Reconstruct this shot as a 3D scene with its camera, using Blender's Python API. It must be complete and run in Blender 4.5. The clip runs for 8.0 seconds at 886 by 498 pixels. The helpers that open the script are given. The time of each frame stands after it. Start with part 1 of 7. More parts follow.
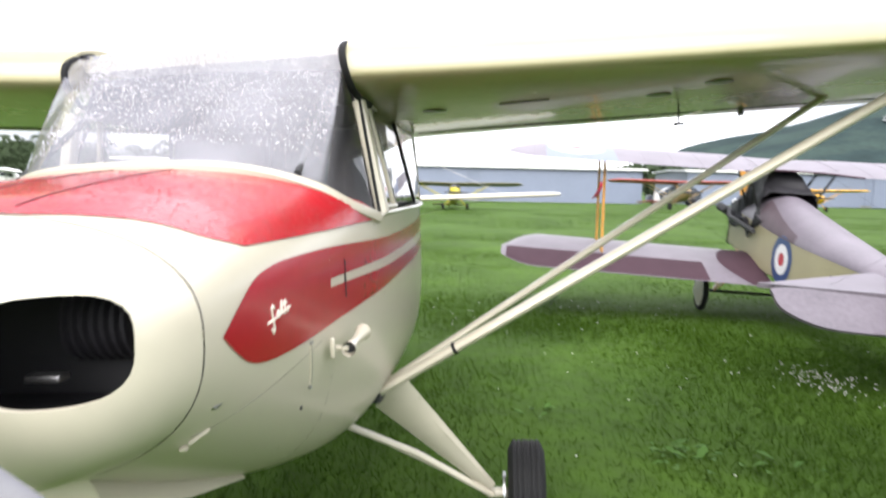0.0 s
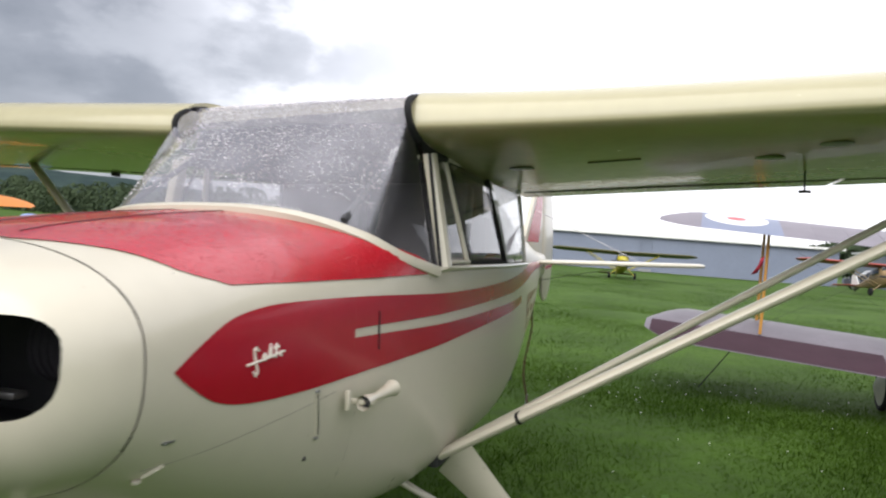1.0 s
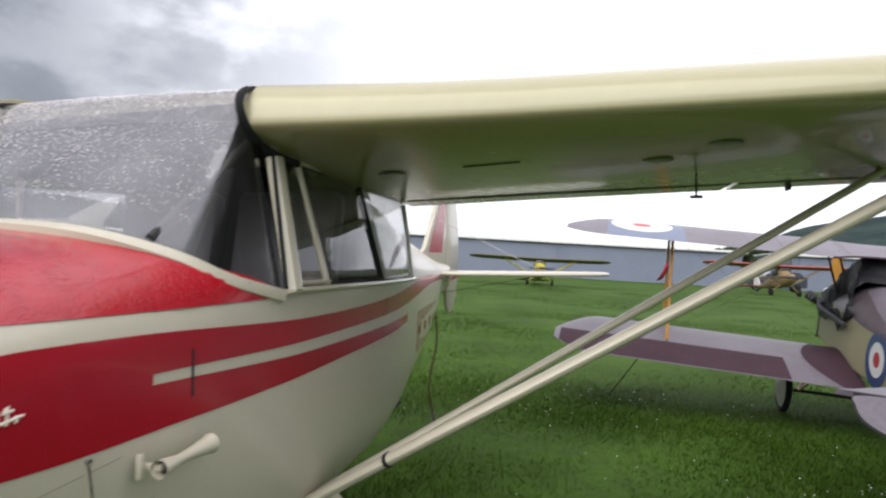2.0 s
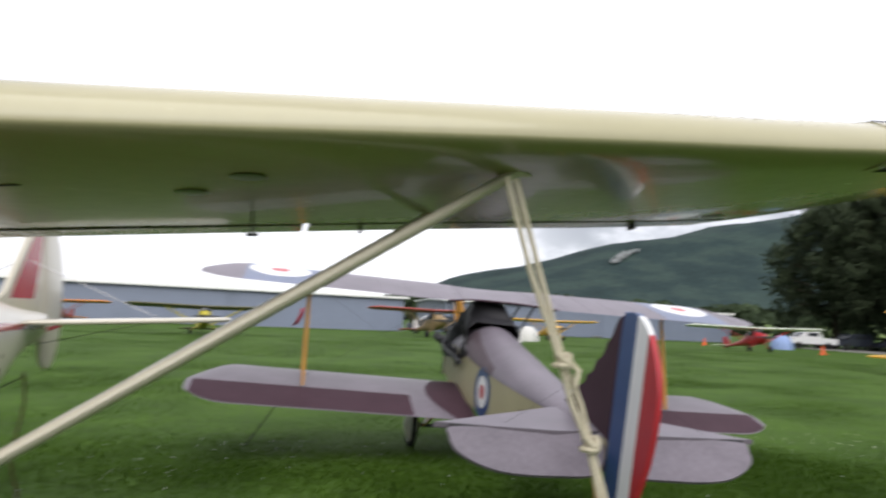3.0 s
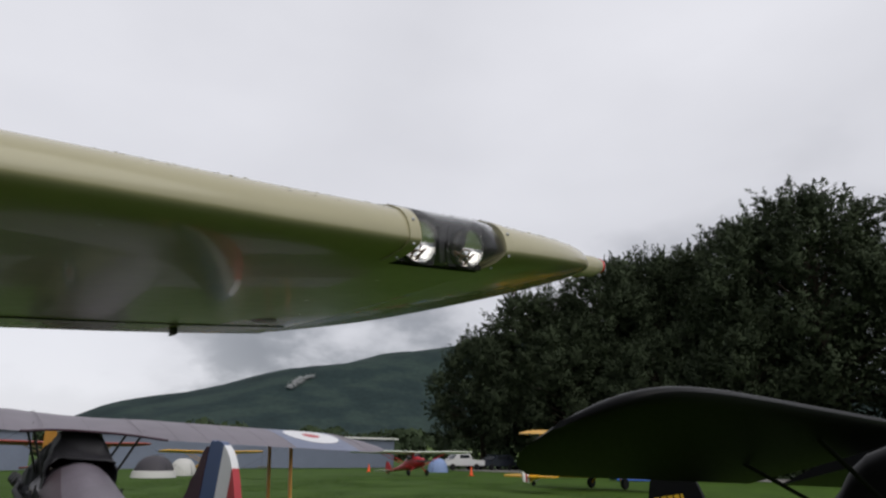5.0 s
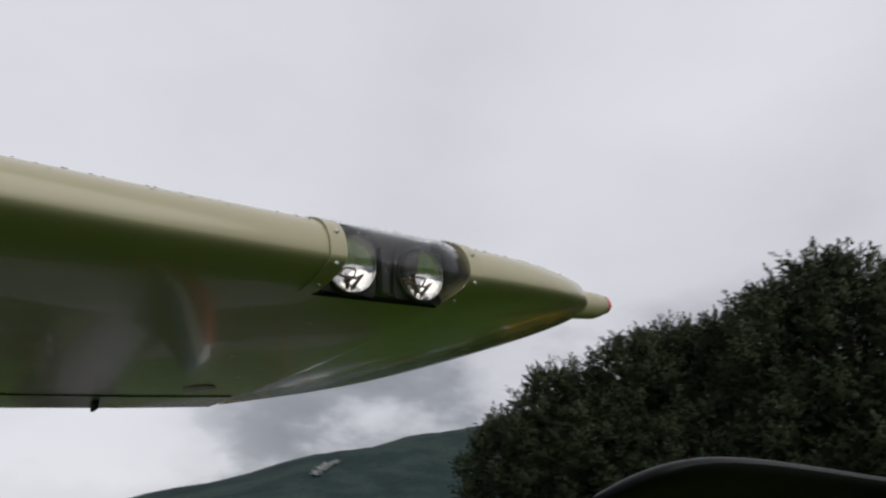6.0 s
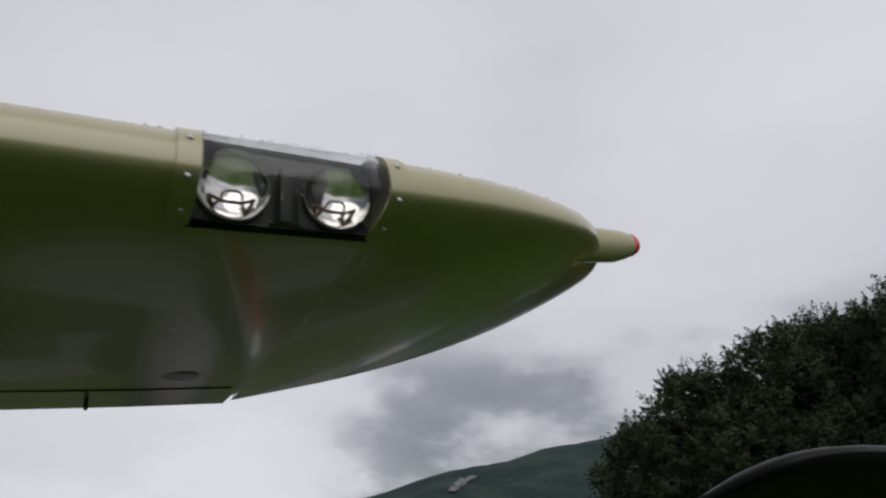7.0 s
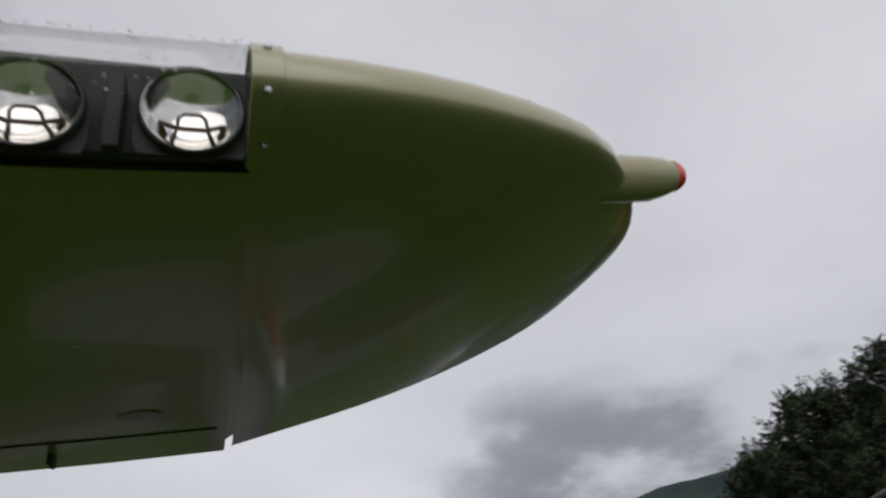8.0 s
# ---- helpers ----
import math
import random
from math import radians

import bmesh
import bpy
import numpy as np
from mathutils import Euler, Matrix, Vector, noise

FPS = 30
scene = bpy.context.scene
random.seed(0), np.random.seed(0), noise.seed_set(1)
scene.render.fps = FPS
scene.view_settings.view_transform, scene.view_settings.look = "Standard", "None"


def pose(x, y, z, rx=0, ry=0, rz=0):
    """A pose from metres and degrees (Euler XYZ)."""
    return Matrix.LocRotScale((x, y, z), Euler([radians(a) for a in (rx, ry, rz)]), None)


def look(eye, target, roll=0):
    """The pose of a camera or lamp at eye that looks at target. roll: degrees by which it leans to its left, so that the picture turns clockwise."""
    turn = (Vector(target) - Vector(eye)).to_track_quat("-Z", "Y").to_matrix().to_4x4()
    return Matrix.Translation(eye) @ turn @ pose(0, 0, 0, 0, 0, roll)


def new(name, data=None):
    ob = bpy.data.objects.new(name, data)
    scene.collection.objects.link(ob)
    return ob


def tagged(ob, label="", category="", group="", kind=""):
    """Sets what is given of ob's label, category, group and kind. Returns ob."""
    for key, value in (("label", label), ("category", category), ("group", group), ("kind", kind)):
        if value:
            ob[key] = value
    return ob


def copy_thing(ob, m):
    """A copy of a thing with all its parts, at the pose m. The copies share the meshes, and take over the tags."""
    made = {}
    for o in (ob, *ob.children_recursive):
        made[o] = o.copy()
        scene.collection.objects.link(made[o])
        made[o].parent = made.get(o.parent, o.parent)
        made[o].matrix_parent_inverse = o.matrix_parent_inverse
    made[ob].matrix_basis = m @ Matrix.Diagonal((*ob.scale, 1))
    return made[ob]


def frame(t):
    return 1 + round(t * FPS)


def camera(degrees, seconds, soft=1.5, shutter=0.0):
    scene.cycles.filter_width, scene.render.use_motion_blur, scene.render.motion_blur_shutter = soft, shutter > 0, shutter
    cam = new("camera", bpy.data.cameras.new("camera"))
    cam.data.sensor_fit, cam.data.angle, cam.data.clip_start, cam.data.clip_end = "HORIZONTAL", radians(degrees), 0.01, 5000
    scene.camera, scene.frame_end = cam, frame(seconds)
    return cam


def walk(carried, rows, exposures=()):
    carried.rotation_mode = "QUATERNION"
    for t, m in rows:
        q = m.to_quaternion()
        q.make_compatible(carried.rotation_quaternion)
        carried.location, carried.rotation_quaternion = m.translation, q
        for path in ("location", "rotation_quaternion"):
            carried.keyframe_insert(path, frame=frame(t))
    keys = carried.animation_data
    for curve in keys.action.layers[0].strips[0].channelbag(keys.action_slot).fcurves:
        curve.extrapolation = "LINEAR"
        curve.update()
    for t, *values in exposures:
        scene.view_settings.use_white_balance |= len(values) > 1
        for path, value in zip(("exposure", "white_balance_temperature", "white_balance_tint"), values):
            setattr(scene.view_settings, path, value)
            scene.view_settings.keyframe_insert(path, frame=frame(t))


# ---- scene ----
cam = camera(64.6, 8.0, soft=2.2, shutter=0.5)
PATH = [
    (0, (1.028, -2.332, 1.531), (0.845, -0.349, 1.346), 1.2),
    (0.5, (1.187, -2.245, 1.529), (0.784, -0.286, 1.486), 1.1),
    (1, (1.355, -2.167, 1.523), (0.695, -0.279, 1.495), 4.4),
    (1.2, (1.393, -2.095, 1.523), (0.821, -0.179, 1.498), 4.4),
    (2.3, (1.518, -1.776, 1.564), (1.176, 0.193, 1.622), 2.3),
    (2.4, (1.581, -1.783, 1.549), (1.316, 0.198, 1.631), 2.4),
    (2.5, (1.64, -1.788, 1.56), (1.446, 0.201, 1.655), 3.1),
    (2.7, (1.755, -1.721, 1.551), (1.788, 0.273, 1.692), 2.6),
    (2.9, (1.84, -1.695, 1.555), (2.209, 0.263, 1.732), 2.6),
    (3, (1.876, -1.656, 1.558), (2.317, 0.285, 1.751), 2.5),
    (3.2, (1.929, -1.589, 1.565), (2.587, 0.286, 1.791), 2.8),
    (3.5, (1.98, -1.486, 1.592), (2.882, 0.271, 1.905), 2.0),
    (3.7, (2.02, -1.422, 1.597), (3.052, 0.252, 1.96), 1.3),
    (4, (2.132, -1.361, 1.606), (3.276, 0.225, 2.025), 0.4),
    (4.5, (2.382, -1.401, 1.582), (3.547, 0.139, 2.103), 1.2),
    (4.7, (2.491, -1.393, 1.577), (3.689, 0.12, 2.101), 0.5),
    (5.8, (2.973, -1.1, 1.623), (4.117, 0.361, 2.368), 0.2),
    (6, (3.058, -1.069, 1.61), (4.163, 0.409, 2.381), -1.0),
    (6.5, (3.333, -1.021, 1.604), (4.22, 0.579, 2.412), 1.6),
    (7, (3.555, -0.933, 1.572), (4.367, 0.705, 2.385), -1.7),
    (7.5, (3.764, -0.758, 1.611), (4.496, 0.871, 2.51), -3.6),
    (8, (3.92, -0.599, 1.591), (4.492, 1.07, 2.533), -4.9),
]
walk(cam, [(t, look(eye, aim, roll)) for t, eye, aim, roll in PATH], exposures=((0, 1.86), (0.5, 1.44), (1, 1.05), (2.5, 0.82), (3.0, 0.82), (3.5, 0.56), (4.0, 0.32), (4.5, 0.06), (6, -0.22), (8, -0.36)))

# ---- world and light: a bright overcast sky with broken grey cloud ----
world = bpy.data.worlds.new("overcast_sky")
scene.world = world
world.use_nodes = True
wn, wl = world.node_tree.nodes, world.node_tree.links
wn.clear()
SUN_ELEV, SUN_ROT = radians(44), radians(198.4)
sky = wn.new("ShaderNodeTexSky")
sky.sky_type = "NISHITA"
sky.sun_disc = False
sky.sun_elevation, sky.sun_rotation = SUN_ELEV, SUN_ROT
sky_dim = wn.new("ShaderNodeMix")
sky_dim.data_type, sky_dim.blend_type = "RGBA", "MULTIPLY"
sky_dim.inputs[0].default_value = 1.0
sky_dim.inputs[7].default_value = (0.1, 0.1, 0.1, 1)
wl.new(sky.outputs[0], sky_dim.inputs[6])
coord = wn.new("ShaderNodeTexCoord")
stretch = wn.new("ShaderNodeMapping")
stretch.inputs["Scale"].default_value = (1.0, 1.0, 1.9)
stretch.inputs["Location"].default_value = (0.35, 0.1, 0.2)
wl.new(coord.outputs["Generated"], stretch.inputs[0])
puff = wn.new("ShaderNodeTexNoise")
puff.inputs["Scale"].default_value, puff.inputs["Detail"].default_value = 1.7, 5.0
puff.inputs["Roughness"].default_value, puff.inputs["Distortion"].default_value = 0.45, 0.1
wl.new(stretch.outputs[0], puff.inputs["Vector"])
cloud = wn.new("ShaderNodeValToRGB")
for n, (p, c) in enumerate(((0.13, (0.13, 0.14, 0.165)), (0.25, (0.20, 0.21, 0.24)), (0.36, (0.38, 0.39, 0.43)), (0.47, (0.765, 0.767, 0.82)), (0.60, (0.899, 0.90, 0.957)), (0.8, (0.955, 0.955, 1.0)))):
    e = cloud.color_ramp.elements[n] if n < 2 else cloud.color_ramp.elements.new(p)
    e.position, e.color = p, (*c, 1)
lean = wn.new("ShaderNodeMath")
lean.operation = "MULTIPLY_ADD"
lean.inputs[1].default_value = 0.44
wl.new(puff.outputs["Fac"], lean.inputs[0])
# a bank of grey cumulus low over the hills
parts_xyz = wn.new("ShaderNodeSeparateXYZ")
wl.new(coord.outputs["Generated"], parts_xyz.inputs[0])


def sky_step(source, lo, hi, to0=0.0, to1=1.0):
    node = wn.new("ShaderNodeMapRange")
    node.interpolation_type = "SMOOTHSTEP"
    for key, v in (("From Min", lo), ("From Max", hi), ("To Min", to0), ("To Max", to1)):
        node.inputs[key].default_value = v
    wl.new(source, node.inputs["Value"])
    return node.outputs[0]


def sky_times(a, b):
    node = wn.new("ShaderNodeMath")
    node.operation = "MULTIPLY"
    wl.new(a, node.inputs[0])
    wl.new(b, node.inputs[1])
    return node.outputs[0]


# brightest towards the field, greyer on the side of the valley
fade = wn.new("ShaderNodeMath")
fade.operation = "SUBTRACT"
wl.new(sky_step(parts_xyz.outputs[0], -0.98, 0.08, -0.04, 0.35), fade.inputs[0])
wl.new(sky_step(parts_xyz.outputs[0], 0.62, 0.97, 0.0, 0.09), fade.inputs[1])
wl.new(fade.outputs[0], lean.inputs[2])
heap = wn.new("ShaderNodeTexNoise")
heap.inputs["Scale"].default_value, heap.inputs["Detail"].default_value, heap.inputs["Roughness"].default_value = 4.5, 7.0, 0.52
wl.new(stretch.outputs[0], heap.inputs["Vector"])
bank = sky_times(sky_times(sky_step(parts_xyz.outputs[2], 0.35, 0.22), sky_step(parts_xyz.outputs[0], 0.16, 0.42)), sky_step(heap.outputs["Fac"], 0.34, 0.62, 0.06, 0.165))
wisps = sky_times(sky_times(sky_step(parts_xyz.outputs[2], 0.28, 0.08), sky_step(parts_xyz.outputs[0], -0.35, -0.1)), sky_step(heap.outputs["Fac"], 0.42, 0.60, 0.0, 0.08))
left_bank = sky_times(sky_step(parts_xyz.outputs[0], -0.2, -0.5), sky_step(heap.outputs["Fac"], 0.38, 0.62, -0.03, 0.09))
both = wn.new("ShaderNodeMath")
both.operation = "ADD"
wl.new(bank, both.inputs[0])
wl.new(left_bank, both.inputs[1])
banks = wn.new("ShaderNodeMath")
banks.operation = "ADD"
wl.new(both.outputs[0], banks.inputs[0])
wl.new(wisps, banks.inputs[1])
low = wn.new("ShaderNodeMath")
low.operation = "SUBTRACT"
wl.new(lean.outputs[0], low.inputs[0])
wl.new(banks.outputs[0], low.inputs[1])
wl.new(low.outputs[0], cloud.inputs[0])
cover = wn.new("ShaderNodeMix")
cover.data_type = "RGBA"
cover.inputs[0].default_value = 0.93
wl.new(sky_dim.outputs[2], cover.inputs[6])
wl.new(cloud.outputs[0], cover.inputs[7])
back = wn.new("ShaderNodeBackground")
back.inputs["Strength"].default_value = 1.0
wl.new(cover.outputs[2], back.inputs[0])
wl.new(back.outputs[0], wn.new("ShaderNodeOutputWorld").inputs[0])

sun_lamp = bpy.data.lights.new("sun", "SUN")
sun_lamp.energy, sun_lamp.angle, sun_lamp.color = 1.6, radians(65), (1.0, 0.97, 0.92)
sun_ob = new("sun", sun_lamp)
sun_ob.matrix_world = look((-20, -60, 61), (0, 0, 0))

# ---- materials ----
def mat(name, base, rough=0.5, metal=0.0, var=0.12, scale=6.0, bump=0.0, bump_scale=60.0, coat=0.0, second=None, second_at=0.55, coords="Object", rand=0.0, spec=0.5, stretch=None):
    """A procedural surface: base colour with variation at two scales, an optional second colour in patches, and fine relief."""
    m = bpy.data.materials.new(name)
    m.use_nodes = True
    n, l = m.node_tree.nodes, m.node_tree.links
    b = n["Principled BSDF"]
    b.inputs["Roughness"].default_value, b.inputs["Metallic"].default_value = rough, metal
    b.inputs["Coat Weight"].default_value, b.inputs["Coat Roughness"].default_value = coat, 0.04
    b.inputs["Specular IOR Level"].default_value = spec
    tc = n.new("ShaderNodeTexCoord")
    vec = tc.outputs[coords]
    if stretch:
        mp = n.new("ShaderNodeMapping")
        mp.inputs["Scale"].default_value = stretch
        l.new(vec, mp.inputs[0])
        vec = mp.outputs[0]
    big, fine = n.new("ShaderNodeTexNoise"), n.new("ShaderNodeTexNoise")
    big.inputs["Scale"].default_value, big.inputs["Detail"].default_value = scale, 5
    fine.inputs["Scale"].default_value, fine.inputs["Detail"].default_value = scale * 9, 6
    l.new(vec, big.inputs["Vector"])
    l.new(vec, fine.inputs["Vector"])
    add = n.new("ShaderNodeMath")
    add.operation = "ADD"
    l.new(big.outputs["Fac"], add.inputs[0])
    l.new(fine.outputs["Fac"], add.inputs[1])
    ramp = n.new("ShaderNodeMapRange")
    ramp.inputs["From Min"].default_value, ramp.inputs["From Max"].default_value = 0.65, 1.35
    ramp.inputs["To Min"].default_value, ramp.inputs["To Max"].default_value = 1 - var, 1 + var
    l.new(add.outputs[0], ramp.inputs["Value"])
    colour = None
    if second:
        mixc = n.new("ShaderNodeMix")
        mixc.data_type = "RGBA"
        mixc.inputs[6].default_value, mixc.inputs[7].default_value = (*base, 1), (*second, 1)
        edge = n.new("ShaderNodeMapRange")
        edge.inputs["From Min"].default_value, edge.inputs["From Max"].default_value = second_at - 0.06, second_at + 0.06
        l.new(big.outputs["Fac"], edge.inputs["Value"])
        l.new(edge.outputs[0], mixc.inputs[0])
        colour = mixc.outputs[2]
    mul = n.new("ShaderNodeMix")
    mul.data_type, mul.blend_type = "RGBA", "MULTIPLY"
    mul.inputs[0].default_value = 1.0
    if colour:
        l.new(colour, mul.inputs[6])
    else:
        mul.inputs[6].default_value = (*base, 1)
    value = ramp.outputs[0]
    if rand:
        info, rr, mm = n.new("ShaderNodeObjectInfo"), n.new("ShaderNodeMapRange"), n.new("ShaderNodeMath")
        rr.inputs["To Min"].default_value, rr.inputs["To Max"].default_value = 1 - rand, 1 + rand
        l.new(info.outputs["Random"], rr.inputs["Value"])
        mm.operation = "MULTIPLY"
        l.new(value, mm.inputs[0])
        l.new(rr.outputs[0], mm.inputs[1])
        value = mm.outputs[0]
    l.new(value, mul.inputs[7])
    l.new(mul.outputs[2], b.inputs["Base Color"])
    rv = n.new("ShaderNodeMapRange")
    rv.inputs["To Min"].default_value, rv.inputs["To Max"].default_value = max(0.02, rough * 0.8), min(1.0, rough * 1.2)
    l.new(fine.outputs["Fac"], rv.inputs["Value"])
    l.new(rv.outputs[0], b.inputs["Roughness"])
    if bump:
        bn, bt = n.new("ShaderNodeBump"), n.new("ShaderNodeTexNoise")
        bt.inputs["Scale"].default_value, bt.inputs["Detail"].default_value = bump_scale, 4
        l.new(vec, bt.inputs["Vector"])
        bn.inputs["Strength"].default_value, bn.inputs["Distance"].default_value = bump, 0.01
        l.new(bt.outputs["Fac"], bn.inputs["Height"])
        l.new(bn.outputs[0], b.inputs["Normal"])
    return m


def glass(name, tint=(0.97, 0.98, 0.98), rough=0.0, ior=1.45):
    m = bpy.data.materials.new(name)
    m.use_nodes = True
    n, l = m.node_tree.nodes, m.node_tree.links
    b = n["Principled BSDF"]
    b.inputs["Base Color"].default_value = (*tint, 1)
    b.inputs["Roughness"].default_value, b.inputs["IOR"].default_value, b.inputs["Transmission Weight"].default_value = rough, ior, 1.0
    t = n.new("ShaderNodeTexNoise")
    t.inputs["Scale"].default_value = 35
    r = n.new("ShaderNodeMapRange")
    r.inputs["From Min"].default_value, r.inputs["From Max"].default_value = 0.45, 0.8
    r.inputs["To Min"].default_value, r.inputs["To Max"].default_value = rough, rough + 0.05
    l.new(t.outputs["Fac"], r.inputs["Value"])
    l.new(r.outputs[0], b.inputs["Roughness"])
    return m


def pane(name, tint=(0.97, 0.98, 0.98), ior=1.6, haze=0.0, white=(0.6, 0.6, 0.62)):
    """A thin clear sheet: it lets light straight through, mirrors more towards grazing angles and carries some white,
    for water haze and for reflected sky.
    """
    m = bpy.data.materials.new(name)
    m.use_nodes = True
    n, l = m.node_tree.nodes, m.node_tree.links
    n.remove(n["Principled BSDF"])
    clear, gloss, edge, mixg = n.new("ShaderNodeBsdfTransparent"), n.new("ShaderNodeBsdfGlossy"), n.new("ShaderNodeLayerWeight"), n.new("ShaderNodeMixShader")
    clear.inputs[0].default_value = (*tint, 1)
    gloss.inputs["Roughness"].default_value = 0.02
    edge.inputs["Blend"].default_value = 0.5
    power, ramp = n.new("ShaderNodeMath"), n.new("ShaderNodeMapRange")
    power.operation = "POWER"
    power.inputs[1].default_value = 4.5
    l.new(edge.outputs["Facing"], power.inputs[0])
    f0 = ((ior - 1) / (ior + 1)) ** 2
    ramp.inputs["To Min"].default_value, ramp.inputs["To Max"].default_value = f0, (1.0 if f0 else 0.0)
    l.new(power.outputs[0], ramp.inputs["Value"])
    l.new(ramp.outputs[0], mixg.inputs[0])
    dim, t, r, mixd = n.new("ShaderNodeBsdfDiffuse"), n.new("ShaderNodeTexNoise"), n.new("ShaderNodeMapRange"), n.new("ShaderNodeMixShader")
    dim.inputs[0].default_value = (*white, 1)
    t.inputs["Scale"].default_value, t.inputs["Detail"].default_value = 7, 8
    r.inputs["From Min"].default_value, r.inputs["From Max"].default_value = 0.3, 0.7
    r.inputs["To Min"].default_value, r.inputs["To Max"].default_value = haze * 0.85, haze * 1.15
    l.new(t.outputs["Fac"], r.inputs["Value"])
    l.new(r.outputs[0], mixd.inputs[0])
    l.new(clear.outputs[0], mixd.inputs[1])
    l.new(dim.outputs[0], mixd.inputs[2])
    l.new(mixd.outputs[0], mixg.inputs[1])
    l.new(gloss.outputs[0], mixg.inputs[2])
    l.new(mixg.outputs[0], n["Material Output"].inputs[0])
    return m


def whiten(m, amount, tint):
    """Mixes uneven white into a clear material for the sky light it refracts."""
    n, l = m.node_tree.nodes, m.node_tree.links
    d = n.new("ShaderNodeBsdfDiffuse")
    d.inputs[0].default_value = (*tint, 1)
    t, r, ms = n.new("ShaderNodeTexNoise"), n.new("ShaderNodeMapRange"), n.new("ShaderNodeMixShader")
    t.inputs["Scale"].default_value, t.inputs["Detail"].default_value = 9, 8
    r.inputs["From Min"].default_value, r.inputs["From Max"].default_value = 0.3, 0.7
    r.inputs["To Min"].default_value, r.inputs["To Max"].default_value = amount * 0.5, amount * 1.5
    l.new(t.outputs["Fac"], r.inputs["Value"])
    l.new(r.outputs[0], ms.inputs[0])
    l.new(n["Principled BSDF"].outputs[0], ms.inputs[1])
    l.new(d.outputs[0], ms.inputs[2])
    l.new(ms.outputs[0], n["Material Output"].inputs[0])
    return m


CREAM = mat("cream_enamel", (0.485, 0.448, 0.362), 0.30, var=0.03, scale=2.5, bump=0.04, bump_scale=9, coat=0.25)
WING_CREAM = mat("cream_doped_fabric", (0.365, 0.333, 0.206), 0.25, var=0.04, scale=2.0, bump=0.05, bump_scale=6, coat=0.30)
RED = mat("red_enamel", (0.31, 0.004, 0.016), 0.24, var=0.06, scale=3, bump=0.03, bump_scale=12, coat=0.14)
RED_WET = mat("wet_red_enamel", (0.38, 0.006, 0.018), 0.14, var=0.10, scale=14, bump=0.28, bump_scale=95, coat=0.35)
def beaded(m, size, amount):
    """Adds beads of water and runs between them to a surface's relief."""
    n, l = m.node_tree.nodes, m.node_tree.links
    b, bump = n["Principled BSDF"], n.new("ShaderNodeBump")
    tc, v, mask, cut, drop, mul = n.new("ShaderNodeTexCoord"), n.new("ShaderNodeTexVoronoi"), n.new("ShaderNodeTexNoise"), n.new("ShaderNodeMapRange"), n.new("ShaderNodeMapRange"), n.new("ShaderNodeMath")
    v.inputs["Scale"].default_value = size
    mask.inputs["Scale"].default_value, mask.inputs["Detail"].default_value, mask.inputs["Distortion"].default_value = 9, 3, 1.5
    drop.interpolation_type = "SMOOTHSTEP"
    drop.inputs["From Min"].default_value, drop.inputs["From Max"].default_value, drop.inputs["To Min"].default_value, drop.inputs["To Max"].default_value = 0.12, 0.42, 1.0, 0.0
    cut.inputs["From Min"].default_value, cut.inputs["From Max"].default_value = 0.46, 0.56
    l.new(tc.outputs["Object"], v.inputs["Vector"])
    l.new(tc.outputs["Object"], mask.inputs["Vector"])
    l.new(v.outputs["Distance"], drop.inputs["Value"])
    l.new(mask.outputs["Fac"], cut.inputs["Value"])
    mul.operation = "MULTIPLY"
    l.new(drop.outputs[0], mul.inputs[0])
    l.new(cut.outputs[0], mul.inputs[1])
    bump.inputs["Strength"].default_value, bump.inputs["Distance"].default_value = amount, 0.004
    l.new(mul.outputs[0], bump.inputs["Height"])
    if b.inputs["Normal"].links:
        l.new(b.inputs["Normal"].links[0].from_socket, bump.inputs["Normal"])
    l.new(bump.outputs[0], b.inputs["Normal"])
    return m


beaded(RED_WET, 150, 0.6)
BLACK_RUBBER = mat("black_rubber", (0.013, 0.013, 0.014), 0.8, var=0.2, scale=20, bump=0.15, spec=0.25)
GROOVE = mat("grimy_panel_gap", (0.16, 0.145, 0.12), 0.7, var=0.2, scale=20)
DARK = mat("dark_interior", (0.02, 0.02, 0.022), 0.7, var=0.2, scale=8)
# lamp box paint; also colours the intake's fins and plate for their shade
BLACK_BOX = mat("black_box_and_intake_shade", (0.010, 0.009, 0.013), 0.7, var=0.2, scale=20)
PROP_GREY = mat("worn_grey_propeller_paint", (0.10, 0.10, 0.115), 0.45, var=0.15, scale=14)
SILVER = mat("polished_aluminium", (0.52, 0.52, 0.55), 0.3, metal=1.0, var=0.06, scale=10)
STEEL = mat("dull_steel", (0.35, 0.35, 0.36), 0.4, metal=1.0, var=0.15, scale=25)
SEAT_GREY = mat("grey_vinyl_seat", (0.05, 0.048, 0.055), 0.5, var=0.1, scale=12, bump=0.2)
HEADLINER = mat("grey_cabin_lining", (0.035, 0.032, 0.036), 0.8, var=0.08, scale=10)
PERSPEX = pane("clear_perspex", (0.74, 0.72, 0.72), 2.1, 0.03)
# hazed rear panes, with extra white mixed in for the reflected sky
MILKY = pane("hazed_sky_white_perspex", (0.96, 0.95, 0.97), 1.5, 0.55, (0.88, 0.86, 0.9))
LENS = pane("lamp_lens", (0.98, 0.98, 0.98), 1.4)
WET_PERSPEX = pane("rain_wet_perspex", (0.94, 0.94, 0.95), 1.6, 0.23, (0.69, 0.68, 0.76))
INNER_FACE = pane("clear_inner_face", (0.99, 0.99, 0.99), 1.0)
DRY_PERSPEX = pane("dry_perspex", (0.82, 0.80, 0.82), 1.3, 0.02)
CLEAR = pane("clear_lamp_cover", (0.97, 0.97, 0.97), 1.5, 0.02)
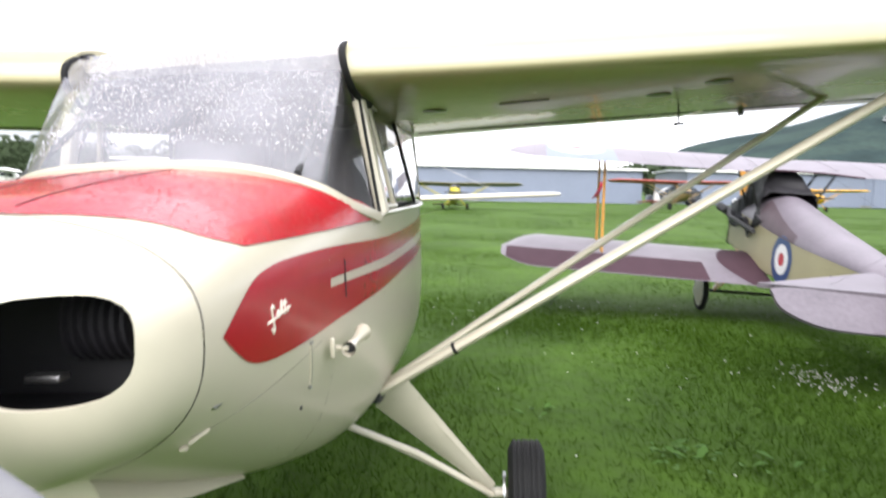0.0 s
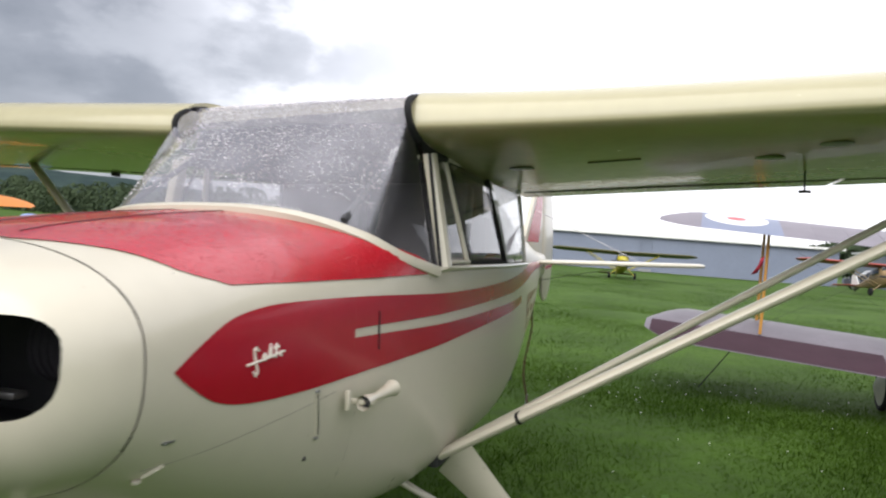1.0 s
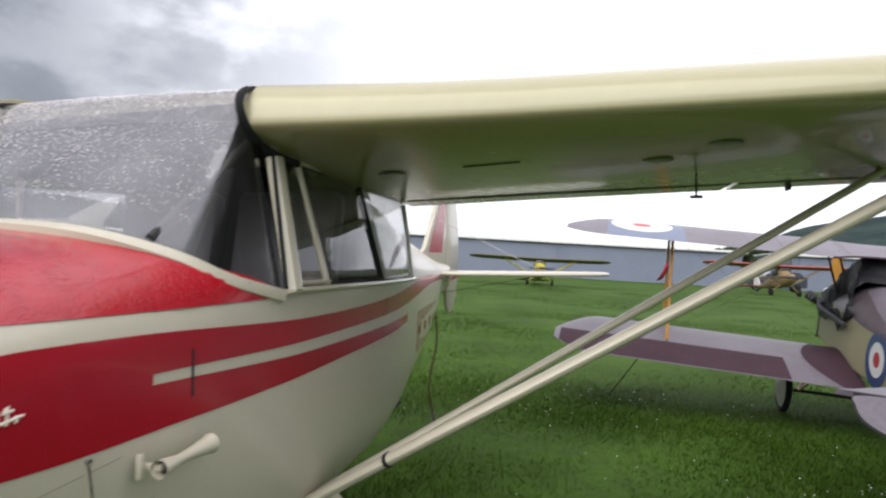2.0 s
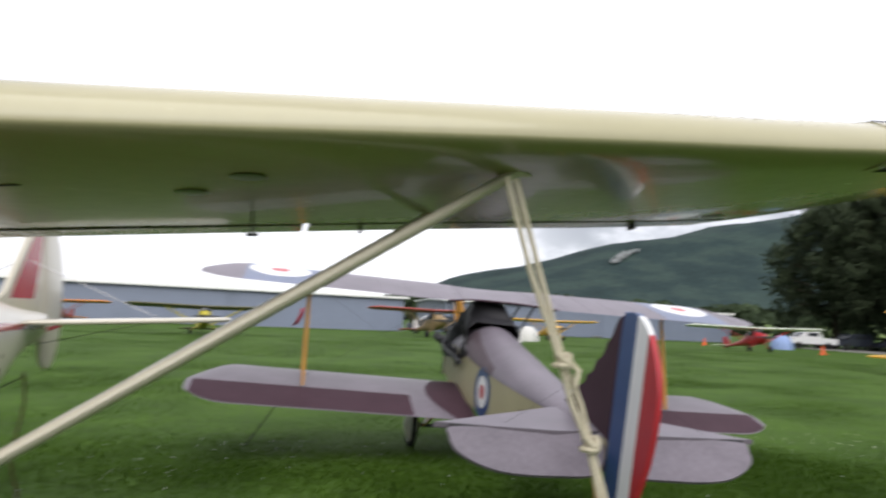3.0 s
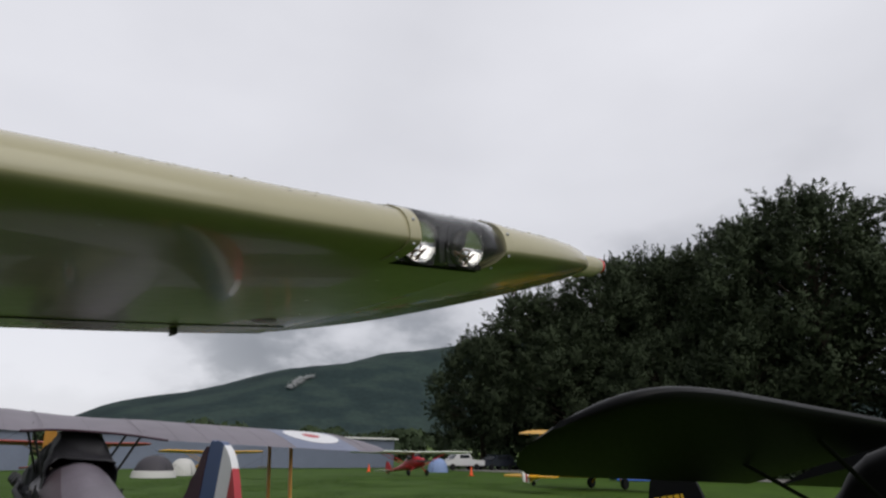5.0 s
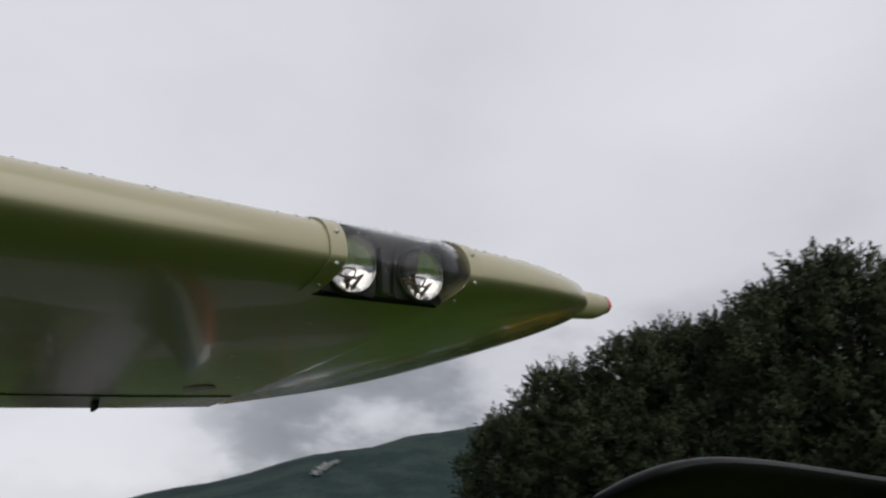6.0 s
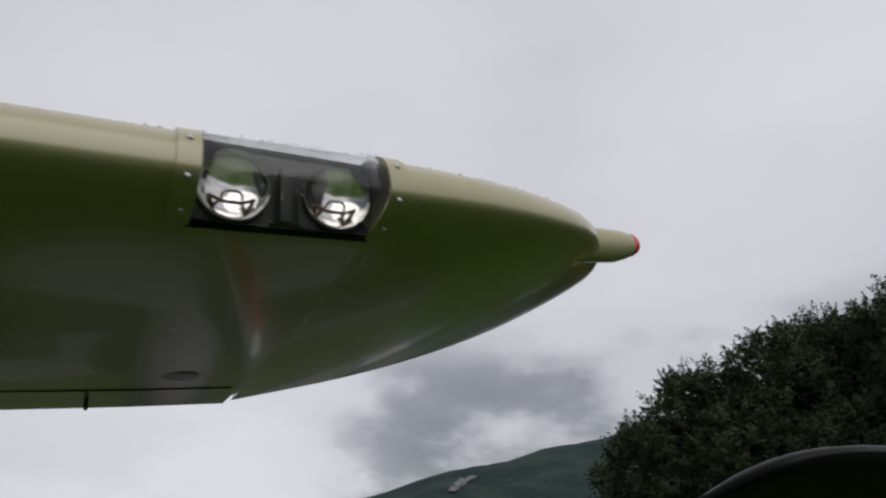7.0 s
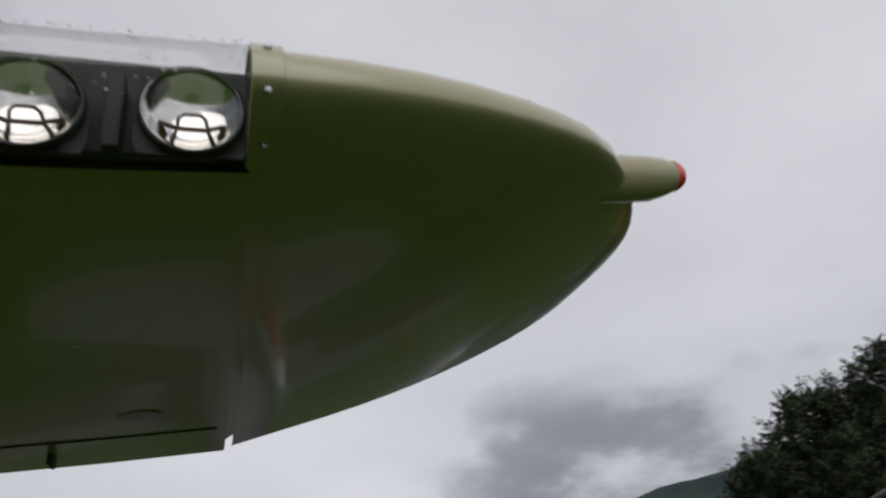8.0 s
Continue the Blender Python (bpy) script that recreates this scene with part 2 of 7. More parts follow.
RAIN = whiten(glass("sky_whitened_rain", (1, 1, 1), 0.0, 1.33), 0.6, (0.9, 0.85, 0.88))
WATER = glass("water_drop", (1, 1, 1), 0.0, 1.33)
REFLECTOR = mat("lamp_reflector", (0.85, 0.83, 0.80), 0.08, metal=1.0, var=0.05, scale=30)
BRASS = mat("tarnished_filament_post", (0.10, 0.055, 0.035), 0.5, metal=0.6, var=0.2, scale=40)
RED_LENS = mat("red_nav_lens", (0.75, 0.03, 0.015), 0.15, var=0.05, coat=0.8)
ROPE = mat("pale_braided_rope", (0.50, 0.45, 0.34), 0.9, var=0.25, scale=120, bump=0.6, bump_scale=300)
SCRIPT = mat("cream_script", (0.72, 0.66, 0.58), 0.4, var=0.05)

MAUVE = mat("faded_mauve_fabric", (0.142, 0.123, 0.148), 0.45, var=0.22, scale=3.0, bump=0.12, bump_scale=14, spec=0.45)
# the deck's mauve, darkened and browned to colour in its shade
SHADED_MAUVE = mat("shaded_mauve_fabric", (0.085, 0.062, 0.074), 0.55, var=0.25, scale=5, bump=0.1, bump_scale=14, spec=0.3)
MAROON = mat("dark_maroon_fabric", (0.052, 0.028, 0.038), 0.7, var=0.16, scale=4, bump=0.1, bump_scale=14, spec=0.15)
BUFF = mat("buff_linen_fabric", (0.34, 0.31, 0.19), 0.5, var=0.07, scale=3, bump=0.08)
PALE_BLUE = mat("pale_blue_patch", (0.14, 0.165, 0.25), 0.45, var=0.08, scale=5)
RND_BLUE = mat("roundel_blue", (0.025, 0.06, 0.17), 0.4, var=0.08)
RND_WHITE = mat("roundel_white", (0.70, 0.70, 0.72), 0.4, var=0.04)
RND_RED = mat("roundel_red", (0.42, 0.025, 0.035), 0.4, var=0.08)
WOOD = mat("varnished_strut_wood", (0.50, 0.24, 0.045), 0.4, var=0.2, scale=8, stretch=(1, 1, 0.15), coat=0.3)
TARP = mat("black_tarpaulin", (0.016, 0.015, 0.019), 0.6, var=0.3, scale=9, bump=0.6, bump_scale=9)
FLAG_RED = mat("red_streamer", (0.35, 0.012, 0.03), 0.7, var=0.15)
CANVAS_WHEEL = mat("canvas_wheel_cover", (0.62, 0.60, 0.50), 0.6, var=0.08)

BLACK_PAINT = mat("black_satin_paint", (0.006, 0.006, 0.0066), 0.42, var=0.2, scale=3, bump=0.08, bump_scale=8, spec=0.14)
RED_WING = mat("dull_red_wing_fabric", (0.30, 0.05, 0.035), 0.5, var=0.1, scale=3)
YELLOW = mat("cub_yellow_paint", (0.68, 0.36, 0.012), 0.35, var=0.07, scale=3)
ORANGE = mat("orange_paint", (0.62, 0.20, 0.02), 0.4, var=0.08, scale=3)
TAN = mat("dull_tan_paint", (0.26, 0.18, 0.09), 0.5, var=0.12, scale=3)
LEMON = mat("faded_lemon_paint", (0.42, 0.36, 0.035), 0.4, var=0.1, scale=3)
OLIVE = mat("olive_drab_paint", (0.09, 0.085, 0.035), 0.5, var=0.12, scale=3)
WHITE_PAINT = mat("white_paint", (0.76, 0.76, 0.75), 0.4, var=0.05, scale=3)
BRIGHT_RED = mat("bright_red_paint", (0.42, 0.018, 0.03), 0.35, var=0.08, scale=3)
GREEN_WHITE = mat("greenish_white_wing", (0.62, 0.66, 0.56), 0.4, var=0.06, scale=3)
CONE_ORANGE = mat("traffic_cone_orange", (0.85, 0.10, 0.015), 0.5, var=0.06)
YELLOW_BAR = mat("yellow_marking", (0.72, 0.45, 0.02), 0.5, var=0.1)
TENT_GREY = mat("charcoal_tent_fabric", (0.05, 0.045, 0.055), 0.7, var=0.1)
TENT_WHITE = mat("white_tent_fabric", (0.55, 0.54, 0.52), 0.8, var=0.06)
BLUE_TARP = mat("blue_tarpaulin", (0.02, 0.10, 0.42), 0.5, var=0.15)
TENT_BLUE = mat("pale_blue_tent_fabric", (0.22, 0.30, 0.52), 0.7, var=0.08)
SIDING = mat("blue_grey_steel_siding", (0.17, 0.195, 0.265), 0.5, var=0.06, scale=0.6, rand=0.03)
ROOF = mat("pale_steel_roof", (0.72, 0.73, 0.76), 0.45, var=0.05, scale=0.5)
CAR_DARK = mat("dark_car_paint", (0.03, 0.035, 0.05), 0.25, var=0.1, coat=0.5)
CAR_WHITE = mat("white_car_paint", (0.65, 0.65, 0.66), 0.25, var=0.05, coat=0.5)
CAR_GLASS = mat("dark_car_glass", (0.02, 0.024, 0.03), 0.08, var=0.1)
BARK = mat("dark_bark", (0.06, 0.045, 0.032), 0.9, var=0.3, scale=3, bump=0.6, bump_scale=8)
ASPHALT = mat("grey_gravel_drive", (0.20, 0.19, 0.18), 0.9, var=0.15, scale=0.8)


def leaf_mat(name, base, var, sheen=0.4, thin=0.15):
    """Leaves, each island its own shade, letting some light through."""
    m = bpy.data.materials.new(name)
    m.use_nodes = True
    n, l = m.node_tree.nodes, m.node_tree.links
    b = n["Principled BSDF"]
    b.inputs["Roughness"].default_value = 0.75
    b.inputs["Specular IOR Level"].default_value = 0.12
    g = n.new("ShaderNodeNewGeometry")
    ramp = n.new("ShaderNodeValToRGB")
    ramp.color_ramp.elements[0].color = (base[0] * (1 - var), base[1] * (1 - var), base[2] * (1 - var), 1)
    ramp.color_ramp.elements[1].color = (base[0] * (1 + var) + 0.005, base[1] * (1 + var), base[2] * (1 + var), 1)
    tc, t, mixf = n.new("ShaderNodeTexCoord"), n.new("ShaderNodeTexNoise"), n.new("ShaderNodeMath")
    t.inputs["Scale"].default_value = sheen
    l.new(tc.outputs["Object"], t.inputs["Vector"])
    mixf.operation = "MULTIPLY_ADD"
    l.new(g.outputs["Random Per Island"], mixf.inputs[0])
    mixf.inputs[1].default_value = 0.4
    sub = n.new("ShaderNodeMath")
    sub.operation = "MULTIPLY_ADD"
    l.new(t.outputs["Fac"], sub.inputs[0])
    sub.inputs[1].default_value, sub.inputs[2].default_value = 1.6, -0.6
    l.new(sub.outputs[0], mixf.inputs[2])
    l.new(mixf.outputs[0], ramp.inputs[0])
    l.new(ramp.outputs[0], b.inputs["Base Color"])
    trans = n.new("ShaderNodeBsdfTranslucent")
    l.new(ramp.outputs[0], trans.inputs[0])
    ms = n.new("ShaderNodeMixShader")
    ms.inputs[0].default_value = thin
    l.new(b.outputs[0], ms.inputs[1])
    l.new(trans.outputs[0], ms.inputs[2])
    l.new(ms.outputs[0], n["Material Output"].inputs[0])
    return m


LEAF = leaf_mat("dark_summer_leaves", (0.066, 0.090, 0.050), 0.4)
WOODS = leaf_mat("distant_woods_leaves", (0.042, 0.064, 0.032), 0.4, 0.02)
BLADE = leaf_mat("lawn_blades", (0.047, 0.106, 0.0072), 0.10, 0.5, 0.5)
WEED = leaf_mat("broad_weed_leaves", (0.07, 0.15, 0.03), 0.3, 2.0)
CLOVER = mat("clover_blossom", (0.7, 0.7, 0.62), 0.8, var=0.1)
GRASS = mat("mown_grass_ground", (0.040, 0.083, 0.0070), 0.95, var=0.30, scale=0.55, bump=0.4, bump_scale=40, second=(0.044, 0.088, 0.0075), second_at=0.5, coords="Object", spec=0.15)
MEADOW = mat("pale_meadow_grass", (0.115, 0.165, 0.045), 0.95, var=0.15, scale=0.05, second=(0.09, 0.14, 0.04), spec=0.1)
# the blue-grey of distance haze is mixed into the forest colours
HILL = mat("hazed_wooded_hillside", (0.024, 0.040, 0.040), 1.0, var=0.35, scale=0.012, bump=1.0, bump_scale=0.05, second=(0.030, 0.047, 0.042), second_at=0.52, spec=0.05)
ROCK = mat("pale_rock_scar", (0.34, 0.35, 0.35), 0.9, var=0.3, scale=0.03)

# ---- mesh helpers ----
def mesh_ob(name, bm, material, smooth=True):
    bmesh.ops.recalc_face_normals(bm, faces=bm.faces)
    me = bpy.data.meshes.new(name)
    bm.to_mesh(me)
    bm.free()
    for p in me.polygons:
        p.use_smooth = smooth
    me.materials.append(material)
    if smooth:
        me.set_sharp_from_angle(angle=radians(38))
    return new(name, me)


def part(name, bm, material, parent, label="", smooth=True):
    """One bmesh as one mesh object under a thing or a part."""
    ob = mesh_ob(name, bm, material, smooth)
    ob.parent = parent
    return tagged(ob, label)


def sheet(ob, centre, thick):
    """Turns a pane's faces away from a point inside and gives it thickness, its inner face plain and clear."""
    me, c = ob.data, Vector(centre)
    if sum((p.center - c).dot(p.normal) for p in me.polygons) < 0:
        me.flip_normals()
    me.materials.append(INNER_FACE)
    sol = ob.modifiers.new("sheet", "SOLIDIFY")
    sol.thickness, sol.offset, sol.material_offset, sol.material_offset_rim = thick, -1, 1, 1
    ob.visible_shadow = False
    return ob


def thing(name, m, label, category, group=""):
    """An Empty at the base of a thing, which carries its parts."""
    ob = new(name)
    ob.empty_display_size = 0.2
    ob.matrix_world = m
    return tagged(ob, label, category, group)


def raw(name, verts, faces, material, smooth=False):
    """A mesh from arrays, for what is too much to build face by face."""
    me = bpy.data.meshes.new(name)
    me.from_pydata(verts, [], faces)
    me.update()
    me.materials.append(material)
    if smooth:
        me.polygons.foreach_set("use_smooth", np.ones(len(me.polygons), bool))
    return new(name, me)


def loft(rings, cap0=True, cap1=True, closed=True, bm=None):
    bm = bm or bmesh.new()
    vs = [[bm.verts.new(p) for p in r] for r in rings]
    n = len(rings[0])
    for a, b in zip(vs, vs[1:]):
        for i in range(n if closed else n - 1):
            j = (i + 1) % n
            bm.faces.new((a[i], a[j], b[j], b[i]))
    if closed and cap0:
        bm.faces.new(vs[0][::-1])
    if closed and cap1:
        bm.faces.new(vs[-1])
    return bm


def tube(points, radii, seg=12, flat=1.0, flat_dir=(0, 1, 0), bm=None):
    """A tube through points. flat < 1 makes it a streamlined section, long along flat_dir."""
    pts = [Vector(p) for p in points]
    if not hasattr(radii, "__len__"):
        radii = [radii] * len(pts)
    rings = []
    for i, p in enumerate(pts):
        d = (pts[min(i + 1, len(pts) - 1)] - pts[max(i - 1, 0)]).normalized()
        ref = Vector(flat_dir)
        if abs(d.dot(ref)) > 0.95:
            ref = Vector((1, 0, 0)) if abs(d.x) < 0.9 else Vector((0, 0, 1))
        a = (ref - d * ref.dot(d)).normalized()
        b = d.cross(a)
        rings.append([p + radii[i] * (a * math.cos(k) + b * math.sin(k) * flat) for k in (2 * math.pi * j / seg for j in range(seg))])
    return loft(rings, bm=bm)


def box(cx, cy, cz, sx, sy, sz, bevel=0.0, bm=None, m=None):
    own = bmesh.new()
    bmesh.ops.create_cube(own, size=1, matrix=Matrix.Translation((cx, cy, cz)) @ Matrix.Diagonal((sx, sy, sz, 1)))
    if bevel:
        bmesh.ops.bevel(own, geom=own.edges[:], offset=bevel, segments=2, affect="EDGES", profile=0.5)
    if m is not None:
        own.transform(m)
    return join(bm, own)


def join(bm, own):
    if bm is None:
        return own
    me = bpy.data.meshes.new("tmp")
    own.to_mesh(me)
    own.free()
    bm.from_mesh(me)
    bpy.data.meshes.remove(me)
    return bm


def lathe(profile, seg=24, m=None, bm=None, caps=True):
    """Turns (radius, height) pairs about z."""
    own = loft([[(max(r, 1e-4) * math.cos(k), max(r, 1e-4) * math.sin(k), z) for k in (2 * math.pi * j / seg for j in range(seg))] for r, z in profile], caps, caps)
    if m is not None:
        own.transform(m)
    return join(bm, own)


def blob(cx, cy, cz, r, squash=(1, 1, 1), sub=2, rough=0.0, seed=0, bm=None):
    own = bmesh.new()
    bmesh.ops.create_icosphere(own, subdivisions=sub, radius=1)
    for v in own.verts:
        k = 1 + rough * noise.noise(v.co * 2.1 + Vector((seed * 7.3, 0, 0)))
        v.co = Vector((cx + v.co.x * r * squash[0] * k, cy + v.co.y * r * squash[1] * k, cz + v.co.z * r * squash[2] * k))
    return join(bm, own)


def interp(x, table):
    """Piecewise-linear in a table of (x, value, value ...)."""
    xs = [r[0] for r in table]
    return [float(np.interp(x, xs, [r[k] for r in table])) for k in range(1, len(table[0]))]


def smooth_interp(x, table):
    """Cubic through a table of (x, values)."""
    xs = [r[0] for r in table]
    x = min(max(x, xs[0]), xs[-1])
    i = min(max(int(np.searchsorted(xs, x)) - 1, 0), len(xs) - 2)
    t = (x - xs[i]) / (xs[i + 1] - xs[i])
    out = []
    for k in range(1, len(table[0])):
        v = [r[k] for r in table]
        h = xs[i + 1] - xs[i]
        m0 = (v[i + 1] - v[i - 1]) / (xs[i + 1] - xs[i - 1]) if i > 0 else (v[1] - v[0]) / (xs[1] - xs[0])
        m1 = (v[i + 2] - v[i]) / (xs[i + 2] - xs[i]) if i < len(xs) - 2 else (v[-1] - v[-2]) / (xs[-1] - xs[-2])
        out.append((2 * t**3 - 3 * t**2 + 1) * v[i] + (t**3 - 2 * t**2 + t) * h * m0 + (-2 * t**3 + 3 * t**2) * v[i + 1] + (t**3 - t**2) * h * m1)
    return out


def thickness(c, t):
    return 5 * t * (0.2969 * math.sqrt(max(c, 0)) - 0.126 * c - 0.3516 * c * c + 0.2843 * c**3 - 0.1036 * c**4)


def foil(n=18, t=0.115, up=1.45, low=0.55, full=0.9):
    """A high-lift section from the upper trailing edge round the nose to the lower one, as (chord, height)."""
    cs = [0.5 * (1 - math.cos(math.pi * i / n)) for i in range(n + 1)]
    return [(c, up * thickness(c, t)) for c in cs][::-1] + [(c, -low * (1 + full * math.exp(-c / 0.10)) * thickness(c, t)) for c in cs[1:]]


def bars(name, rows, material, parent, to_surface, label):
    """Plain bars in place of writing: rows of (u, v, width, height) laid on a surface."""
    bm = bmesh.new()
    for u, v, w, h in rows:
        vs = [bm.verts.new(to_surface(u + a * w, v + b * h)) for a, b in ((0, 0), (1, 0), (1, 1), (0, 1))]
        bm.faces.new(vs)
    ob = part(name, bm, material, parent, label)
    return ob


# ---- ground: one sheet to the horizon ----
def build_ground():
    bm = bmesh.new()
    xs = [-4000, -1500, -500, -150, -60] + [-30 + 1.5 * i for i in range(54)] + [60, 90, 150, 500, 1500, 4000]
    ys = [-4000, -1000, -200, -60, -20] + [-8 + 1.5 * i for i in range(50)] + [80, 100, 150, 300, 800, 1500, 4000]
    grid = []
    for y in ys:
        row = []
        for x in xs:
            near = 1.0 if abs(x) < 60 and -10 < y < 80 else 0.0
            row.append(bm.verts.new((x, y, near * 0.05 * noise.noise((x * 0.35, y * 0.35, 0)) - 0.012)))
        grid.append(row)
    for a, b in zip(grid, grid[1:]):
        for i in range(len(xs) - 1):
            bm.faces.new((a[i], a[i + 1], b[i + 1], b[i]))
    tagged(mesh_ob("ground", bm, GRASS), "wide mown green grass airfield", "grass", kind="structure")


build_ground()


# ---- hills ----
RIDGE = ((150, 6), (250, 40), (363, 84), (500, 122), (626, 157), (770, 194), (912, 229), (1100, 270), (1306, 313), (1800, 372), (2600, 400), (3600, 380))


def build_hill():
    bm = bmesh.new()
    xs = [120 + 34 * i for i in range(96)]
    vs = []
    for x in xs:
        z = smooth_interp(x, RIDGE)[0]
        row = []
        for k in range(27):
            f = k / 18
            height = z * (math.sin(min(f, 1) * math.pi / 2) ** 1.35) if f <= 1 else z * (1 - (f - 1) * 0.9)
            rise = 1.0 + 0.10 * noise.noise((x * 0.004, f * 3, 3.1)) * (1 - abs(1 - f)) * 1.2 + 0.02 * noise.noise((x * 0.03, f * 14, 0))
            row.append(bm.verts.new((x, 780 + 720 * f, height * rise - 3)))
        vs.append(row)
    for a, b in zip(vs, vs[1:]):
        for i in range(len(a) - 1):
            bm.faces.new((a[i], b[i], b[i + 1], a[i + 1]))
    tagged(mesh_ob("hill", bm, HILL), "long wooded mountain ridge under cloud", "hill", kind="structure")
    bm = bmesh.new()
    xs = [-3600 + 60 * i for i in range(48)]
    vs = []
    for x in xs:
        z = smooth_interp(x, ((-3600, 150), (-1880, 118), (-1425, 98), (-1130, 68), (-1020, 40), (-900, 22), (-780, 6)))[0]
        vs.append([bm.verts.new((x, 900 + 600 * k / 8, z * math.sin(min(k / 8, 1) * math.pi / 2) * (1 + 0.08 * noise.noise((x * 0.01, k, 1))) - 2)) for k in range(12)])
    for a, b in zip(vs, vs[1:]):
        for i in range(len(a) - 1):
            bm.faces.new((a[i], b[i], b[i + 1], a[i + 1]))
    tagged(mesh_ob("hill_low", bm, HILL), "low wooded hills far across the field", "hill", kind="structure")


build_hill()


def build_scar():
    """A pale rock slide, a strip of broken stone that lies on the hillside."""
    verts, faces = [], []
    rng = random.Random(4)
    for i in range(170):
        f = rng.random() ** 0.6
        x = 612 + 78 * f**1.5 + rng.uniform(-1, 1) * (4 + 14 * f)
        zr = smooth_interp(x, RIDGE)[0]
        g = 0.595 + 0.115 * f + rng.uniform(-0.012, 0.012)
        y = 780 + 720 * g
        z = zr * (math.sin(g * math.pi / 2) ** 1.35) + 3
        s = rng.uniform(0.9, 2.0)
        k = len(verts)
        verts += [(x - s, y - 6, z - s * 0.6), (x + s, y - 6, z - s * 0.5), (x + s * 0.8, y + 4, z + s * 0.7), (x - s * 0.7, y + 4, z + s * 0.6)]
        faces += [(k, k + 1, k + 2, k + 3)]
    tagged(raw("rock_scar", verts, faces, ROCK), "pale grey rock slide on the wooded slope", "rocks", kind="stuff")


build_scar()


# ---- hangars ----
def build_hangar(x0, y0, x1, y1, depth, eave, ridge, label, ribs):
    d = Vector((x1 - x0, y1 - y0, 0))
    length = d.length
    m = Matrix.Translation((x0, y0, 0)) @ Matrix.Rotation(math.atan2(d.y, d.x), 4, "Z")
    h = thing("hangar", m, label, "hangar", "row of hangars")
    bm = box(length / 2, 0.1, eave / 2, length, 0.2, eave)
    part("front_wall", bm, SIDING, h, smooth=False)
    part("back_wall", box(length / 2, depth - 0.1, eave / 2, length, 0.2, eave), SIDING, h, smooth=False)
    for x in (0.1, length - 0.1):
        bm = bmesh.new()
        pts = [(0, 0.2, 0), (0, depth - 0.2, 0), (0, depth - 0.2, eave), (0, depth / 2, ridge), (0, 0.2, eave)]
        loft([[(x - 0.1, b, c) for _, b, c in pts], [(x + 0.1, b, c) for _, b, c in pts]], bm=bm)
        part("end_wall", bm, SIDING, h, smooth=False)
    bm = bmesh.new()
    o, th = 0.35, 0.14
    sl = (ridge - eave) / (depth / 2)
    prof = [(-o, eave - o * sl + 0.02), (depth / 2, ridge + 0.02), (depth + o, eave - o * sl + 0.02), (depth + o, eave - o * sl + th + 0.02), (depth / 2, ridge + th), (-o, eave - o * sl + th + 0.02)]
    loft([[(-o, b, c) for b, c in prof], [(length + o, b, c) for b, c in prof]], bm=bm)
    part("roof", bm, ROOF, h, "pale painted steel roof", smooth=False)
    part("eave_trim", box(length / 2, -o - 0.02, eave - o * sl + 0.10, length + 2 * o, 0.05, 0.20), WHITE_PAINT, h, "white eave trim", smooth=False)
    rib = box(0, -0.02, eave / 2, 0.06, 0.04, eave - 0.1)
    first = part("siding_rib", rib, SIDING, h, smooth=False)
    first.location.x = 0.6
    n = int(length / ribs)
    for i in range(1, n):
        ob = new("siding_rib", first.data)
        ob.parent = h
        ob.location.x = 0.6 + i * ribs
    doors = max(2, int(length / 13))
    for i in range(doors):
        part("hangar_door", box((i + 0.5) * length / doors, -0.06, eave * 0.46, length / doors * 0.93, 0.06, eave * 0.9), SIDING, h, smooth=False)
    part("base_trim", box(length / 2, -0.05, 0.12, length, 0.05, 0.24), STEEL, h, smooth=False)
    return h


build_hangar(-34, 57.5, 13.6, 66, 12, 3.15, 3.3, "long low blue-grey steel hangar with a white roof edge", 1.2)
build_hangar(18.6, 69.5, 53.5, 71.5, 12, 3.25, 3.4, "blue-grey steel hangar with closed doors and pale roof", 1.2)

# ---- the cream and red high-wing light aircraft ----
COLT = pose(0, 0, 1.83, 0, -3.0, 0)
colt = thing("light_aircraft", COLT, "cream and red high-wing light aircraft wet with rain", "airplane")
# the base of the thing lies on the grass; its parts hang from a frame at wing height
DIHEDRAL = math.tan(radians(1.75))
# station: y, half width, height of greatest width, top, bottom, exponent above, exponent below
STATIONS = (
    (-1.46, 0.25, -0.585, -0.475, -0.70, 2.2, 2.2),
    (-1.45, 0.31, -0.585, -0.452, -0.735, 2.4, 2.4),
    (-1.42, 0.392, -0.583, -0.418, -0.785, 2.5, 2.5),
    (-1.37, 0.456, -0.582, -0.392, -0.82, 2.5, 2.5),
    (-1.31, 0.492, -0.58, -0.378, -0.84, 2.5, 2.5),
    (-1.25, 0.511, -0.58, -0.368, -0.85, 2.5, 2.5),
    (-1.10, 0.520, -0.58, -0.340, -0.918, 2.5, 2.7),
    (-0.80, 0.530, -0.57, -0.303, -1.043, 2.5, 3.0),
    (-0.50, 0.541, -0.57, -0.277, -1.145, 2.7, 3.4),
    (-0.20, 0.562, -0.60, -0.250, -1.212, 4.2, 3.8),
    (0.10, 0.580, -0.62, -0.23, -1.232, 7.0, 4.0),
    (0.90, 0.578, -0.62, -0.20, -1.21, 7.0, 4.0),
    (1.40, 0.530, -0.60, -0.13, -1.18, 4.0, 3.6),
    (2.00, 0.440, -0.58, -0.12, -1.09, 2.6, 3.2),
    (3.00, 0.285, -0.53, -0.24, -0.90, 2.4, 3.0),
    (3.80, 0.140, -0.47, -0.33, -0.68, 2.2, 2.8),
    (4.60, 0.035, -0.44, -0.38, -0.58, 2.0, 2.4),
)


def station(y):
    return smooth_interp(y, STATIONS)


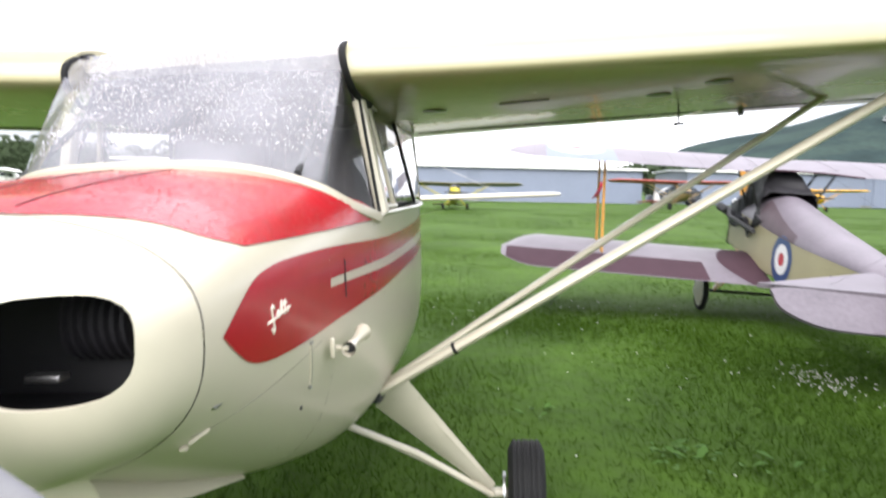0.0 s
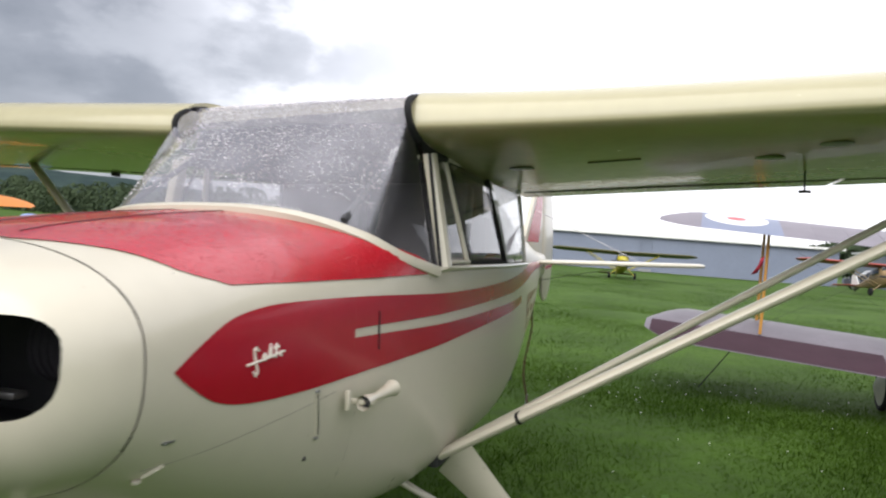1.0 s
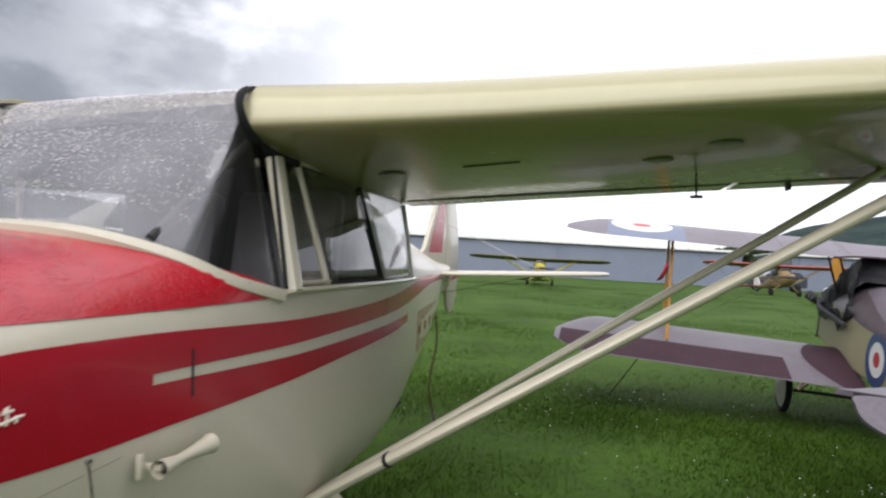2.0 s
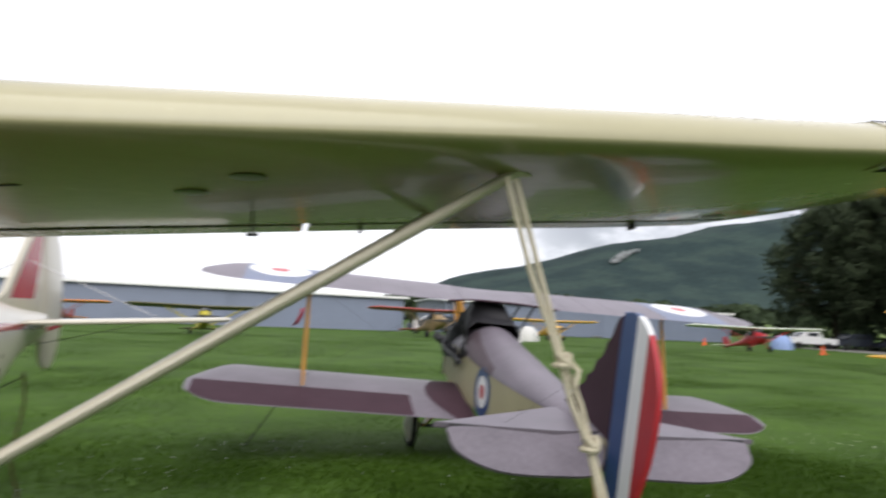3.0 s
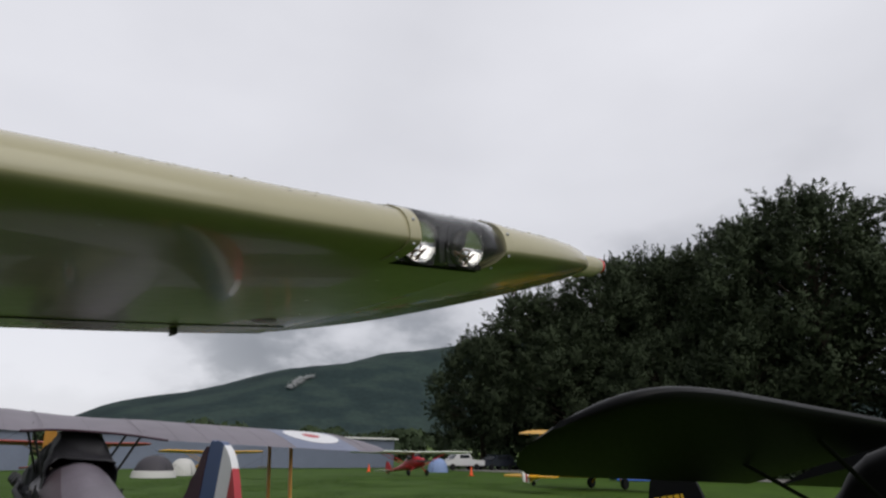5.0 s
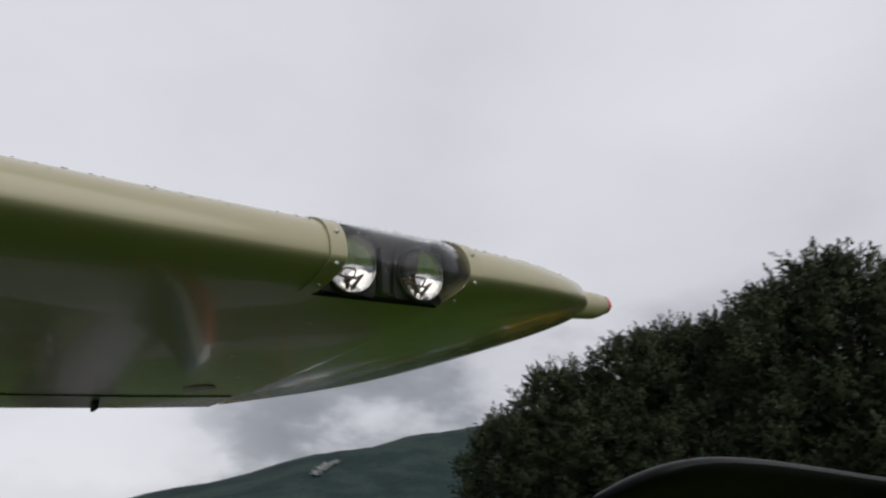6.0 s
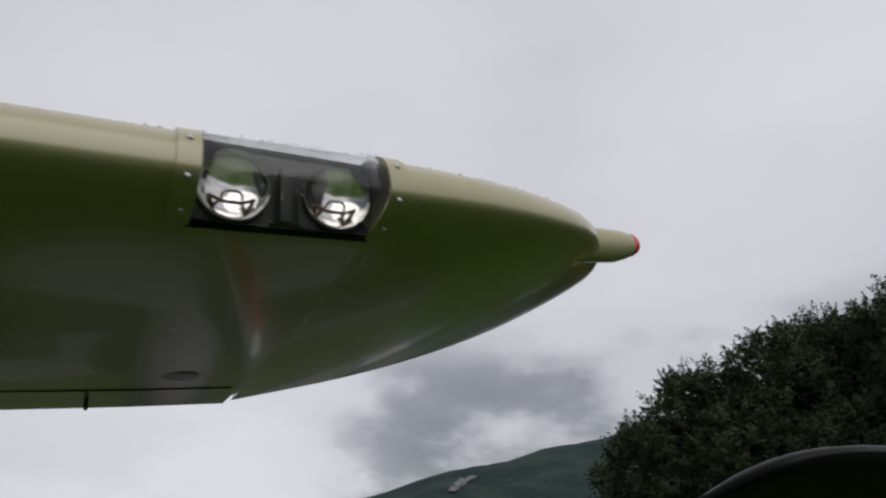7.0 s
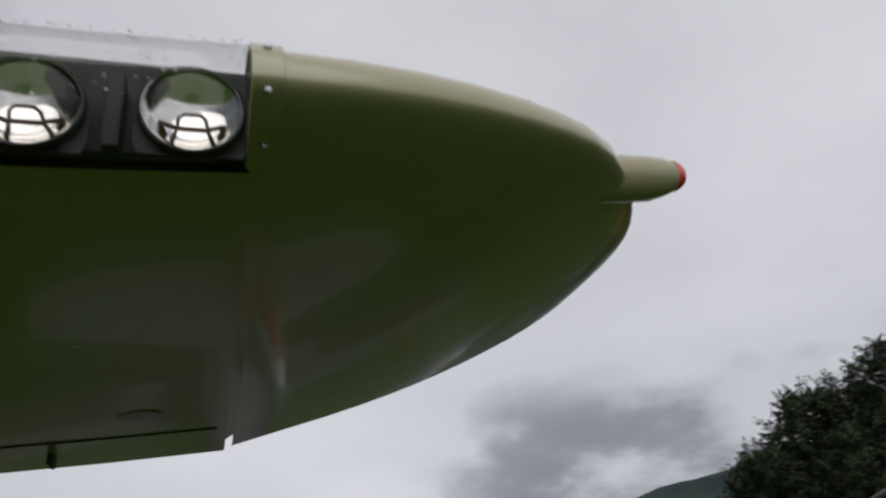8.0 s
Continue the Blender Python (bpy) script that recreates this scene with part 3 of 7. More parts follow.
def hull(y, z, out=0.0):
    """The fuselage's half width at a station and height."""
    w, zc, top, bot, nt, nb = station(y)
    h, n = (top - zc, nt) if z > zc else (zc - bot, nb)
    u = min(abs((z - zc) / h), 1.0)
    return w * max(1 - u**n, 0.0) ** (1 / n) + out


def hull_ring(y, seg=56, out=0.0):
    w, zc, top, bot, nt, nb = station(y)
    ring = []
    for k in range(seg):
        a = 2 * math.pi * k / seg
        c, s = math.cos(a), math.sin(a)
        n, h = (nt, top - zc) if s > 0 else (nb, zc - bot)
        r = (abs(c) ** n + abs(s) ** n) ** (-1 / n)
        ring.append((c * r * (w + out), y, zc + s * r * (h + out)))
    return ring


SILL = -0.445
CABIN0, CABIN1 = -0.50, 1.62


def build_fuselage():
    # nose bowl: from the front face to the seam, with two air openings cut through it
    ys = [-1.46, -1.456, -1.45, -1.435, -1.42, -1.395, -1.37, -1.34, -1.31, -1.28, -1.2535]
    rings = [hull_ring(y, 72) for y in ys]
    bm = loft(rings, cap0=True, cap1=False)
    bowl = part("nose_bowl", bm, CREAM, colt, "cream metal nose bowl with an oval air intake")
    cut = bmesh.new()
    for sx in (-1, 1):
        pts = []
        for k in range(36):
            a = 2 * math.pi * k / 36
            c, s = math.cos(a), math.sin(a)
            r = (abs(c) ** 2.9 + abs(s) ** 2.9) ** (-1 / 2.9)
            pts.append((c * r * 0.100, s * r * 0.080))
        loft([[(sx * 0.358 + u, y, -0.568 + v) for u, v in pts] for y in (-1.6, -1.22)], bm=cut)
    bmesh.ops.recalc_face_normals(cut, faces=cut.faces)
    me = bpy.data.meshes.new("intake_cutter")
    cut.to_mesh(me)
    cut.free()
    cutter = new("intake_cutter", me)
    cutter.matrix_world = COLT
    mod = bowl.modifiers.new("intakes", "BOOLEAN")
    mod.operation, mod.object, mod.solver = "DIFFERENCE", cutter, "EXACT"
    solid = bowl.modifiers.new("sheet", "SOLIDIFY")
    solid.thickness, solid.offset = 0.012, -1
    bowl.modifiers.move(1, 0)
    dg = bpy.context.evaluated_depsgraph_get()
    dg.update()
    done = bpy.data.meshes.new_from_object(bowl.evaluated_get(dg))
    bowl.modifiers.clear()
    bowl.data = done
    for p in done.polygons:
        p.use_smooth = True
    done.set_sharp_from_angle(angle=radians(35))
    bpy.data.objects.remove(cutter)
    # what lies in the intakes; near-black plates and fins stand in for shade
    part("intake_back_shade", box(0, -1.17, -0.58, 0.80, 0.02, 0.27), DARK, colt)
    for sx in (-1, 1):
        prof = [(0.0, -0.066)]
        for i in range(7):
            prof += [(0.06, (i - 3) * 0.018 - 0.006), (0.07, (i - 3) * 0.018 - 0.002), (0.07, (i - 3) * 0.018 + 0.002), (0.06, (i - 3) * 0.018 + 0.006)]
        bm = lathe(prof + [(0.0, 0.066)], 16, pose(sx * 0.33, -1.20, -0.56, 0, 90, 0))
        part("cylinder_head", bm, BLACK_BOX, colt, "finned cylinder head darkened for the intake's shade")
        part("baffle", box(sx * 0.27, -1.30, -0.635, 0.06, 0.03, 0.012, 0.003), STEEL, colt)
    part("intake_shade_plate", box(0, -1.265, -0.700, 0.72, 0.17, 0.008), BLACK_BOX, colt)
    # cowl, hood and cabin body
    seam = [hull_ring(y, 72, -0.004) for y in (-1.2530, -1.2494)]
    part("nose_seam", loft(seam, False, False), GROOVE, colt)
    ys = [-1.249, -1.2, -1.1, -1.0, -0.9, -0.8, -0.7, -0.6, -0.525]
    part("engine_cowl", loft([hull_ring(y, 72) for y in ys], False, False), CREAM, colt, "cream metal engine cowl with side hinges")
    # lower cabin body below the sill, open at the top for the cabin
    ys = [-0.525, -0.51, -0.49, -0.46, -0.42, -0.38, -0.34, -0.29, -0.24, -0.17, -0.10] + [0.1 * i for i in range(17)]
    rings = []
    for y in ys:
        w, zc, top, bot, nt, nb = station(y)
        zt = min(interp(y, ((-0.525, top), (-0.52, -0.280), (-0.47, -0.299), (-0.36, -0.346), (-0.24, -0.398), (-0.04, -0.442)))[0], top)
        half = []
        for k in range(25):
            z = zt + (bot - zt) * math.sin(math.pi * k / 48)
            half.append((hull(y, z), y, z))
        half[-1] = (0.0, y, bot)
        rings.append(half + [(-a, b, c) for a, b, c in half[::-1][1:]])
    part("cabin_body", loft(rings, closed=False), CREAM, colt, "cream fabric cabin side with red stripes")
    part("cabin_floor", box(0, 0.6, -1.05, 0.9, 1.9, 0.02), DARK, colt)
    # rear fuselage
    ys = [1.6, 1.8, 2.0, 2.4, 2.8, 3.2, 3.6, 4.0, 4.3, 4.58]
    part("rear_fuselage", loft([hull_ring(y, 48) for y in ys], False, True), CREAM, colt, "cream fabric rear fuselage")
    return bowl


build_fuselage()


def skin_patch(name, lower, upper, y0, y1, material, label, out=0.0018, ny=40, nz=10, side=1):
    """A painted panel that follows the fuselage side between two edge lines."""
    bm = bmesh.new()
    rows = []
    for i in range(ny + 1):
        y = y0 + (y1 - y0) * i / ny
        lo, hi = smooth_interp(y, lower)[0], smooth_interp(y, upper)[0]
        rows.append([(side * hull(y, lo + (hi - lo) * k / nz, out), y, lo + (hi - lo) * k / nz) for k in range(nz + 1)])
    loft(rows, closed=False, bm=bm)
    return part(name, bm, material, colt, label)


FLASH_LOW = ((-1.190, -0.598), (-1.15, -0.628), (-1.08, -0.668), (-0.98, -0.69), (-0.80, -0.700), (-0.60, -0.700), (-0.155, -0.690), (0.4, -0.668), (1.13, -0.640), (1.36, -0.628))
FLASH_TOP = ((-1.190, -0.596), (-1.13, -0.560), (-1.04, -0.520), (-0.94, -0.503), (-0.84, -0.498), (-0.54, -0.500), (0.10, -0.516), (0.7, -0.506), (1.33, -0.474), (1.95, -0.440), (2.6, -0.430), (3.4, -0.445), (4.5, -0.478))
SPLIT_TOP = ((-0.55, -0.582), (0.11, -0.583), (1.1, -0.556), (1.6, -0.530), (2.6, -0.485), (3.4, -0.485), (4.5, -0.510))
SPLIT_LOW = ((-0.55, -0.604), (0.11, -0.616), (1.1, -0.600), (1.36, -0.592))
for s in (1, -1):
    skin_patch("red_flash", FLASH_LOW, FLASH_TOP, -1.19, -0.5485, RED, "red painted flash", side=s, ny=30)
    skin_patch("red_stripe", SPLIT_TOP, FLASH_TOP, -0.5485, 4.5, RED, "red painted stripe", side=s, ny=90)
    skin_patch("red_stripe", FLASH_LOW, SPLIT_LOW, -0.5485, 1.36, RED, "red painted stripe", side=s, ny=40)


def across(y, a):
    """A point of the hood's section, a from the middle (0) to its lower edge (1)."""
    w, zc, top, bot, nt, nb = station(y)
    th0 = math.asin(min(1.0, (-0.452 - zc) / (top - zc))) * 0.92
    th = th0 + (math.pi / 2 - th0) * (1 - a)
    c, sn = math.cos(th), math.sin(th)
    r = (abs(c) ** nt + abs(sn) ** nt) ** (-1 / nt)
    return c * r * (w + 0.002), zc + sn * r * (top - zc + 0.002)


def foot_y(x):
    """Fore-and-aft place of the windshield's foot by its distance from the middle."""
    return smooth_interp(min(x, 0.575), ((0.0, -0.53), (0.2, -0.52), (0.34, -0.47), (0.465, -0.36), (0.530, -0.24), (0.575, -0.04)))[0]


def hood_panel():
    """The red top of the cowl, from the cream nose to the windshield band."""
    bm = bmesh.new()
    rows = []
    for i in range(37):
        v = i / 36
        row = []
        for k in range(49):
            u = -1 + 2 * k / 48
            a = abs(u)
            yf = smooth_interp(a, ((0, -1.25), (0.4, -1.245), (0.5, -1.22), (0.6, -1.19), (0.7, -1.155), (0.8, -1.125), (0.9, -1.09), (1.0, -1.0)))[0]
            yb = -0.5
            for n in range(12):
                yb = 0.5 * yb + 0.5 * (foot_y(across(yb, a)[0]) - 0.014)
            x, z = across(yf + (yb - yf) * v, a)
            row.append(((1 if u > 0 else -1) * x, yf + (yb - yf) * v, z))
        rows.append(row)
    loft(rows, closed=False, bm=bm)
    part("hood_panel", bm, RED_WET, colt, "wet red painted hood beaded with rain")
    for front, rear in ((0.0, -0.03), (0.165, 0.130)):
        pts = []
        for i in range(22):
            y = -1.20 + 0.65 * i / 21
            off = front + (rear - front) * i / 21
            lo, hi = 0.0, 1.0
            for _ in range(14):
                mid = 0.5 * (lo + hi)
                lo, hi = (mid, hi) if across(y, mid)[0] < abs(off) else (lo, mid)
            pts.append((off, y, across(y, lo)[1] + 0.0006))
        part("hood_hinge", tube(pts, 0.0012, 8), DARK, colt)


FOOT = ((0.0, 0.0, -0.53, -0.273), (0.3, 0.20, -0.52, -0.279), (0.5, 0.34, -0.47, -0.298), (0.7, 0.465, -0.36, -0.344), (0.85, 0.530, -0.24, -0.396), (1.0, 0.575, -0.04, -0.438))


def foot(u, lift=0.0):
    """A point on the windshield's foot line."""
    x, y, z = smooth_interp(abs(u), FOOT)
    return Vector((x if u >= 0 else -x, y, z + lift))


SEAL = ((0.0, 0.03, 0.138), (0.15, -0.05, 0.124), (0.28, -0.115, 0.104), (0.40, -0.150, 0.076), (0.52, -0.150, 0.040), (0.64, -0.122, 0.004), (0.76, -0.050, -0.032), (0.88, 0.06, -0.050), (1.0, 0.17, -0.053))


def seal_point(f, s=1):
    """Along the wing-root seal, from the top of the leading edge (0) to its lower end (1)."""
    y, z = smooth_interp(f, SEAL)
    return Vector((s * (0.488 + 0.03 * f), y + (0.0 if s > 0 else 0.15), z + (0.0 if s > 0 else 0.035 * (1 - f))))


def head(u):
    a, s = abs(u), (1 if u >= 0 else -1)
    if a < 0.70:
        p, q = seal_point(0.13, -1), seal_point(0.13, 1)
        return p.lerp(q, 0.5 + 0.5 * u / 0.70) + Vector((0, -0.02 * (1 - (a / 0.70) ** 2), 0))
    return seal_point(0.13 + 0.60 * (a - 0.70) / 0.30, s)


def build_windshield():
    rows = []
    for i in range(19):
        v = i / 18
        row = []
        for k in range(61):
            u = -1 + 2 * k / 60
            p = foot(u).lerp(head(u), v)
            n = Vector((u * abs(u) * 0.6, -0.7, 0.55)).normalized()
            row.append(p + n * 0.018 * math.sin(math.pi * v) * (1 - abs(u) ** 6))
        rows.append(row)
    sheet(part("windshield", loft([r[7:53] for r in rows], closed=False), WET_PERSPEX, colt, "rain-spotted clear perspex windshield"), (0, 0.3, -0.4), 0.003)
    for a, b in ((0, 8), (52, 61)):
        sheet(part("windshield_corner", loft([r[a:b] for r in rows], closed=False), DRY_PERSPEX, colt, "clear curved perspex corner"), (0, 0.3, -0.4), 0.003)
    # foot band
    rows = []
    for k in range(61):
        u = -1 + 2 * k / 60
        p = foot(u)
        tilt = math.copysign(radians(80) * abs(u) ** 1.6, u)
        up = Vector((math.sin(tilt), -0.1, math.cos(tilt))).normalized()
        along = (foot(min(1, u + 0.02)) - foot(max(-1, u - 0.02))).normalized()
        fwd = along.cross(up).normalized()
        if fwd.y > 0:
            fwd = -fwd
        rows.append([p + up * 0.016 - fwd * 0.006, p + up * 0.015 + fwd * 0.010, p + up * 0.009 + fwd * 0.024, p - up * 0.012 + fwd * 0.026, p - up * 0.02 - fwd * 0.006])
    part("windshield_band", loft(rows), CREAM, colt, "cream metal band at the windshield's foot")
    for k in range(26):
        u = -0.98 + 1.96 * k / 25
        p = foot(u) + Vector((u * 0.014, -0.014, 0.006))
        part("band_screw", blob(*p, 0.0026, sub=1), STEEL, colt)
    # roof between the wing roots
    rows = []
    for i in range(15):
        y = 0.0 + 1.62 * i / 14
        z = max(interp(y, ((0, 0.122), (0.1, 0.138), (0.3, 0.15), (0.8, 0.145), (1.62, 0.03)))[0], 0.0)
        rows.append([(-0.49, y + 0.08 * (1 - i / 14), z), (-0.4, y + 0.06 * (1 - i / 14), z + 0.01), (0, y, z + 0.006), (0.4, y - 0.04 * (1 - i / 14), z), (0.49, y - 0.05 * (1 - i / 14), z - 0.01), (0.48, y - 0.04 * (1 - i / 14), z - 0.03), (-0.48, y + 0.08 * (1 - i / 14), z - 0.03)])
    part("cabin_roof", loft(rows), CREAM, colt)
    part("roof_lining", loft([[(-0.49, y, z - 0.135), (-0.44, y, z), (0, y, z + 0.01), (0.44, y, z), (0.49, y, z - 0.135)] for y, z in ((0.06, 0.06), (0.4, 0.06), (0.7, 0.05), (0.95, 0.035))], closed=False), HEADLINER, colt)
    for s in (1, -1):
        pts = [seal_point(f, s) + Vector((s * 0.004, -0.004, 0)) for f in [0.03 + 0.97 * i / 14 for i in range(15)]]
        part("wing_root_seal", tube(pts, [0.005 + 0.007 * min(1, i / 5) for i in range(15)], 8), BLACK_RUBBER, colt, "black rubber wing-root seal")
        a, b = foot(s * 1.0), seal_point(0.86, s)
        part("post_seal", tube([a + Vector((s * 0.004, 0.022, 0)), b + Vector((s * 0.004, -0.03, 0.0))], 0.006, 6), BLACK_RUBBER, colt)
    # drops on the outside of the sheet, whitened for the sky they refract
    rng = random.Random(11)
    drops = bmesh.new()
    for i in range(6500):
        u, v = rng.uniform(-0.60, 0.70), 1 - rng.random() ** 1.9 * 0.85
        if noise.noise((u * 3, v * 3, 2)) < -0.5:
            continue
        p = foot(u).lerp(head(u), v)
        n = Vector((u * abs(u) * 0.6, -0.7, 0.55)).normalized()
        p = p + n * (0.018 * math.sin(math.pi * v) * (1 - abs(u) ** 6) + 0.0012)
        blob(*p, rng.choice((0.0007, 0.0009, 0.0011, 0.0014, 0.0018)), (1.2, 0.8, 0.9), 1, bm=drops)
    tagged(part("rain_water", drops, RAIN, colt, "clear rain drops"), kind="stuff")


hood_panel()
build_windshield()


def side_frame(y, z, s=1, out=0.0):
    """A point of the cabin side above the sill, leaning in towards the wing root."""
    f = (z - SILL) / 0.40
    return Vector((s * (hull(y, SILL) * (1 - f) + 0.505 * f + out), y, z))


def build_side(s):
    top = -0.055
    # pane and frame outlines as (y low, y high) by bottom and top edge
    panes = (((0.062, 0.258), (0.072, 0.182), "door_pane"), ((0.282, 0.838), (0.204, 0.742), "door_pane"), ((0.853, 1.46), (0.757, 1.36), "rear_pane"))
    for (b0, b1), (t0, t1), name in panes:
        rows = []
        for i in range(9):
            v = i / 8
            z = SILL + 0.025 + (top - SILL - 0.03) * v
            rows.append([side_frame(b0 + (t0 - b0) * v + ((b1 - b0) + ((t1 - t0) - (b1 - b0)) * v) * k / 8, z, s, 0.004) for k in range(9)])
        ob = part(name, loft(rows, closed=False), MILKY if name == "rear_pane" else PERSPEX, colt, "clear side window")
        sheet(ob, (0, 0.5, -0.3), 0.003)
    def rail(points, r, material, name, label=""):
        return part(name, tube(points, r, 8, 0.7, (0, 1, 0)), material, colt, label)
    z0, z1 = SILL + 0.012, top
    rail([side_frame(-0.05 + 0.1 * i, z0 - 0.006 * max(0, 1 - i), s, 0.006) for i in range(17)], 0.015, CREAM, "window_sill", "cream window sill")
    rail([side_frame(0.05 + 0.1 * i, z1 + 0.012, s) for i in range(13)], 0.012, CREAM, "cabin_rail")
    for yb, yt, r in ((0.030, 0.038, 0.034), (0.270, 0.193, 0.013), (0.846, 0.750, 0.010)):
        rail([side_frame(yb, z0, s, 0.004), side_frame(yt, z1, s, 0.004)], r, CREAM if r > 0.012 else BLACK_RUBBER, "window_post", "cream window post" if r > 0.012 else "black window post")
    rail([side_frame(0.285, SILL + 0.028, s, 0.008), side_frame(0.835, SILL + 0.028, s, 0.008)], 0.006, BLACK_RUBBER, "window_gasket")
    rail([side_frame(0.055, SILL + 0.032, s, 0.009), side_frame(0.27, SILL + 0.032, s, 0.009)], 0.010, CREAM, "pane_frame", "cream frame of the small side pane")
    # rear edge of the cabin, from wing to rear fuselage
    rail([side_frame(1.37, z1 - 0.03, s, 0.0), side_frame(1.44, -0.22, s, -0.005), side_frame(1.50, SILL + 0.01, s, 0)], 0.016, CREAM, "rear_post")
    if s > 0:
        part("latch_plate", box(side_frame(0.33, -0.31).x + 0.005, 0.33, -0.31, 0.004, 0.045, 0.075, 0.002), STEEL, colt)


for s in (1, -1):
    build_side(s)


def build_turtle():
    """Cream decking and the clear panel behind the cabin, falling to the fin."""
    rows = []
    for i in range(13):
        y = 1.34 + 0.44 * i / 12
        w, zc, top, bot, nt, nb = station(y)
        f = i / 12
        x0 = 0.505 + (hull(1.76, -0.35) - 0.505) * f
        lo = side_frame(y, SILL).z + 0.02
        ztop = 0.02 - 0.16 * f
        rows.append([(x0 * math.cos(a), y, lo + (ztop - lo) * math.sin(a) ** 0.7) for a in [math.pi * k / 24 for k in range(25)]])
    ob = part("rear_screen", loft(rows, closed=False), MILKY, colt, "hazed clear rear cabin panel whitened for sky reflection")
    sheet(ob, (0, 1.4, -0.6), 0.003)


build_turtle()


def build_cabin():
    # dash, seats and controls seen through the panes
    rows = [[(x, -0.34 - 0.10 * (1 - (x / 0.42) ** 2), z) for x in [-0.42 + 0.042 * i for i in range(21)]] for z in (-0.62, -0.40, -0.345)]
    rows.append([(x * 0.97, -0.37 - 0.11 * (1 - (x / 0.42) ** 2), -0.325 + 0.05 * (1 - (x / 0.42) ** 2)) for x in [-0.42 + 0.042 * i for i in range(21)]])
    ob = part("instrument_panel", loft(rows, closed=False), DARK, colt)
    ob.modifiers.new("sheet", "SOLIDIFY").thickness = 0.012
    for x in (-0.25, 0.25):
        part("seat_cushion", box(x, 0.42, -0.80, 0.44, 0.46, 0.14, 0.03), SEAT_GREY, colt, "grey vinyl seat")
        part("seat_back", box(0, 0, 0, 0.42, 0.10, 0.72, 0.03, m=pose(x, 0.64, -0.44, -12)), SEAT_GREY, colt)
        bm = tube([(x, -0.36, -0.44), (x, -0.20, -0.42)], 0.012, 8)
        tube([(x - 0.13, -0.20, -0.36), (x - 0.12, -0.20, -0.44), (x, -0.20, -0.46), (x + 0.12, -0.20, -0.44), (x + 0.13, -0.20, -0.36)], 0.011, 8, bm=bm)
        part("control_wheel", bm, BLACK_RUBBER, colt)
    # unseen dark sheet, added to keep bright light from showing through the cabin
    rows = []
    for i in range(7):
        z = -0.93 + 0.97 * i / 6
        w = 0.47 if z < SILL else 0.47 - 0.02 * (z - SILL) / 0.4
        rows.append([(x * w, 0.93 + 0.012 * math.sin(13 * x) - 0.05 * i / 6, z) for x in [-1 + k / 20 for k in range(41)]])
    ob = part("cabin_light_block", loft(rows, closed=False), HEADLINER, colt, "dark sheet added behind the seats to block light")
    ob.modifiers.new("cloth", "SOLIDIFY").thickness = 0.006
    part("rear_bulkhead", box(0, 1.50, -0.56, 0.86, 0.02, 0.74), HEADLINER, colt)
    part("baggage_shelf", box(0, 1.25, -0.50, 0.9, 0.6, 0.02), HEADLINER, colt)
    for s in (1, -1):
        part("cabin_tube", tube([(s * 0.42, -0.40, -0.30), (s * 0.40, 0.08, 0.0)], 0.011, 8), DARK, colt)


build_cabin()


# wings
def wing_z(x):
    return DIHEDRAL * x + 0.026 * (1 - x / 3.8) - 0.010 * math.exp(-(((x - 3.5) / 0.6) ** 2)) + 0.045 * max(0, (x - 4.0) / 0.6) ** 2


def lift(x, s):
    """How much higher the far wing is rigged than the near one."""
    return 0.0 if s > 0 else 0.03 + 0.025 * x


def wing_plan(x, s=1):
    """Leading and trailing edge by span."""
    le = 0.0 if x < 3.95 else smooth_interp(x, ((3.95, 0.0), (4.10, 0.012), (4.25, 0.045), (4.40, 0.105), (4.49, 0.165), (4.58, 0.265), (4.64, 0.350), (4.70, 0.462), (4.73, 0.57), (4.743, 0.66)))[0]
    te = interp(x, ((0, 1.63), (2.0, 1.63), (3.2, 1.61), (3.955, 1.60)))[0] if x < 3.955 else smooth_interp(x, ((3.955, 1.565), (4.10, 1.455), (4.25, 1.360), (4.39, 1.263), (4.527, 1.148), (4.647, 1.015), (4.70, 0.925), (4.73, 0.83), (4.743, 0.70)))[0]
    skew = (-0.07 if s > 0 else 0.02) + s * 0.0184 * min(x, 3.8)
    if s > 0 and x < 1.3:
        le -= 0.075 * ((1.3 - x) / 0.8) ** 2
    return le + skew, max(te, le + 0.02) + skew


def wing_ring(x, s, section, grow=0.0):
    le, te = wing_plan(x, s)
    c = te - le
    tilt = math.tan(radians(4.0 - 0.5 * x))
    deep = 0.30 * max(0.0, 1 - x / 2.6)
    return [(s * x, le + u * c, wing_z(x) + lift(x, s) + z * (1 + deep * math.exp(-u / 0.2) if z > 0 else 1) * c - tilt * u * c) for u, z in section]


def wing_top_z(c):
    """Upper surface of the blunt-nosed section, in chords."""
    return 1.61 * (1 + 0.25 * math.exp(-c / 0.08)) * thickness(c, 0.115) - 0.0135 * (1 - c)


def wing_low_z(c):
    return -0.385 * (1 + 0.5 * math.exp(-c / 0.10)) * thickness(c, 0.115) - 0.0135 * (1 - c)


def section(n, c0_up=0.0, c0_low=0.0):
    """The wing's section from the upper trailing edge round the nose to the lower one; it may begin behind the nose."""
    cs = [0.5 * (1 - math.cos(math.pi * i / n)) for i in range(n + 1)]
    top = [(c, wing_top_z(c)) for c in (c0_up + (1 - c0_up) * q for q in cs)][::-1]
    low = [(c, wing_low_z(c)) for c in (c0_low + (1 - c0_low) * q for q in cs)]
    return top + (low if c0_low else low[1:])


FULL = section(40)
BAY0, BAY1 = 3.640, 3.938
C_UP, C_LOW = 0.095, 0.080


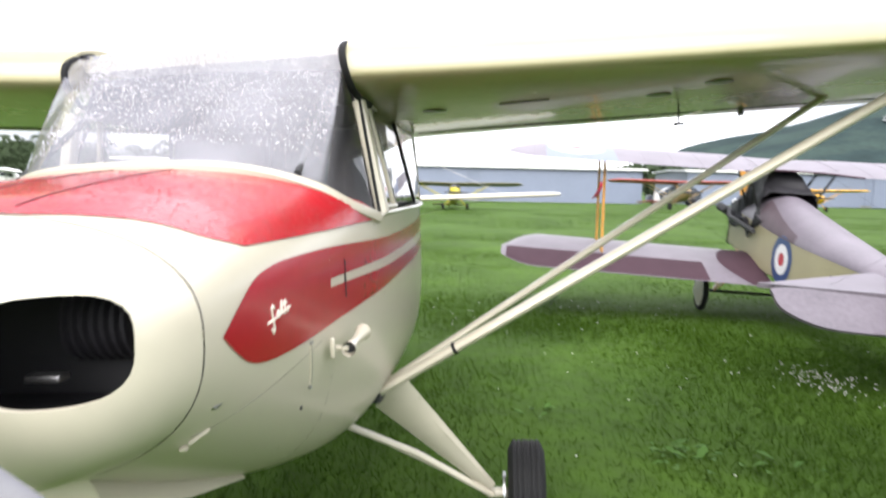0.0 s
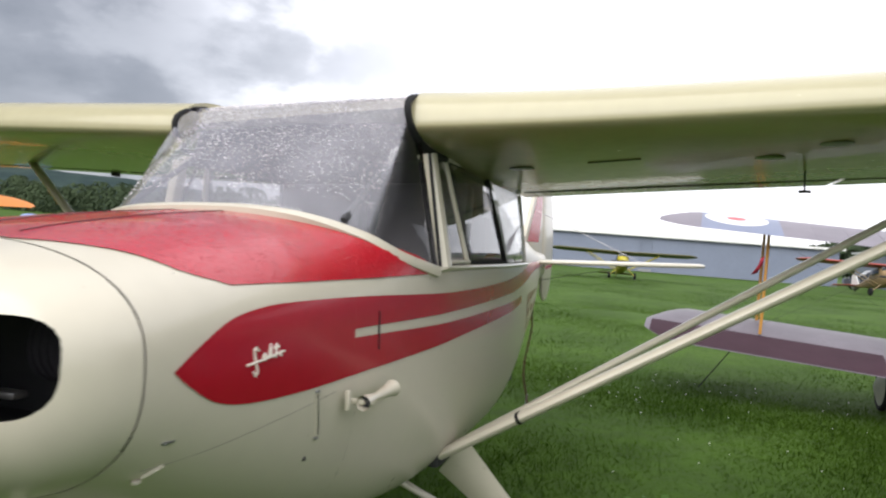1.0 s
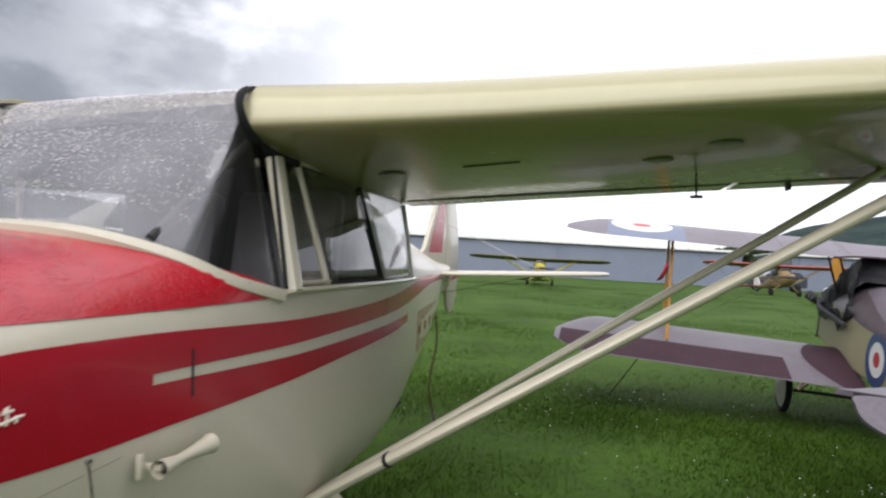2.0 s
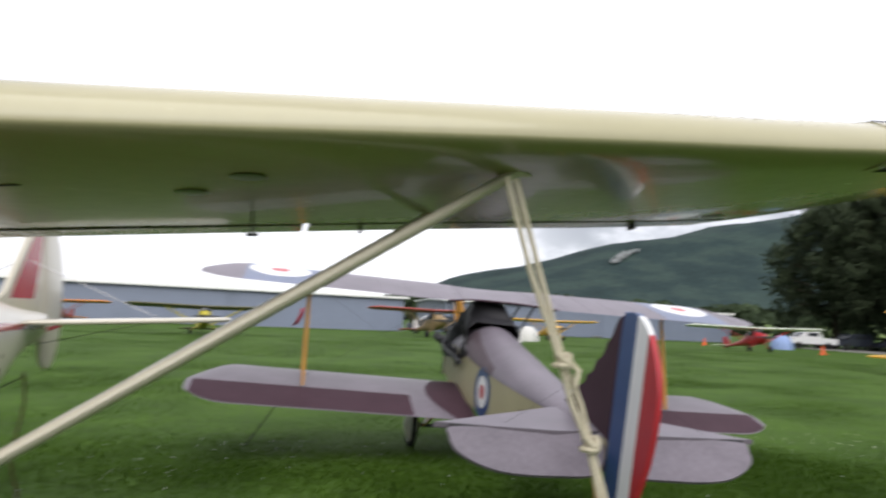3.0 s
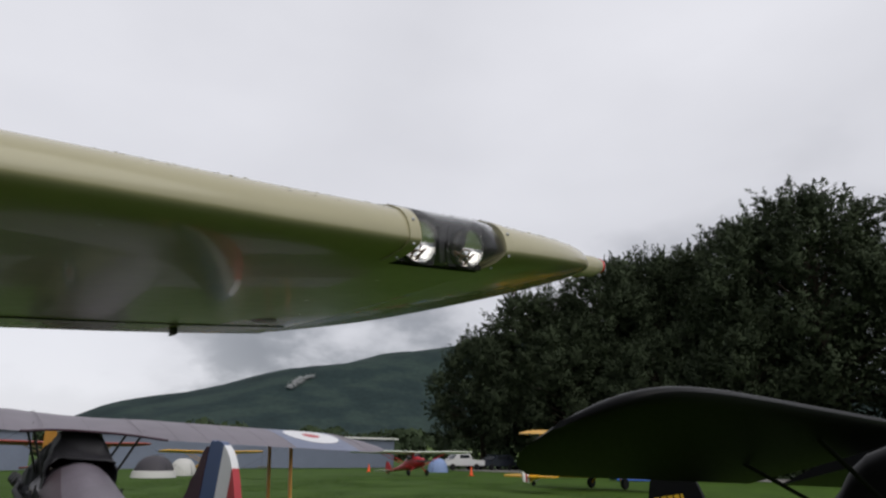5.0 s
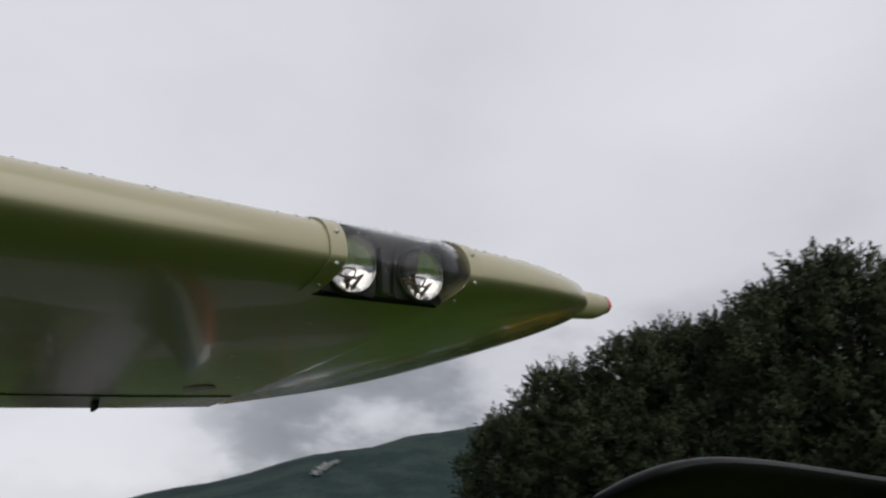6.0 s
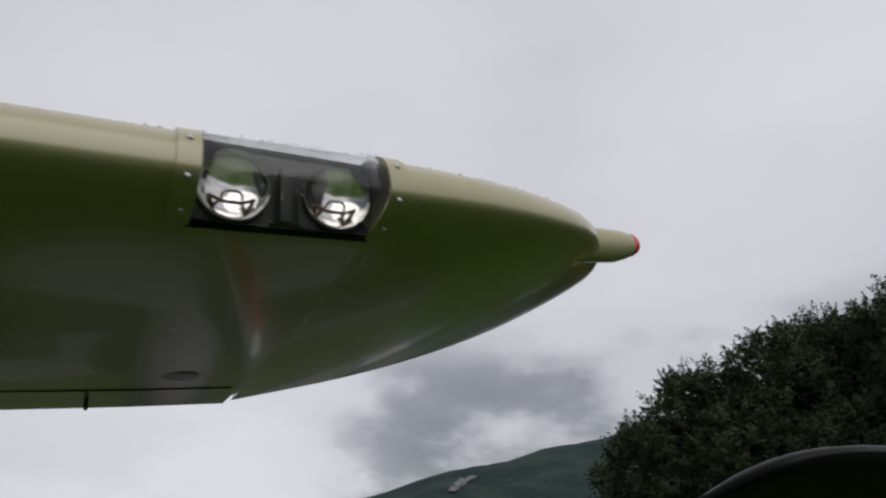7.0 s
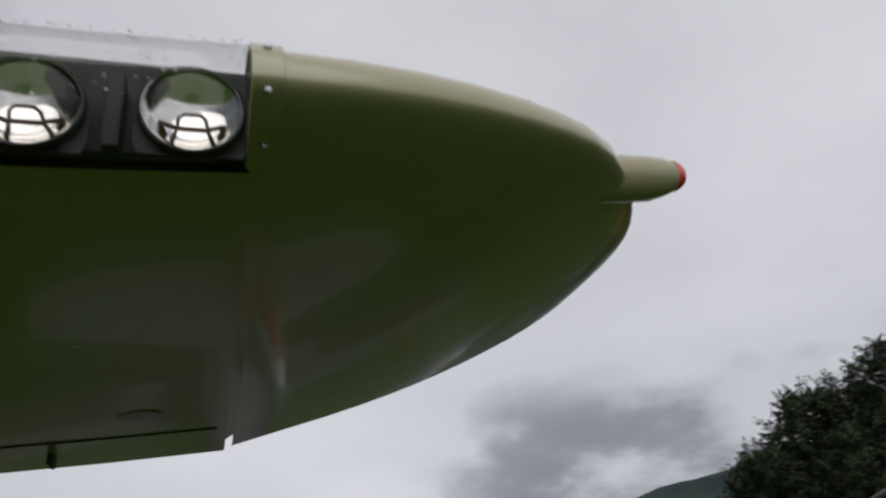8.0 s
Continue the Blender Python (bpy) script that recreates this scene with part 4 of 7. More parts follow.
def build_wing(s):
    label = "glossy cream fabric wing with a rounded tip"
    part("wing", loft([wing_ring(x, s, FULL) for x in (0.50, 0.65, 0.8, 1.0, 1.2, 1.4, 1.6, 1.8, 1.95)]), WING_CREAM, colt, label)
    end = BAY0 if s > 0 else 3.943
    flap_gap = 1.972
    xs = [flap_gap, 2.4, 2.9, 3.3, end]
    part("wing_panel", loft([wing_ring(x, s, FULL) for x in xs]), WING_CREAM, colt, label)
    # the sliver of wing ahead of the gap between flap and aileron
    cut = [p for p in FULL if p[0] < 0.80]
    part("wing_joint", loft([wing_ring(x, s, cut) for x in (1.95, 1.972)]), WING_CREAM, colt)
    if s > 0:
        part("light_bay", loft([wing_ring(x, s, section(30, C_UP, C_LOW)) for x in (BAY0, BAY1)]), WING_CREAM, colt)
    tip0 = BAY1 if s > 0 else 3.943
    part("wing_shoulder", loft([wing_ring(x, s, FULL) for x in (tip0, 3.945)]), WING_CREAM, colt)
    cut = [p for p in FULL if p[0] < 0.905]
    part("tip_joint", loft([wing_ring(x, s, cut) for x in (3.945, 3.965)]), WING_CREAM, colt)
    xs = [3.965, 4.0, 4.06, 4.14, 4.22, 4.30, 4.37, 4.43, 4.49, 4.54, 4.58, 4.62, 4.65, 4.68, 4.705, 4.724, 4.736, 4.742]
    part("wing_tip", loft([wing_ring(x, s, FULL) for x in xs]), WING_CREAM, colt, "cream rounded wing-tip bow")
    # navigation lamp
    z = wing_z(4.55) + lift(4.55, s) + 0.014
    bm = tube([(s * 4.50, 0.27, z - 0.012), (s * 4.56, 0.27, z - 0.008), (s * 4.62, 0.27, z - 0.004), (s * 4.65, 0.27, z + 0.001), (s * 4.672, 0.27, z + 0.004)], [0.043, 0.042, 0.040, 0.035, 0.028], 16)
    nav = part("nav_lamp", bm, WING_CREAM, colt, "cream tapered navigation lamp housing")
    bm = lathe([(0.0, 0.028), (0.011, 0.0265), (0.021, 0.020), (0.0275, 0.009), (0.0285, 0.0), (0.0, -0.002)], 16, pose(s * 4.6725, 0.27, z + 0.0045, 0, 90 * s, 0))
    part("nav_lens", bm, RED_LENS, nav, "red glass lens")


for s in (1, -1):
    build_wing(s)


def build_landing_lights():
    # perspex nose over the bay
    n = 14
    upper = [(C_UP * (i / n) ** 2, 1) for i in range(n, -1, -1)]
    lower = [(C_LOW * (i / n) ** 2, -1) for i in range(1, n + 1)]
    sec = [(c, wing_top_z(c) if k > 0 else wing_low_z(c)) for c, k in upper + lower]
    def arc(x, grow, sec=sec):
        le, te = wing_plan(x)
        c = te - le
        out = []
        for u, z in sec:
            d = Vector((0, u * c - 0.06, z * c - 0.01)).normalized()
            out.append(Vector((x, le + u * c, wing_z(x) + z * c - math.tan(radians(4.0 - 0.5 * x)) * u * c)) + d * grow)
        return out
    cover = part("lamp_cover", loft([arc(x, 0.002) for x in np.linspace(BAY0 - 0.002, BAY1 + 0.002, 5)], closed=False), CLEAR, colt, "clear perspex landing-lamp cover with rain drops")
    sheet(cover, (3.78, 0.14, 0.11), 0.002)
    # black box behind
    zc = wing_z(3.78)
    part("lamp_box", box((BAY0 + BAY1) / 2, 0.131, zc + 0.022, BAY1 - BAY0 - 0.008, 0.004, 0.150), BLACK_BOX, colt, "black lamp box")
    for x in (BAY0 + 0.0025, BAY1 - 0.0025):
        ring = arc(x, -0.004)
        bm = loft([[p + Vector((-0.0015, 0, 0)) for p in ring], [p + Vector((0.0015, 0, 0)) for p in ring]])
        part("box_end", bm, BLACK_BOX, colt)
    part("box_divider", box((BAY0 + BAY1) / 2, 0.112, zc - 0.001, 0.02, 0.036, 0.106, 0.004), BLACK_BOX, colt)
    for i, x in enumerate((3.703, 3.874)):
        aim = pose(x, 0.094, wing_z(x) - 0.003, 90 + 5, 0, 0)
        lamp = part("landing_lamp", lathe([(0.054, 0.0), (0.0565, 0.002), (0.0575, 0.005), (0.0565, 0.0075), (0.0545, 0.0065), (0.047, -0.002), (0.034, -0.010), (0.017, -0.0155), (0.0, -0.017), (0.0, -0.034), (0.018, -0.032), (0.038, -0.024), (0.054, -0.010)], 32, aim, caps=False), REFLECTOR, colt, "round silvered landing lamp")
        sheet(part("lamp_lens", lathe([(0.0, 0.020), (0.022, 0.018), (0.042, 0.0135), (0.0550, 0.0080)], 32, aim, caps=False), LENS, lamp), aim @ Vector((0, 0, -0.05)), 0.0015)
        part("lamp_rim", lathe([(0.0562, -0.003), (0.060, -0.003), (0.0605, 0.006), (0.0585, 0.009), (0.0558, 0.0085)], 32, aim, caps=False), BLACK_BOX, lamp)
        bm = tube([aim @ Vector(p) for p in ((-0.018, -0.020, -0.016), (-0.015, -0.010, 0.000), (-0.009, -0.006, 0.003), (0.009, -0.006, 0.003), (0.015, -0.010, 0.000), (0.018, -0.020, -0.016))], 0.0022, 6)
        tube([aim @ Vector(p) for p in ((-0.036, -0.012, -0.008), (-0.016, -0.024, 0.000), (0.016, -0.024, 0.000), (0.036, -0.012, -0.008))], 0.0028, 6, bm=bm)
        part("filament_post", bm, BRASS, lamp)
        rings = []
        for out, zz in ((0, -0.003), (1, -0.003), (1, -0.007), (0, -0.007)):
            ring = []
            for k in range(32):
                a = 2 * math.pi * k / 32
                c, sn = math.cos(a), math.sin(a)
                r = 0.0575 if not out else min(0.063 / max(abs(c), 1e-6), 0.0575 / max(abs(sn), 1e-6))
                ring.append(aim @ Vector((c * max(r, 0.0575), sn * max(r, 0.0575) if out == 0 else sn * r, zz)))
            rings.append(ring)
        part("lamp_mount", loft(rings + rings[:1], False, False), BLACK_BOX, lamp)
    # strips and screws that hold the cover
    for x0, x1 in ((BAY0 - 0.034, BAY0 + 0.003), (BAY1 - 0.003, BAY1 + 0.034)):
        strip = part("cover_strip", loft([arc(x, g) for x, g in ((x0, 0.0005), (x0 + 0.001, 0.005), (x1 - 0.001, 0.005), (x1, 0.0005))], closed=False), WING_CREAM, colt, "cream metal cover strip")
        xm = (x0 + x1) / 2
        pts = arc(xm, 0.006)
        for j in (2, 10, 18, 25):
            part("strip_screw", blob(*pts[j], 0.0055, (1, 0.8, 1), 1), STEEL, strip)
    rows = []
    for x in np.linspace(BAY0 + 0.001, BAY1 - 0.001, 4):
        rows.append(arc(x, -0.001)[-2:] + arc(x, -0.004)[-2:][::-1])
    part("box_sill", loft(rows), BLACK_BOX, colt)
    part("cover_lip", tube([arc(x, 0.004)[-1] for x in np.linspace(BAY0 - 0.002, BAY1 + 0.002, 6)], 0.0032, 6), BLACK_RUBBER, colt)
    part("cover_lip", tube([arc(x, 0.003)[0] for x in np.linspace(BAY0 - 0.01, BAY1 + 0.01, 6)], 0.003, 6), BLACK_RUBBER, colt)
    drops, rng = bmesh.new(), random.Random(5)
    for i in range(240):
        x = rng.uniform(BAY0, BAY1)
        pts = arc(x, 0.0058)
        f = min(27, int(rng.random() ** 2.0 * 22))
        p = pts[f].lerp(pts[f + 1], rng.random())
        blob(*p, rng.choice((0.0010, 0.0014, 0.002)), sub=1, bm=drops)
    tagged(part("rain_water", drops, WATER, colt, "clear rain drops"), kind="stuff")
    drops, rng = bmesh.new(), random.Random(6)
    for i in range(260):
        x = rng.uniform(2.9, 4.35)
        if BAY0 - 0.05 < x < BAY1 + 0.05:
            continue
        le, te = wing_plan(x)
        c = te - le
        u = rng.uniform(0.02, 0.12)
        blob(x, le + u * c, wing_z(x) + wing_top_z(u) * c - math.tan(radians(4.0 - 0.5 * x)) * u * c + 0.0005, rng.choice((0.0014, 0.002, 0.003)), (1.2, 1.2, 0.6), 1, bm=drops)
    tagged(part("rain_water", drops, WATER, colt, "clear rain drops"), kind="stuff")


build_landing_lights()


def under(x, y, drop=0.0):
    """A point on the wing's lower surface."""
    le, te = wing_plan(x)
    c = te - le
    u = (y - le) / c
    return Vector((x, y, wing_z(x) + wing_low_z(u) * c - math.tan(radians(4.0 - 0.5 * x)) * u * c - drop))


def build_wing_details():
    for s in (1, -1):
        def low(x, y, drop=0.0):
            p = under(x, y, drop)
            return Vector((s * p.x, p.y, p.z + lift(x, s)))
        lo, hi = Vector((s * 0.469, 0.239, -1.136)), Vector((s * 2.538, 0.261, 0.030 + lift(2.5, s)))
        a = part("front_strut", tube([lo, lo.lerp(hi, 0.5), hi], [0.040, 0.040, 0.038], 14, 0.48), CREAM, colt, "cream streamlined wing strut")
        k = lo.lerp(hi, 0.155)
        part("strut_band", tube([k, k + (hi - lo).normalized() * 0.012], 0.043, 14, 0.52), BLACK_RUBBER, a)
        lo2, hi2 = Vector((s * 0.472, 0.32, -1.136)), Vector((s * 2.43, 1.02, lift(2.43, s)))
        part("rear_strut", tube([lo2, hi2], 0.030, 12, 0.5), CREAM, colt, "cream streamlined rear strut")
        for p, y in ((hi, 0.261), (hi2, 1.02)):
            part("strut_fitting", box(p.x + s * 0.005, y, p.z + (0.0 if y < 0.5 else 0.026), 0.05, 0.026, 0.04, 0.006), CREAM, colt)
        part("strut_root", box(s * 0.485, 0.28, -1.125, 0.06, 0.17, 0.06, 0.012), DARK, colt)
        # covers and hinge brackets under the wing
        for x, y in ((0.72, 0.50), (1.60, 0.52), (1.77, 0.31), (3.75, 1.12)) if s > 0 else ((3.75, 1.12),):
            c = low(x, y, 0.001)
            part("inspection_cover", lathe([(0.0, 0.0), (0.045, 0.0), (0.05, 0.002), (0.0, 0.003)], 20, Matrix.Translation((c.x, c.y, c.z - 0.003))), STEEL, colt)
        for x in (2.20, 3.52):
            c = low(x, 1.44)
            part("hinge_bracket", box(c.x, c.y, c.z - 0.012, 0.012, 0.07, 0.03, 0.003), DARK, colt)
        # hinge line of flap and aileron
        pts = [low(x, 1.30) for x in (0.55, 1.95)]
        part("flap_hinge", tube(pts, 0.004, 6), DARK, colt)
        pts = [low(x, 1.30) for x in (1.975, 2.6, 3.2, 3.6, 3.92)]
        part("aileron_hinge", tube(pts, 0.004, 6), DARK, colt)
        # pressed ridges of the metal flap
        bm = bmesh.new()
        for k in range(27):
            x = 0.58 + 0.05 * k
            tube([low(x, y) + Vector((0, 0, 0.001)) for y in (1.33, 1.40, 1.47, 1.53)], [0.001, 0.005, 0.005, 0.001], 6, bm=bm)
        part("flap_ridges", bm, WING_CREAM, colt, "pressed ridges of the flap skin")
        # slot line along the inner bay
        if s > 0:
            part("access_slot", tube([low(0.98, 0.45, 0.001), low(1.17, 0.42, 0.001)], 0.0035, 6), DARK, colt)
    # vent probe under the tank
    p = under(1.76, 0.88)
    bm = tube([p, p - Vector((0, 0, 0.085))], 0.004, 8)
    tube([p - Vector((0.022, 0, 0.085)), p - Vector((-0.022, 0, 0.085))], 0.006, 8, bm=bm)
    part("vent_probe", bm, DARK, colt, "dark fuel vent probe")


build_wing_details()


# propeller, gear, tail
def build_propeller():
    ang = radians(-36)
    hub = Vector((0.0, -1.60, -0.45))
    part("spinner", lathe([(0.0, 0.20), (0.05, 0.18), (0.09, 0.12), (0.115, 0.05), (0.12, 0.0), (0.0, 0.0)], 28, Matrix.Translation((0, -1.56, -0.45)) @ pose(0, 0, 0, 90, 0, 0)), SILVER, colt)
    for s in (1, -1):
        rings = []
        for i in range(15):
            r = 0.08 + 0.84 * i / 14
            c = interp(r, ((0.08, 0.075), (0.25, 0.11), (0.5, 0.125), (0.7, 0.12), (0.85, 0.09), (0.92, 0.03)))[0]
            tw = radians(interp(r, ((0.08, 55), (0.5, 26), (0.92, 14)))[0])
            t = interp(r, ((0.08, 0.05), (0.4, 0.022), (0.92, 0.008)))[0]
            ring = []
            for k in range(16):
                a = 2 * math.pi * k / 16
                u, v = math.cos(a) * c / 2, math.sin(a) * t / 2
                across, fore = u * math.cos(tw) - v * math.sin(tw), u * math.sin(tw) + v * math.cos(tw)
                p = Vector((s * r, fore, across))
                q = Matrix.Rotation(-ang, 3, "Y") @ p
                ring.append(hub + q)
            rings.append(ring)
        part("propeller_blade", loft(rings), PROP_GREY, colt, "grey painted metal propeller blade")


build_propeller()


def build_gear():
    for s in (1, -1):
        huby, hubz = 0.60, -1.612 - s * 0.058
        # faired leg: a tapered plate from the belly to the axle
        top0, top1, low = Vector((s * 0.575, 0.33, -1.07)), Vector((s * 0.455, 0.38, -1.22)), Vector((s * 0.905, 0.58, hubz + 0.03))
        wide = Vector((s * 0.74, 0, 0.67)) * 0.024
        rings = []
        for i in range(7):
            f = i / 6
            a, b = top0.lerp(low + wide, f), top1.lerp(low - wide, f)
            n = Vector((0, -1, 0)) * (0.028 - 0.010 * f)
            mid = (a + b) / 2
            rings.append([a, a.lerp(b, 0.15) + n * 0.8, mid + n, b.lerp(a, 0.1) + n * 0.4, b, b.lerp(a, 0.1) - n * 0.4, mid - n, a.lerp(b, 0.15) - n * 0.8])
        part("gear_leg", loft(rings), CREAM, colt, "cream faired main gear leg")
        part("shock_strut", tube([(s * 0.26, 0.36, -1.26), (s * 0.60, 0.475, -1.45), (s * 0.91, 0.57, hubz)], 0.014, 10), CREAM, colt)
        part("shock_strut", tube([(s * 0.26, 0.40, -1.265), (s * 0.92, 0.60, hubz - 0.012)], 0.009, 8), CREAM, colt)
        part("axle", tube([(s * 0.89, huby, hubz - 0.005), (s * 1.05, huby, hubz)], 0.022, 10), CREAM, colt)
        part("brake_disc", lathe([(0.0, 0), (0.085, 0), (0.085, 0.012), (0.0, 0.012)], 24, pose(s * 0.955, huby, hubz, 0, 90 * s, 0)), STEEL, colt)
        wheel = part("wheel", lathe([(0.0, -0.055), (0.07, -0.055), (0.085, -0.04), (0.085, 0.04), (0.07, 0.055), (0.0, 0.055)], 24, pose(s * 1.055, huby, hubz, 0, 90, 0)), CREAM, colt, "main wheel with a black tyre")
        prof = [(0.088, -0.05), (0.13, -0.074), (0.175, -0.078), (0.205, -0.064)]
        for k, x in enumerate((-0.05, -0.028, -0.006, 0.006, 0.028, 0.05)):
            prof += [(0.216, x - 0.006), (0.219, x - 0.005), (0.219, x + 0.005), (0.216, x + 0.006), (0.213, x + 0.008)]
        prof += [(0.205, 0.064), (0.175, 0.078), (0.13, 0.074), (0.088, 0.05)]
        part("tyre", lathe(prof, 40, pose(s * 1.055, huby, hubz, 0, 90, 0)), BLACK_RUBBER, wheel, "black grooved rubber tyre")
    # nose leg
    part("nose_leg", tube([(0, -1.02, -0.95), (0, -1.08, -1.52)], [0.035, 0.028], 12), CREAM, colt)
    part("nose_fork", box(0, -1.09, -1.52, 0.17, 0.07, 0.04, 0.01), CREAM, colt)
    wheel = part("nose_wheel", lathe([(0.0, -0.05), (0.08, -0.05), (0.08, 0.05), (0.0, 0.05)], 20, pose(0, -1.1, -1.62, 0, 90, 0)), CREAM, colt)
    part("tyre", lathe([(0.08, -0.045), (0.13, -0.065), (0.18, -0.05), (0.20, -0.02), (0.20, 0.02), (0.18, 0.05), (0.13, 0.065), (0.08, 0.045)], 32, pose(0, -1.1, -1.62, 0, 90, 0)), BLACK_RUBBER, wheel)
    part("cowl_chin", loft([[(x, y, z + 0.03 * (x / 0.3) ** 2) for x in (-0.3, -0.2, -0.1, 0, 0.1, 0.2, 0.3)] + [(x, y, z + 0.08) for x in (0.27, 0, -0.27)] for y, z in ((-1.22, -0.915), (-1.1, -0.972), (-0.9, -1.045), (-0.6, -1.13))]), CREAM, colt, "cream lower cowl lip")


build_gear()


def flat_surface(name, outline, material, label, thick=0.03, plane="x", at=0.0, sx=1, parent=None):
    """A thin tail surface with rounded edges, from an outline in its plane."""
    cx, cy = sum(p[0] for p in outline) / len(outline), sum(p[1] for p in outline) / len(outline)
    rings = []
    for f, g in ((0.94, -0.5), (0.985, -0.36), (1.0, 0), (0.985, 0.36), (0.94, 0.5)):
        ring = []
        for a, b in outline:
            u, v = cx + (a - cx) * f, cy + (b - cy) * f
            ring.append((at + g * thick, u, v) if plane == "x" else (sx * u, v, at + g * thick))
        rings.append(ring)
    return part(name, loft(rings), material, parent or colt, label)


def smooth_outline(pts, n=4):
    """A closed rounded outline through corner points."""
    out, m = [], len(pts)
    for i in range(m):
        p0, p1, p2, p3 = (Vector(pts[(i + k - 1) % m]) for k in range(4))
        for j in range(n):
            t = j / n
            out.append(tuple(0.5 * (2 * p1 + (p2 - p0) * t + (2 * p0 - 5 * p1 + 4 * p2 - p3) * t * t + (3 * p1 - p0 - 3 * p2 + p3) * t**3)))
    return out


def build_tail():
    fin = [(3.45, -0.33), (3.70, -0.25), (3.98, 0.02), (4.18, 0.22), (4.32, 0.33), (4.42, 0.365), (4.49, 0.37), (4.50, -0.40), (3.9, -0.42)]
    ob = flat_surface("fin", fin, CREAM, "cream fin with a red flash", 0.035)
    rud = smooth_outline([(4.507, 0.37), (4.70, 0.37), (4.93, 0.22), (5.04, -0.08), (5.02, -0.5), (4.88, -0.76), (4.68, -0.84), (4.507, -0.72), (4.507, -0.3)], 3)
    rudder = flat_surface("rudder", rud, CREAM, "cream rounded rudder", 0.035)
    for sx in (1, -1):
        bm = bmesh.new()
        x = sx * 0.0195
        q = [bm.verts.new(p) for p in ((x, 3.81, -0.27), (x, 4.05, -0.01), (x, 4.25, 0.19), (x, 4.37, 0.325), (x, 4.485, 0.35), (x, 4.42, 0.0), (x, 4.29, -0.27))]
        bm.faces.new(q)
        part("fin_flash", bm, RED, ob, "red painted flash")
        bm = bmesh.new()
        q = [bm.verts.new(p) for p in ((x, 4.53, -0.505), (x, 5.00, -0.475), (x, 5.00, -0.505), (x, 4.53, -0.54))]
        bm.faces.new(q)
        part("rudder_stripe", bm, RED, rudder, "red painted stripe")
        stab = smooth_outline([(0.06, 3.62), (0.8, 3.72), (1.30, 3.88), (1.46, 4.05), (1.46, 4.35), (1.30, 4.52), (0.7, 4.58), (0.12, 4.52), (0.05, 4.1)], 3)
        flat_surface("tailplane", stab, CREAM, "cream tailplane with rounded tips", 0.035, "z", -0.445, sx)
        part("brace_wire", tube([(sx * 0.02, 4.15, 0.02), (sx * 0.95, 4.15, -0.43)], 0.003, 6), STEEL, colt)
        part("brace_wire", tube([(sx * 0.05, 4.1, -0.62), (sx * 0.95, 4.15, -0.45)], 0.003, 6), STEEL, colt)
    # plain bars in place of the registration on the rear side
    rows = []
    for i in range(4):
        y0 = 1.76 + 0.30 * i
        rows += [(y0, -0.83, 0.05, 0.22), (y0 + 0.15, -0.83, 0.05, 0.22), (y0 + 0.055, -0.74, 0.09, 0.05)]
    for sx in (1, -1):
        bars("marking_bar", rows, RED, colt, lambda y, z, sx=sx: (sx * hull(y, z, 0.004), y, z), "red painted marking bars")


build_tail()


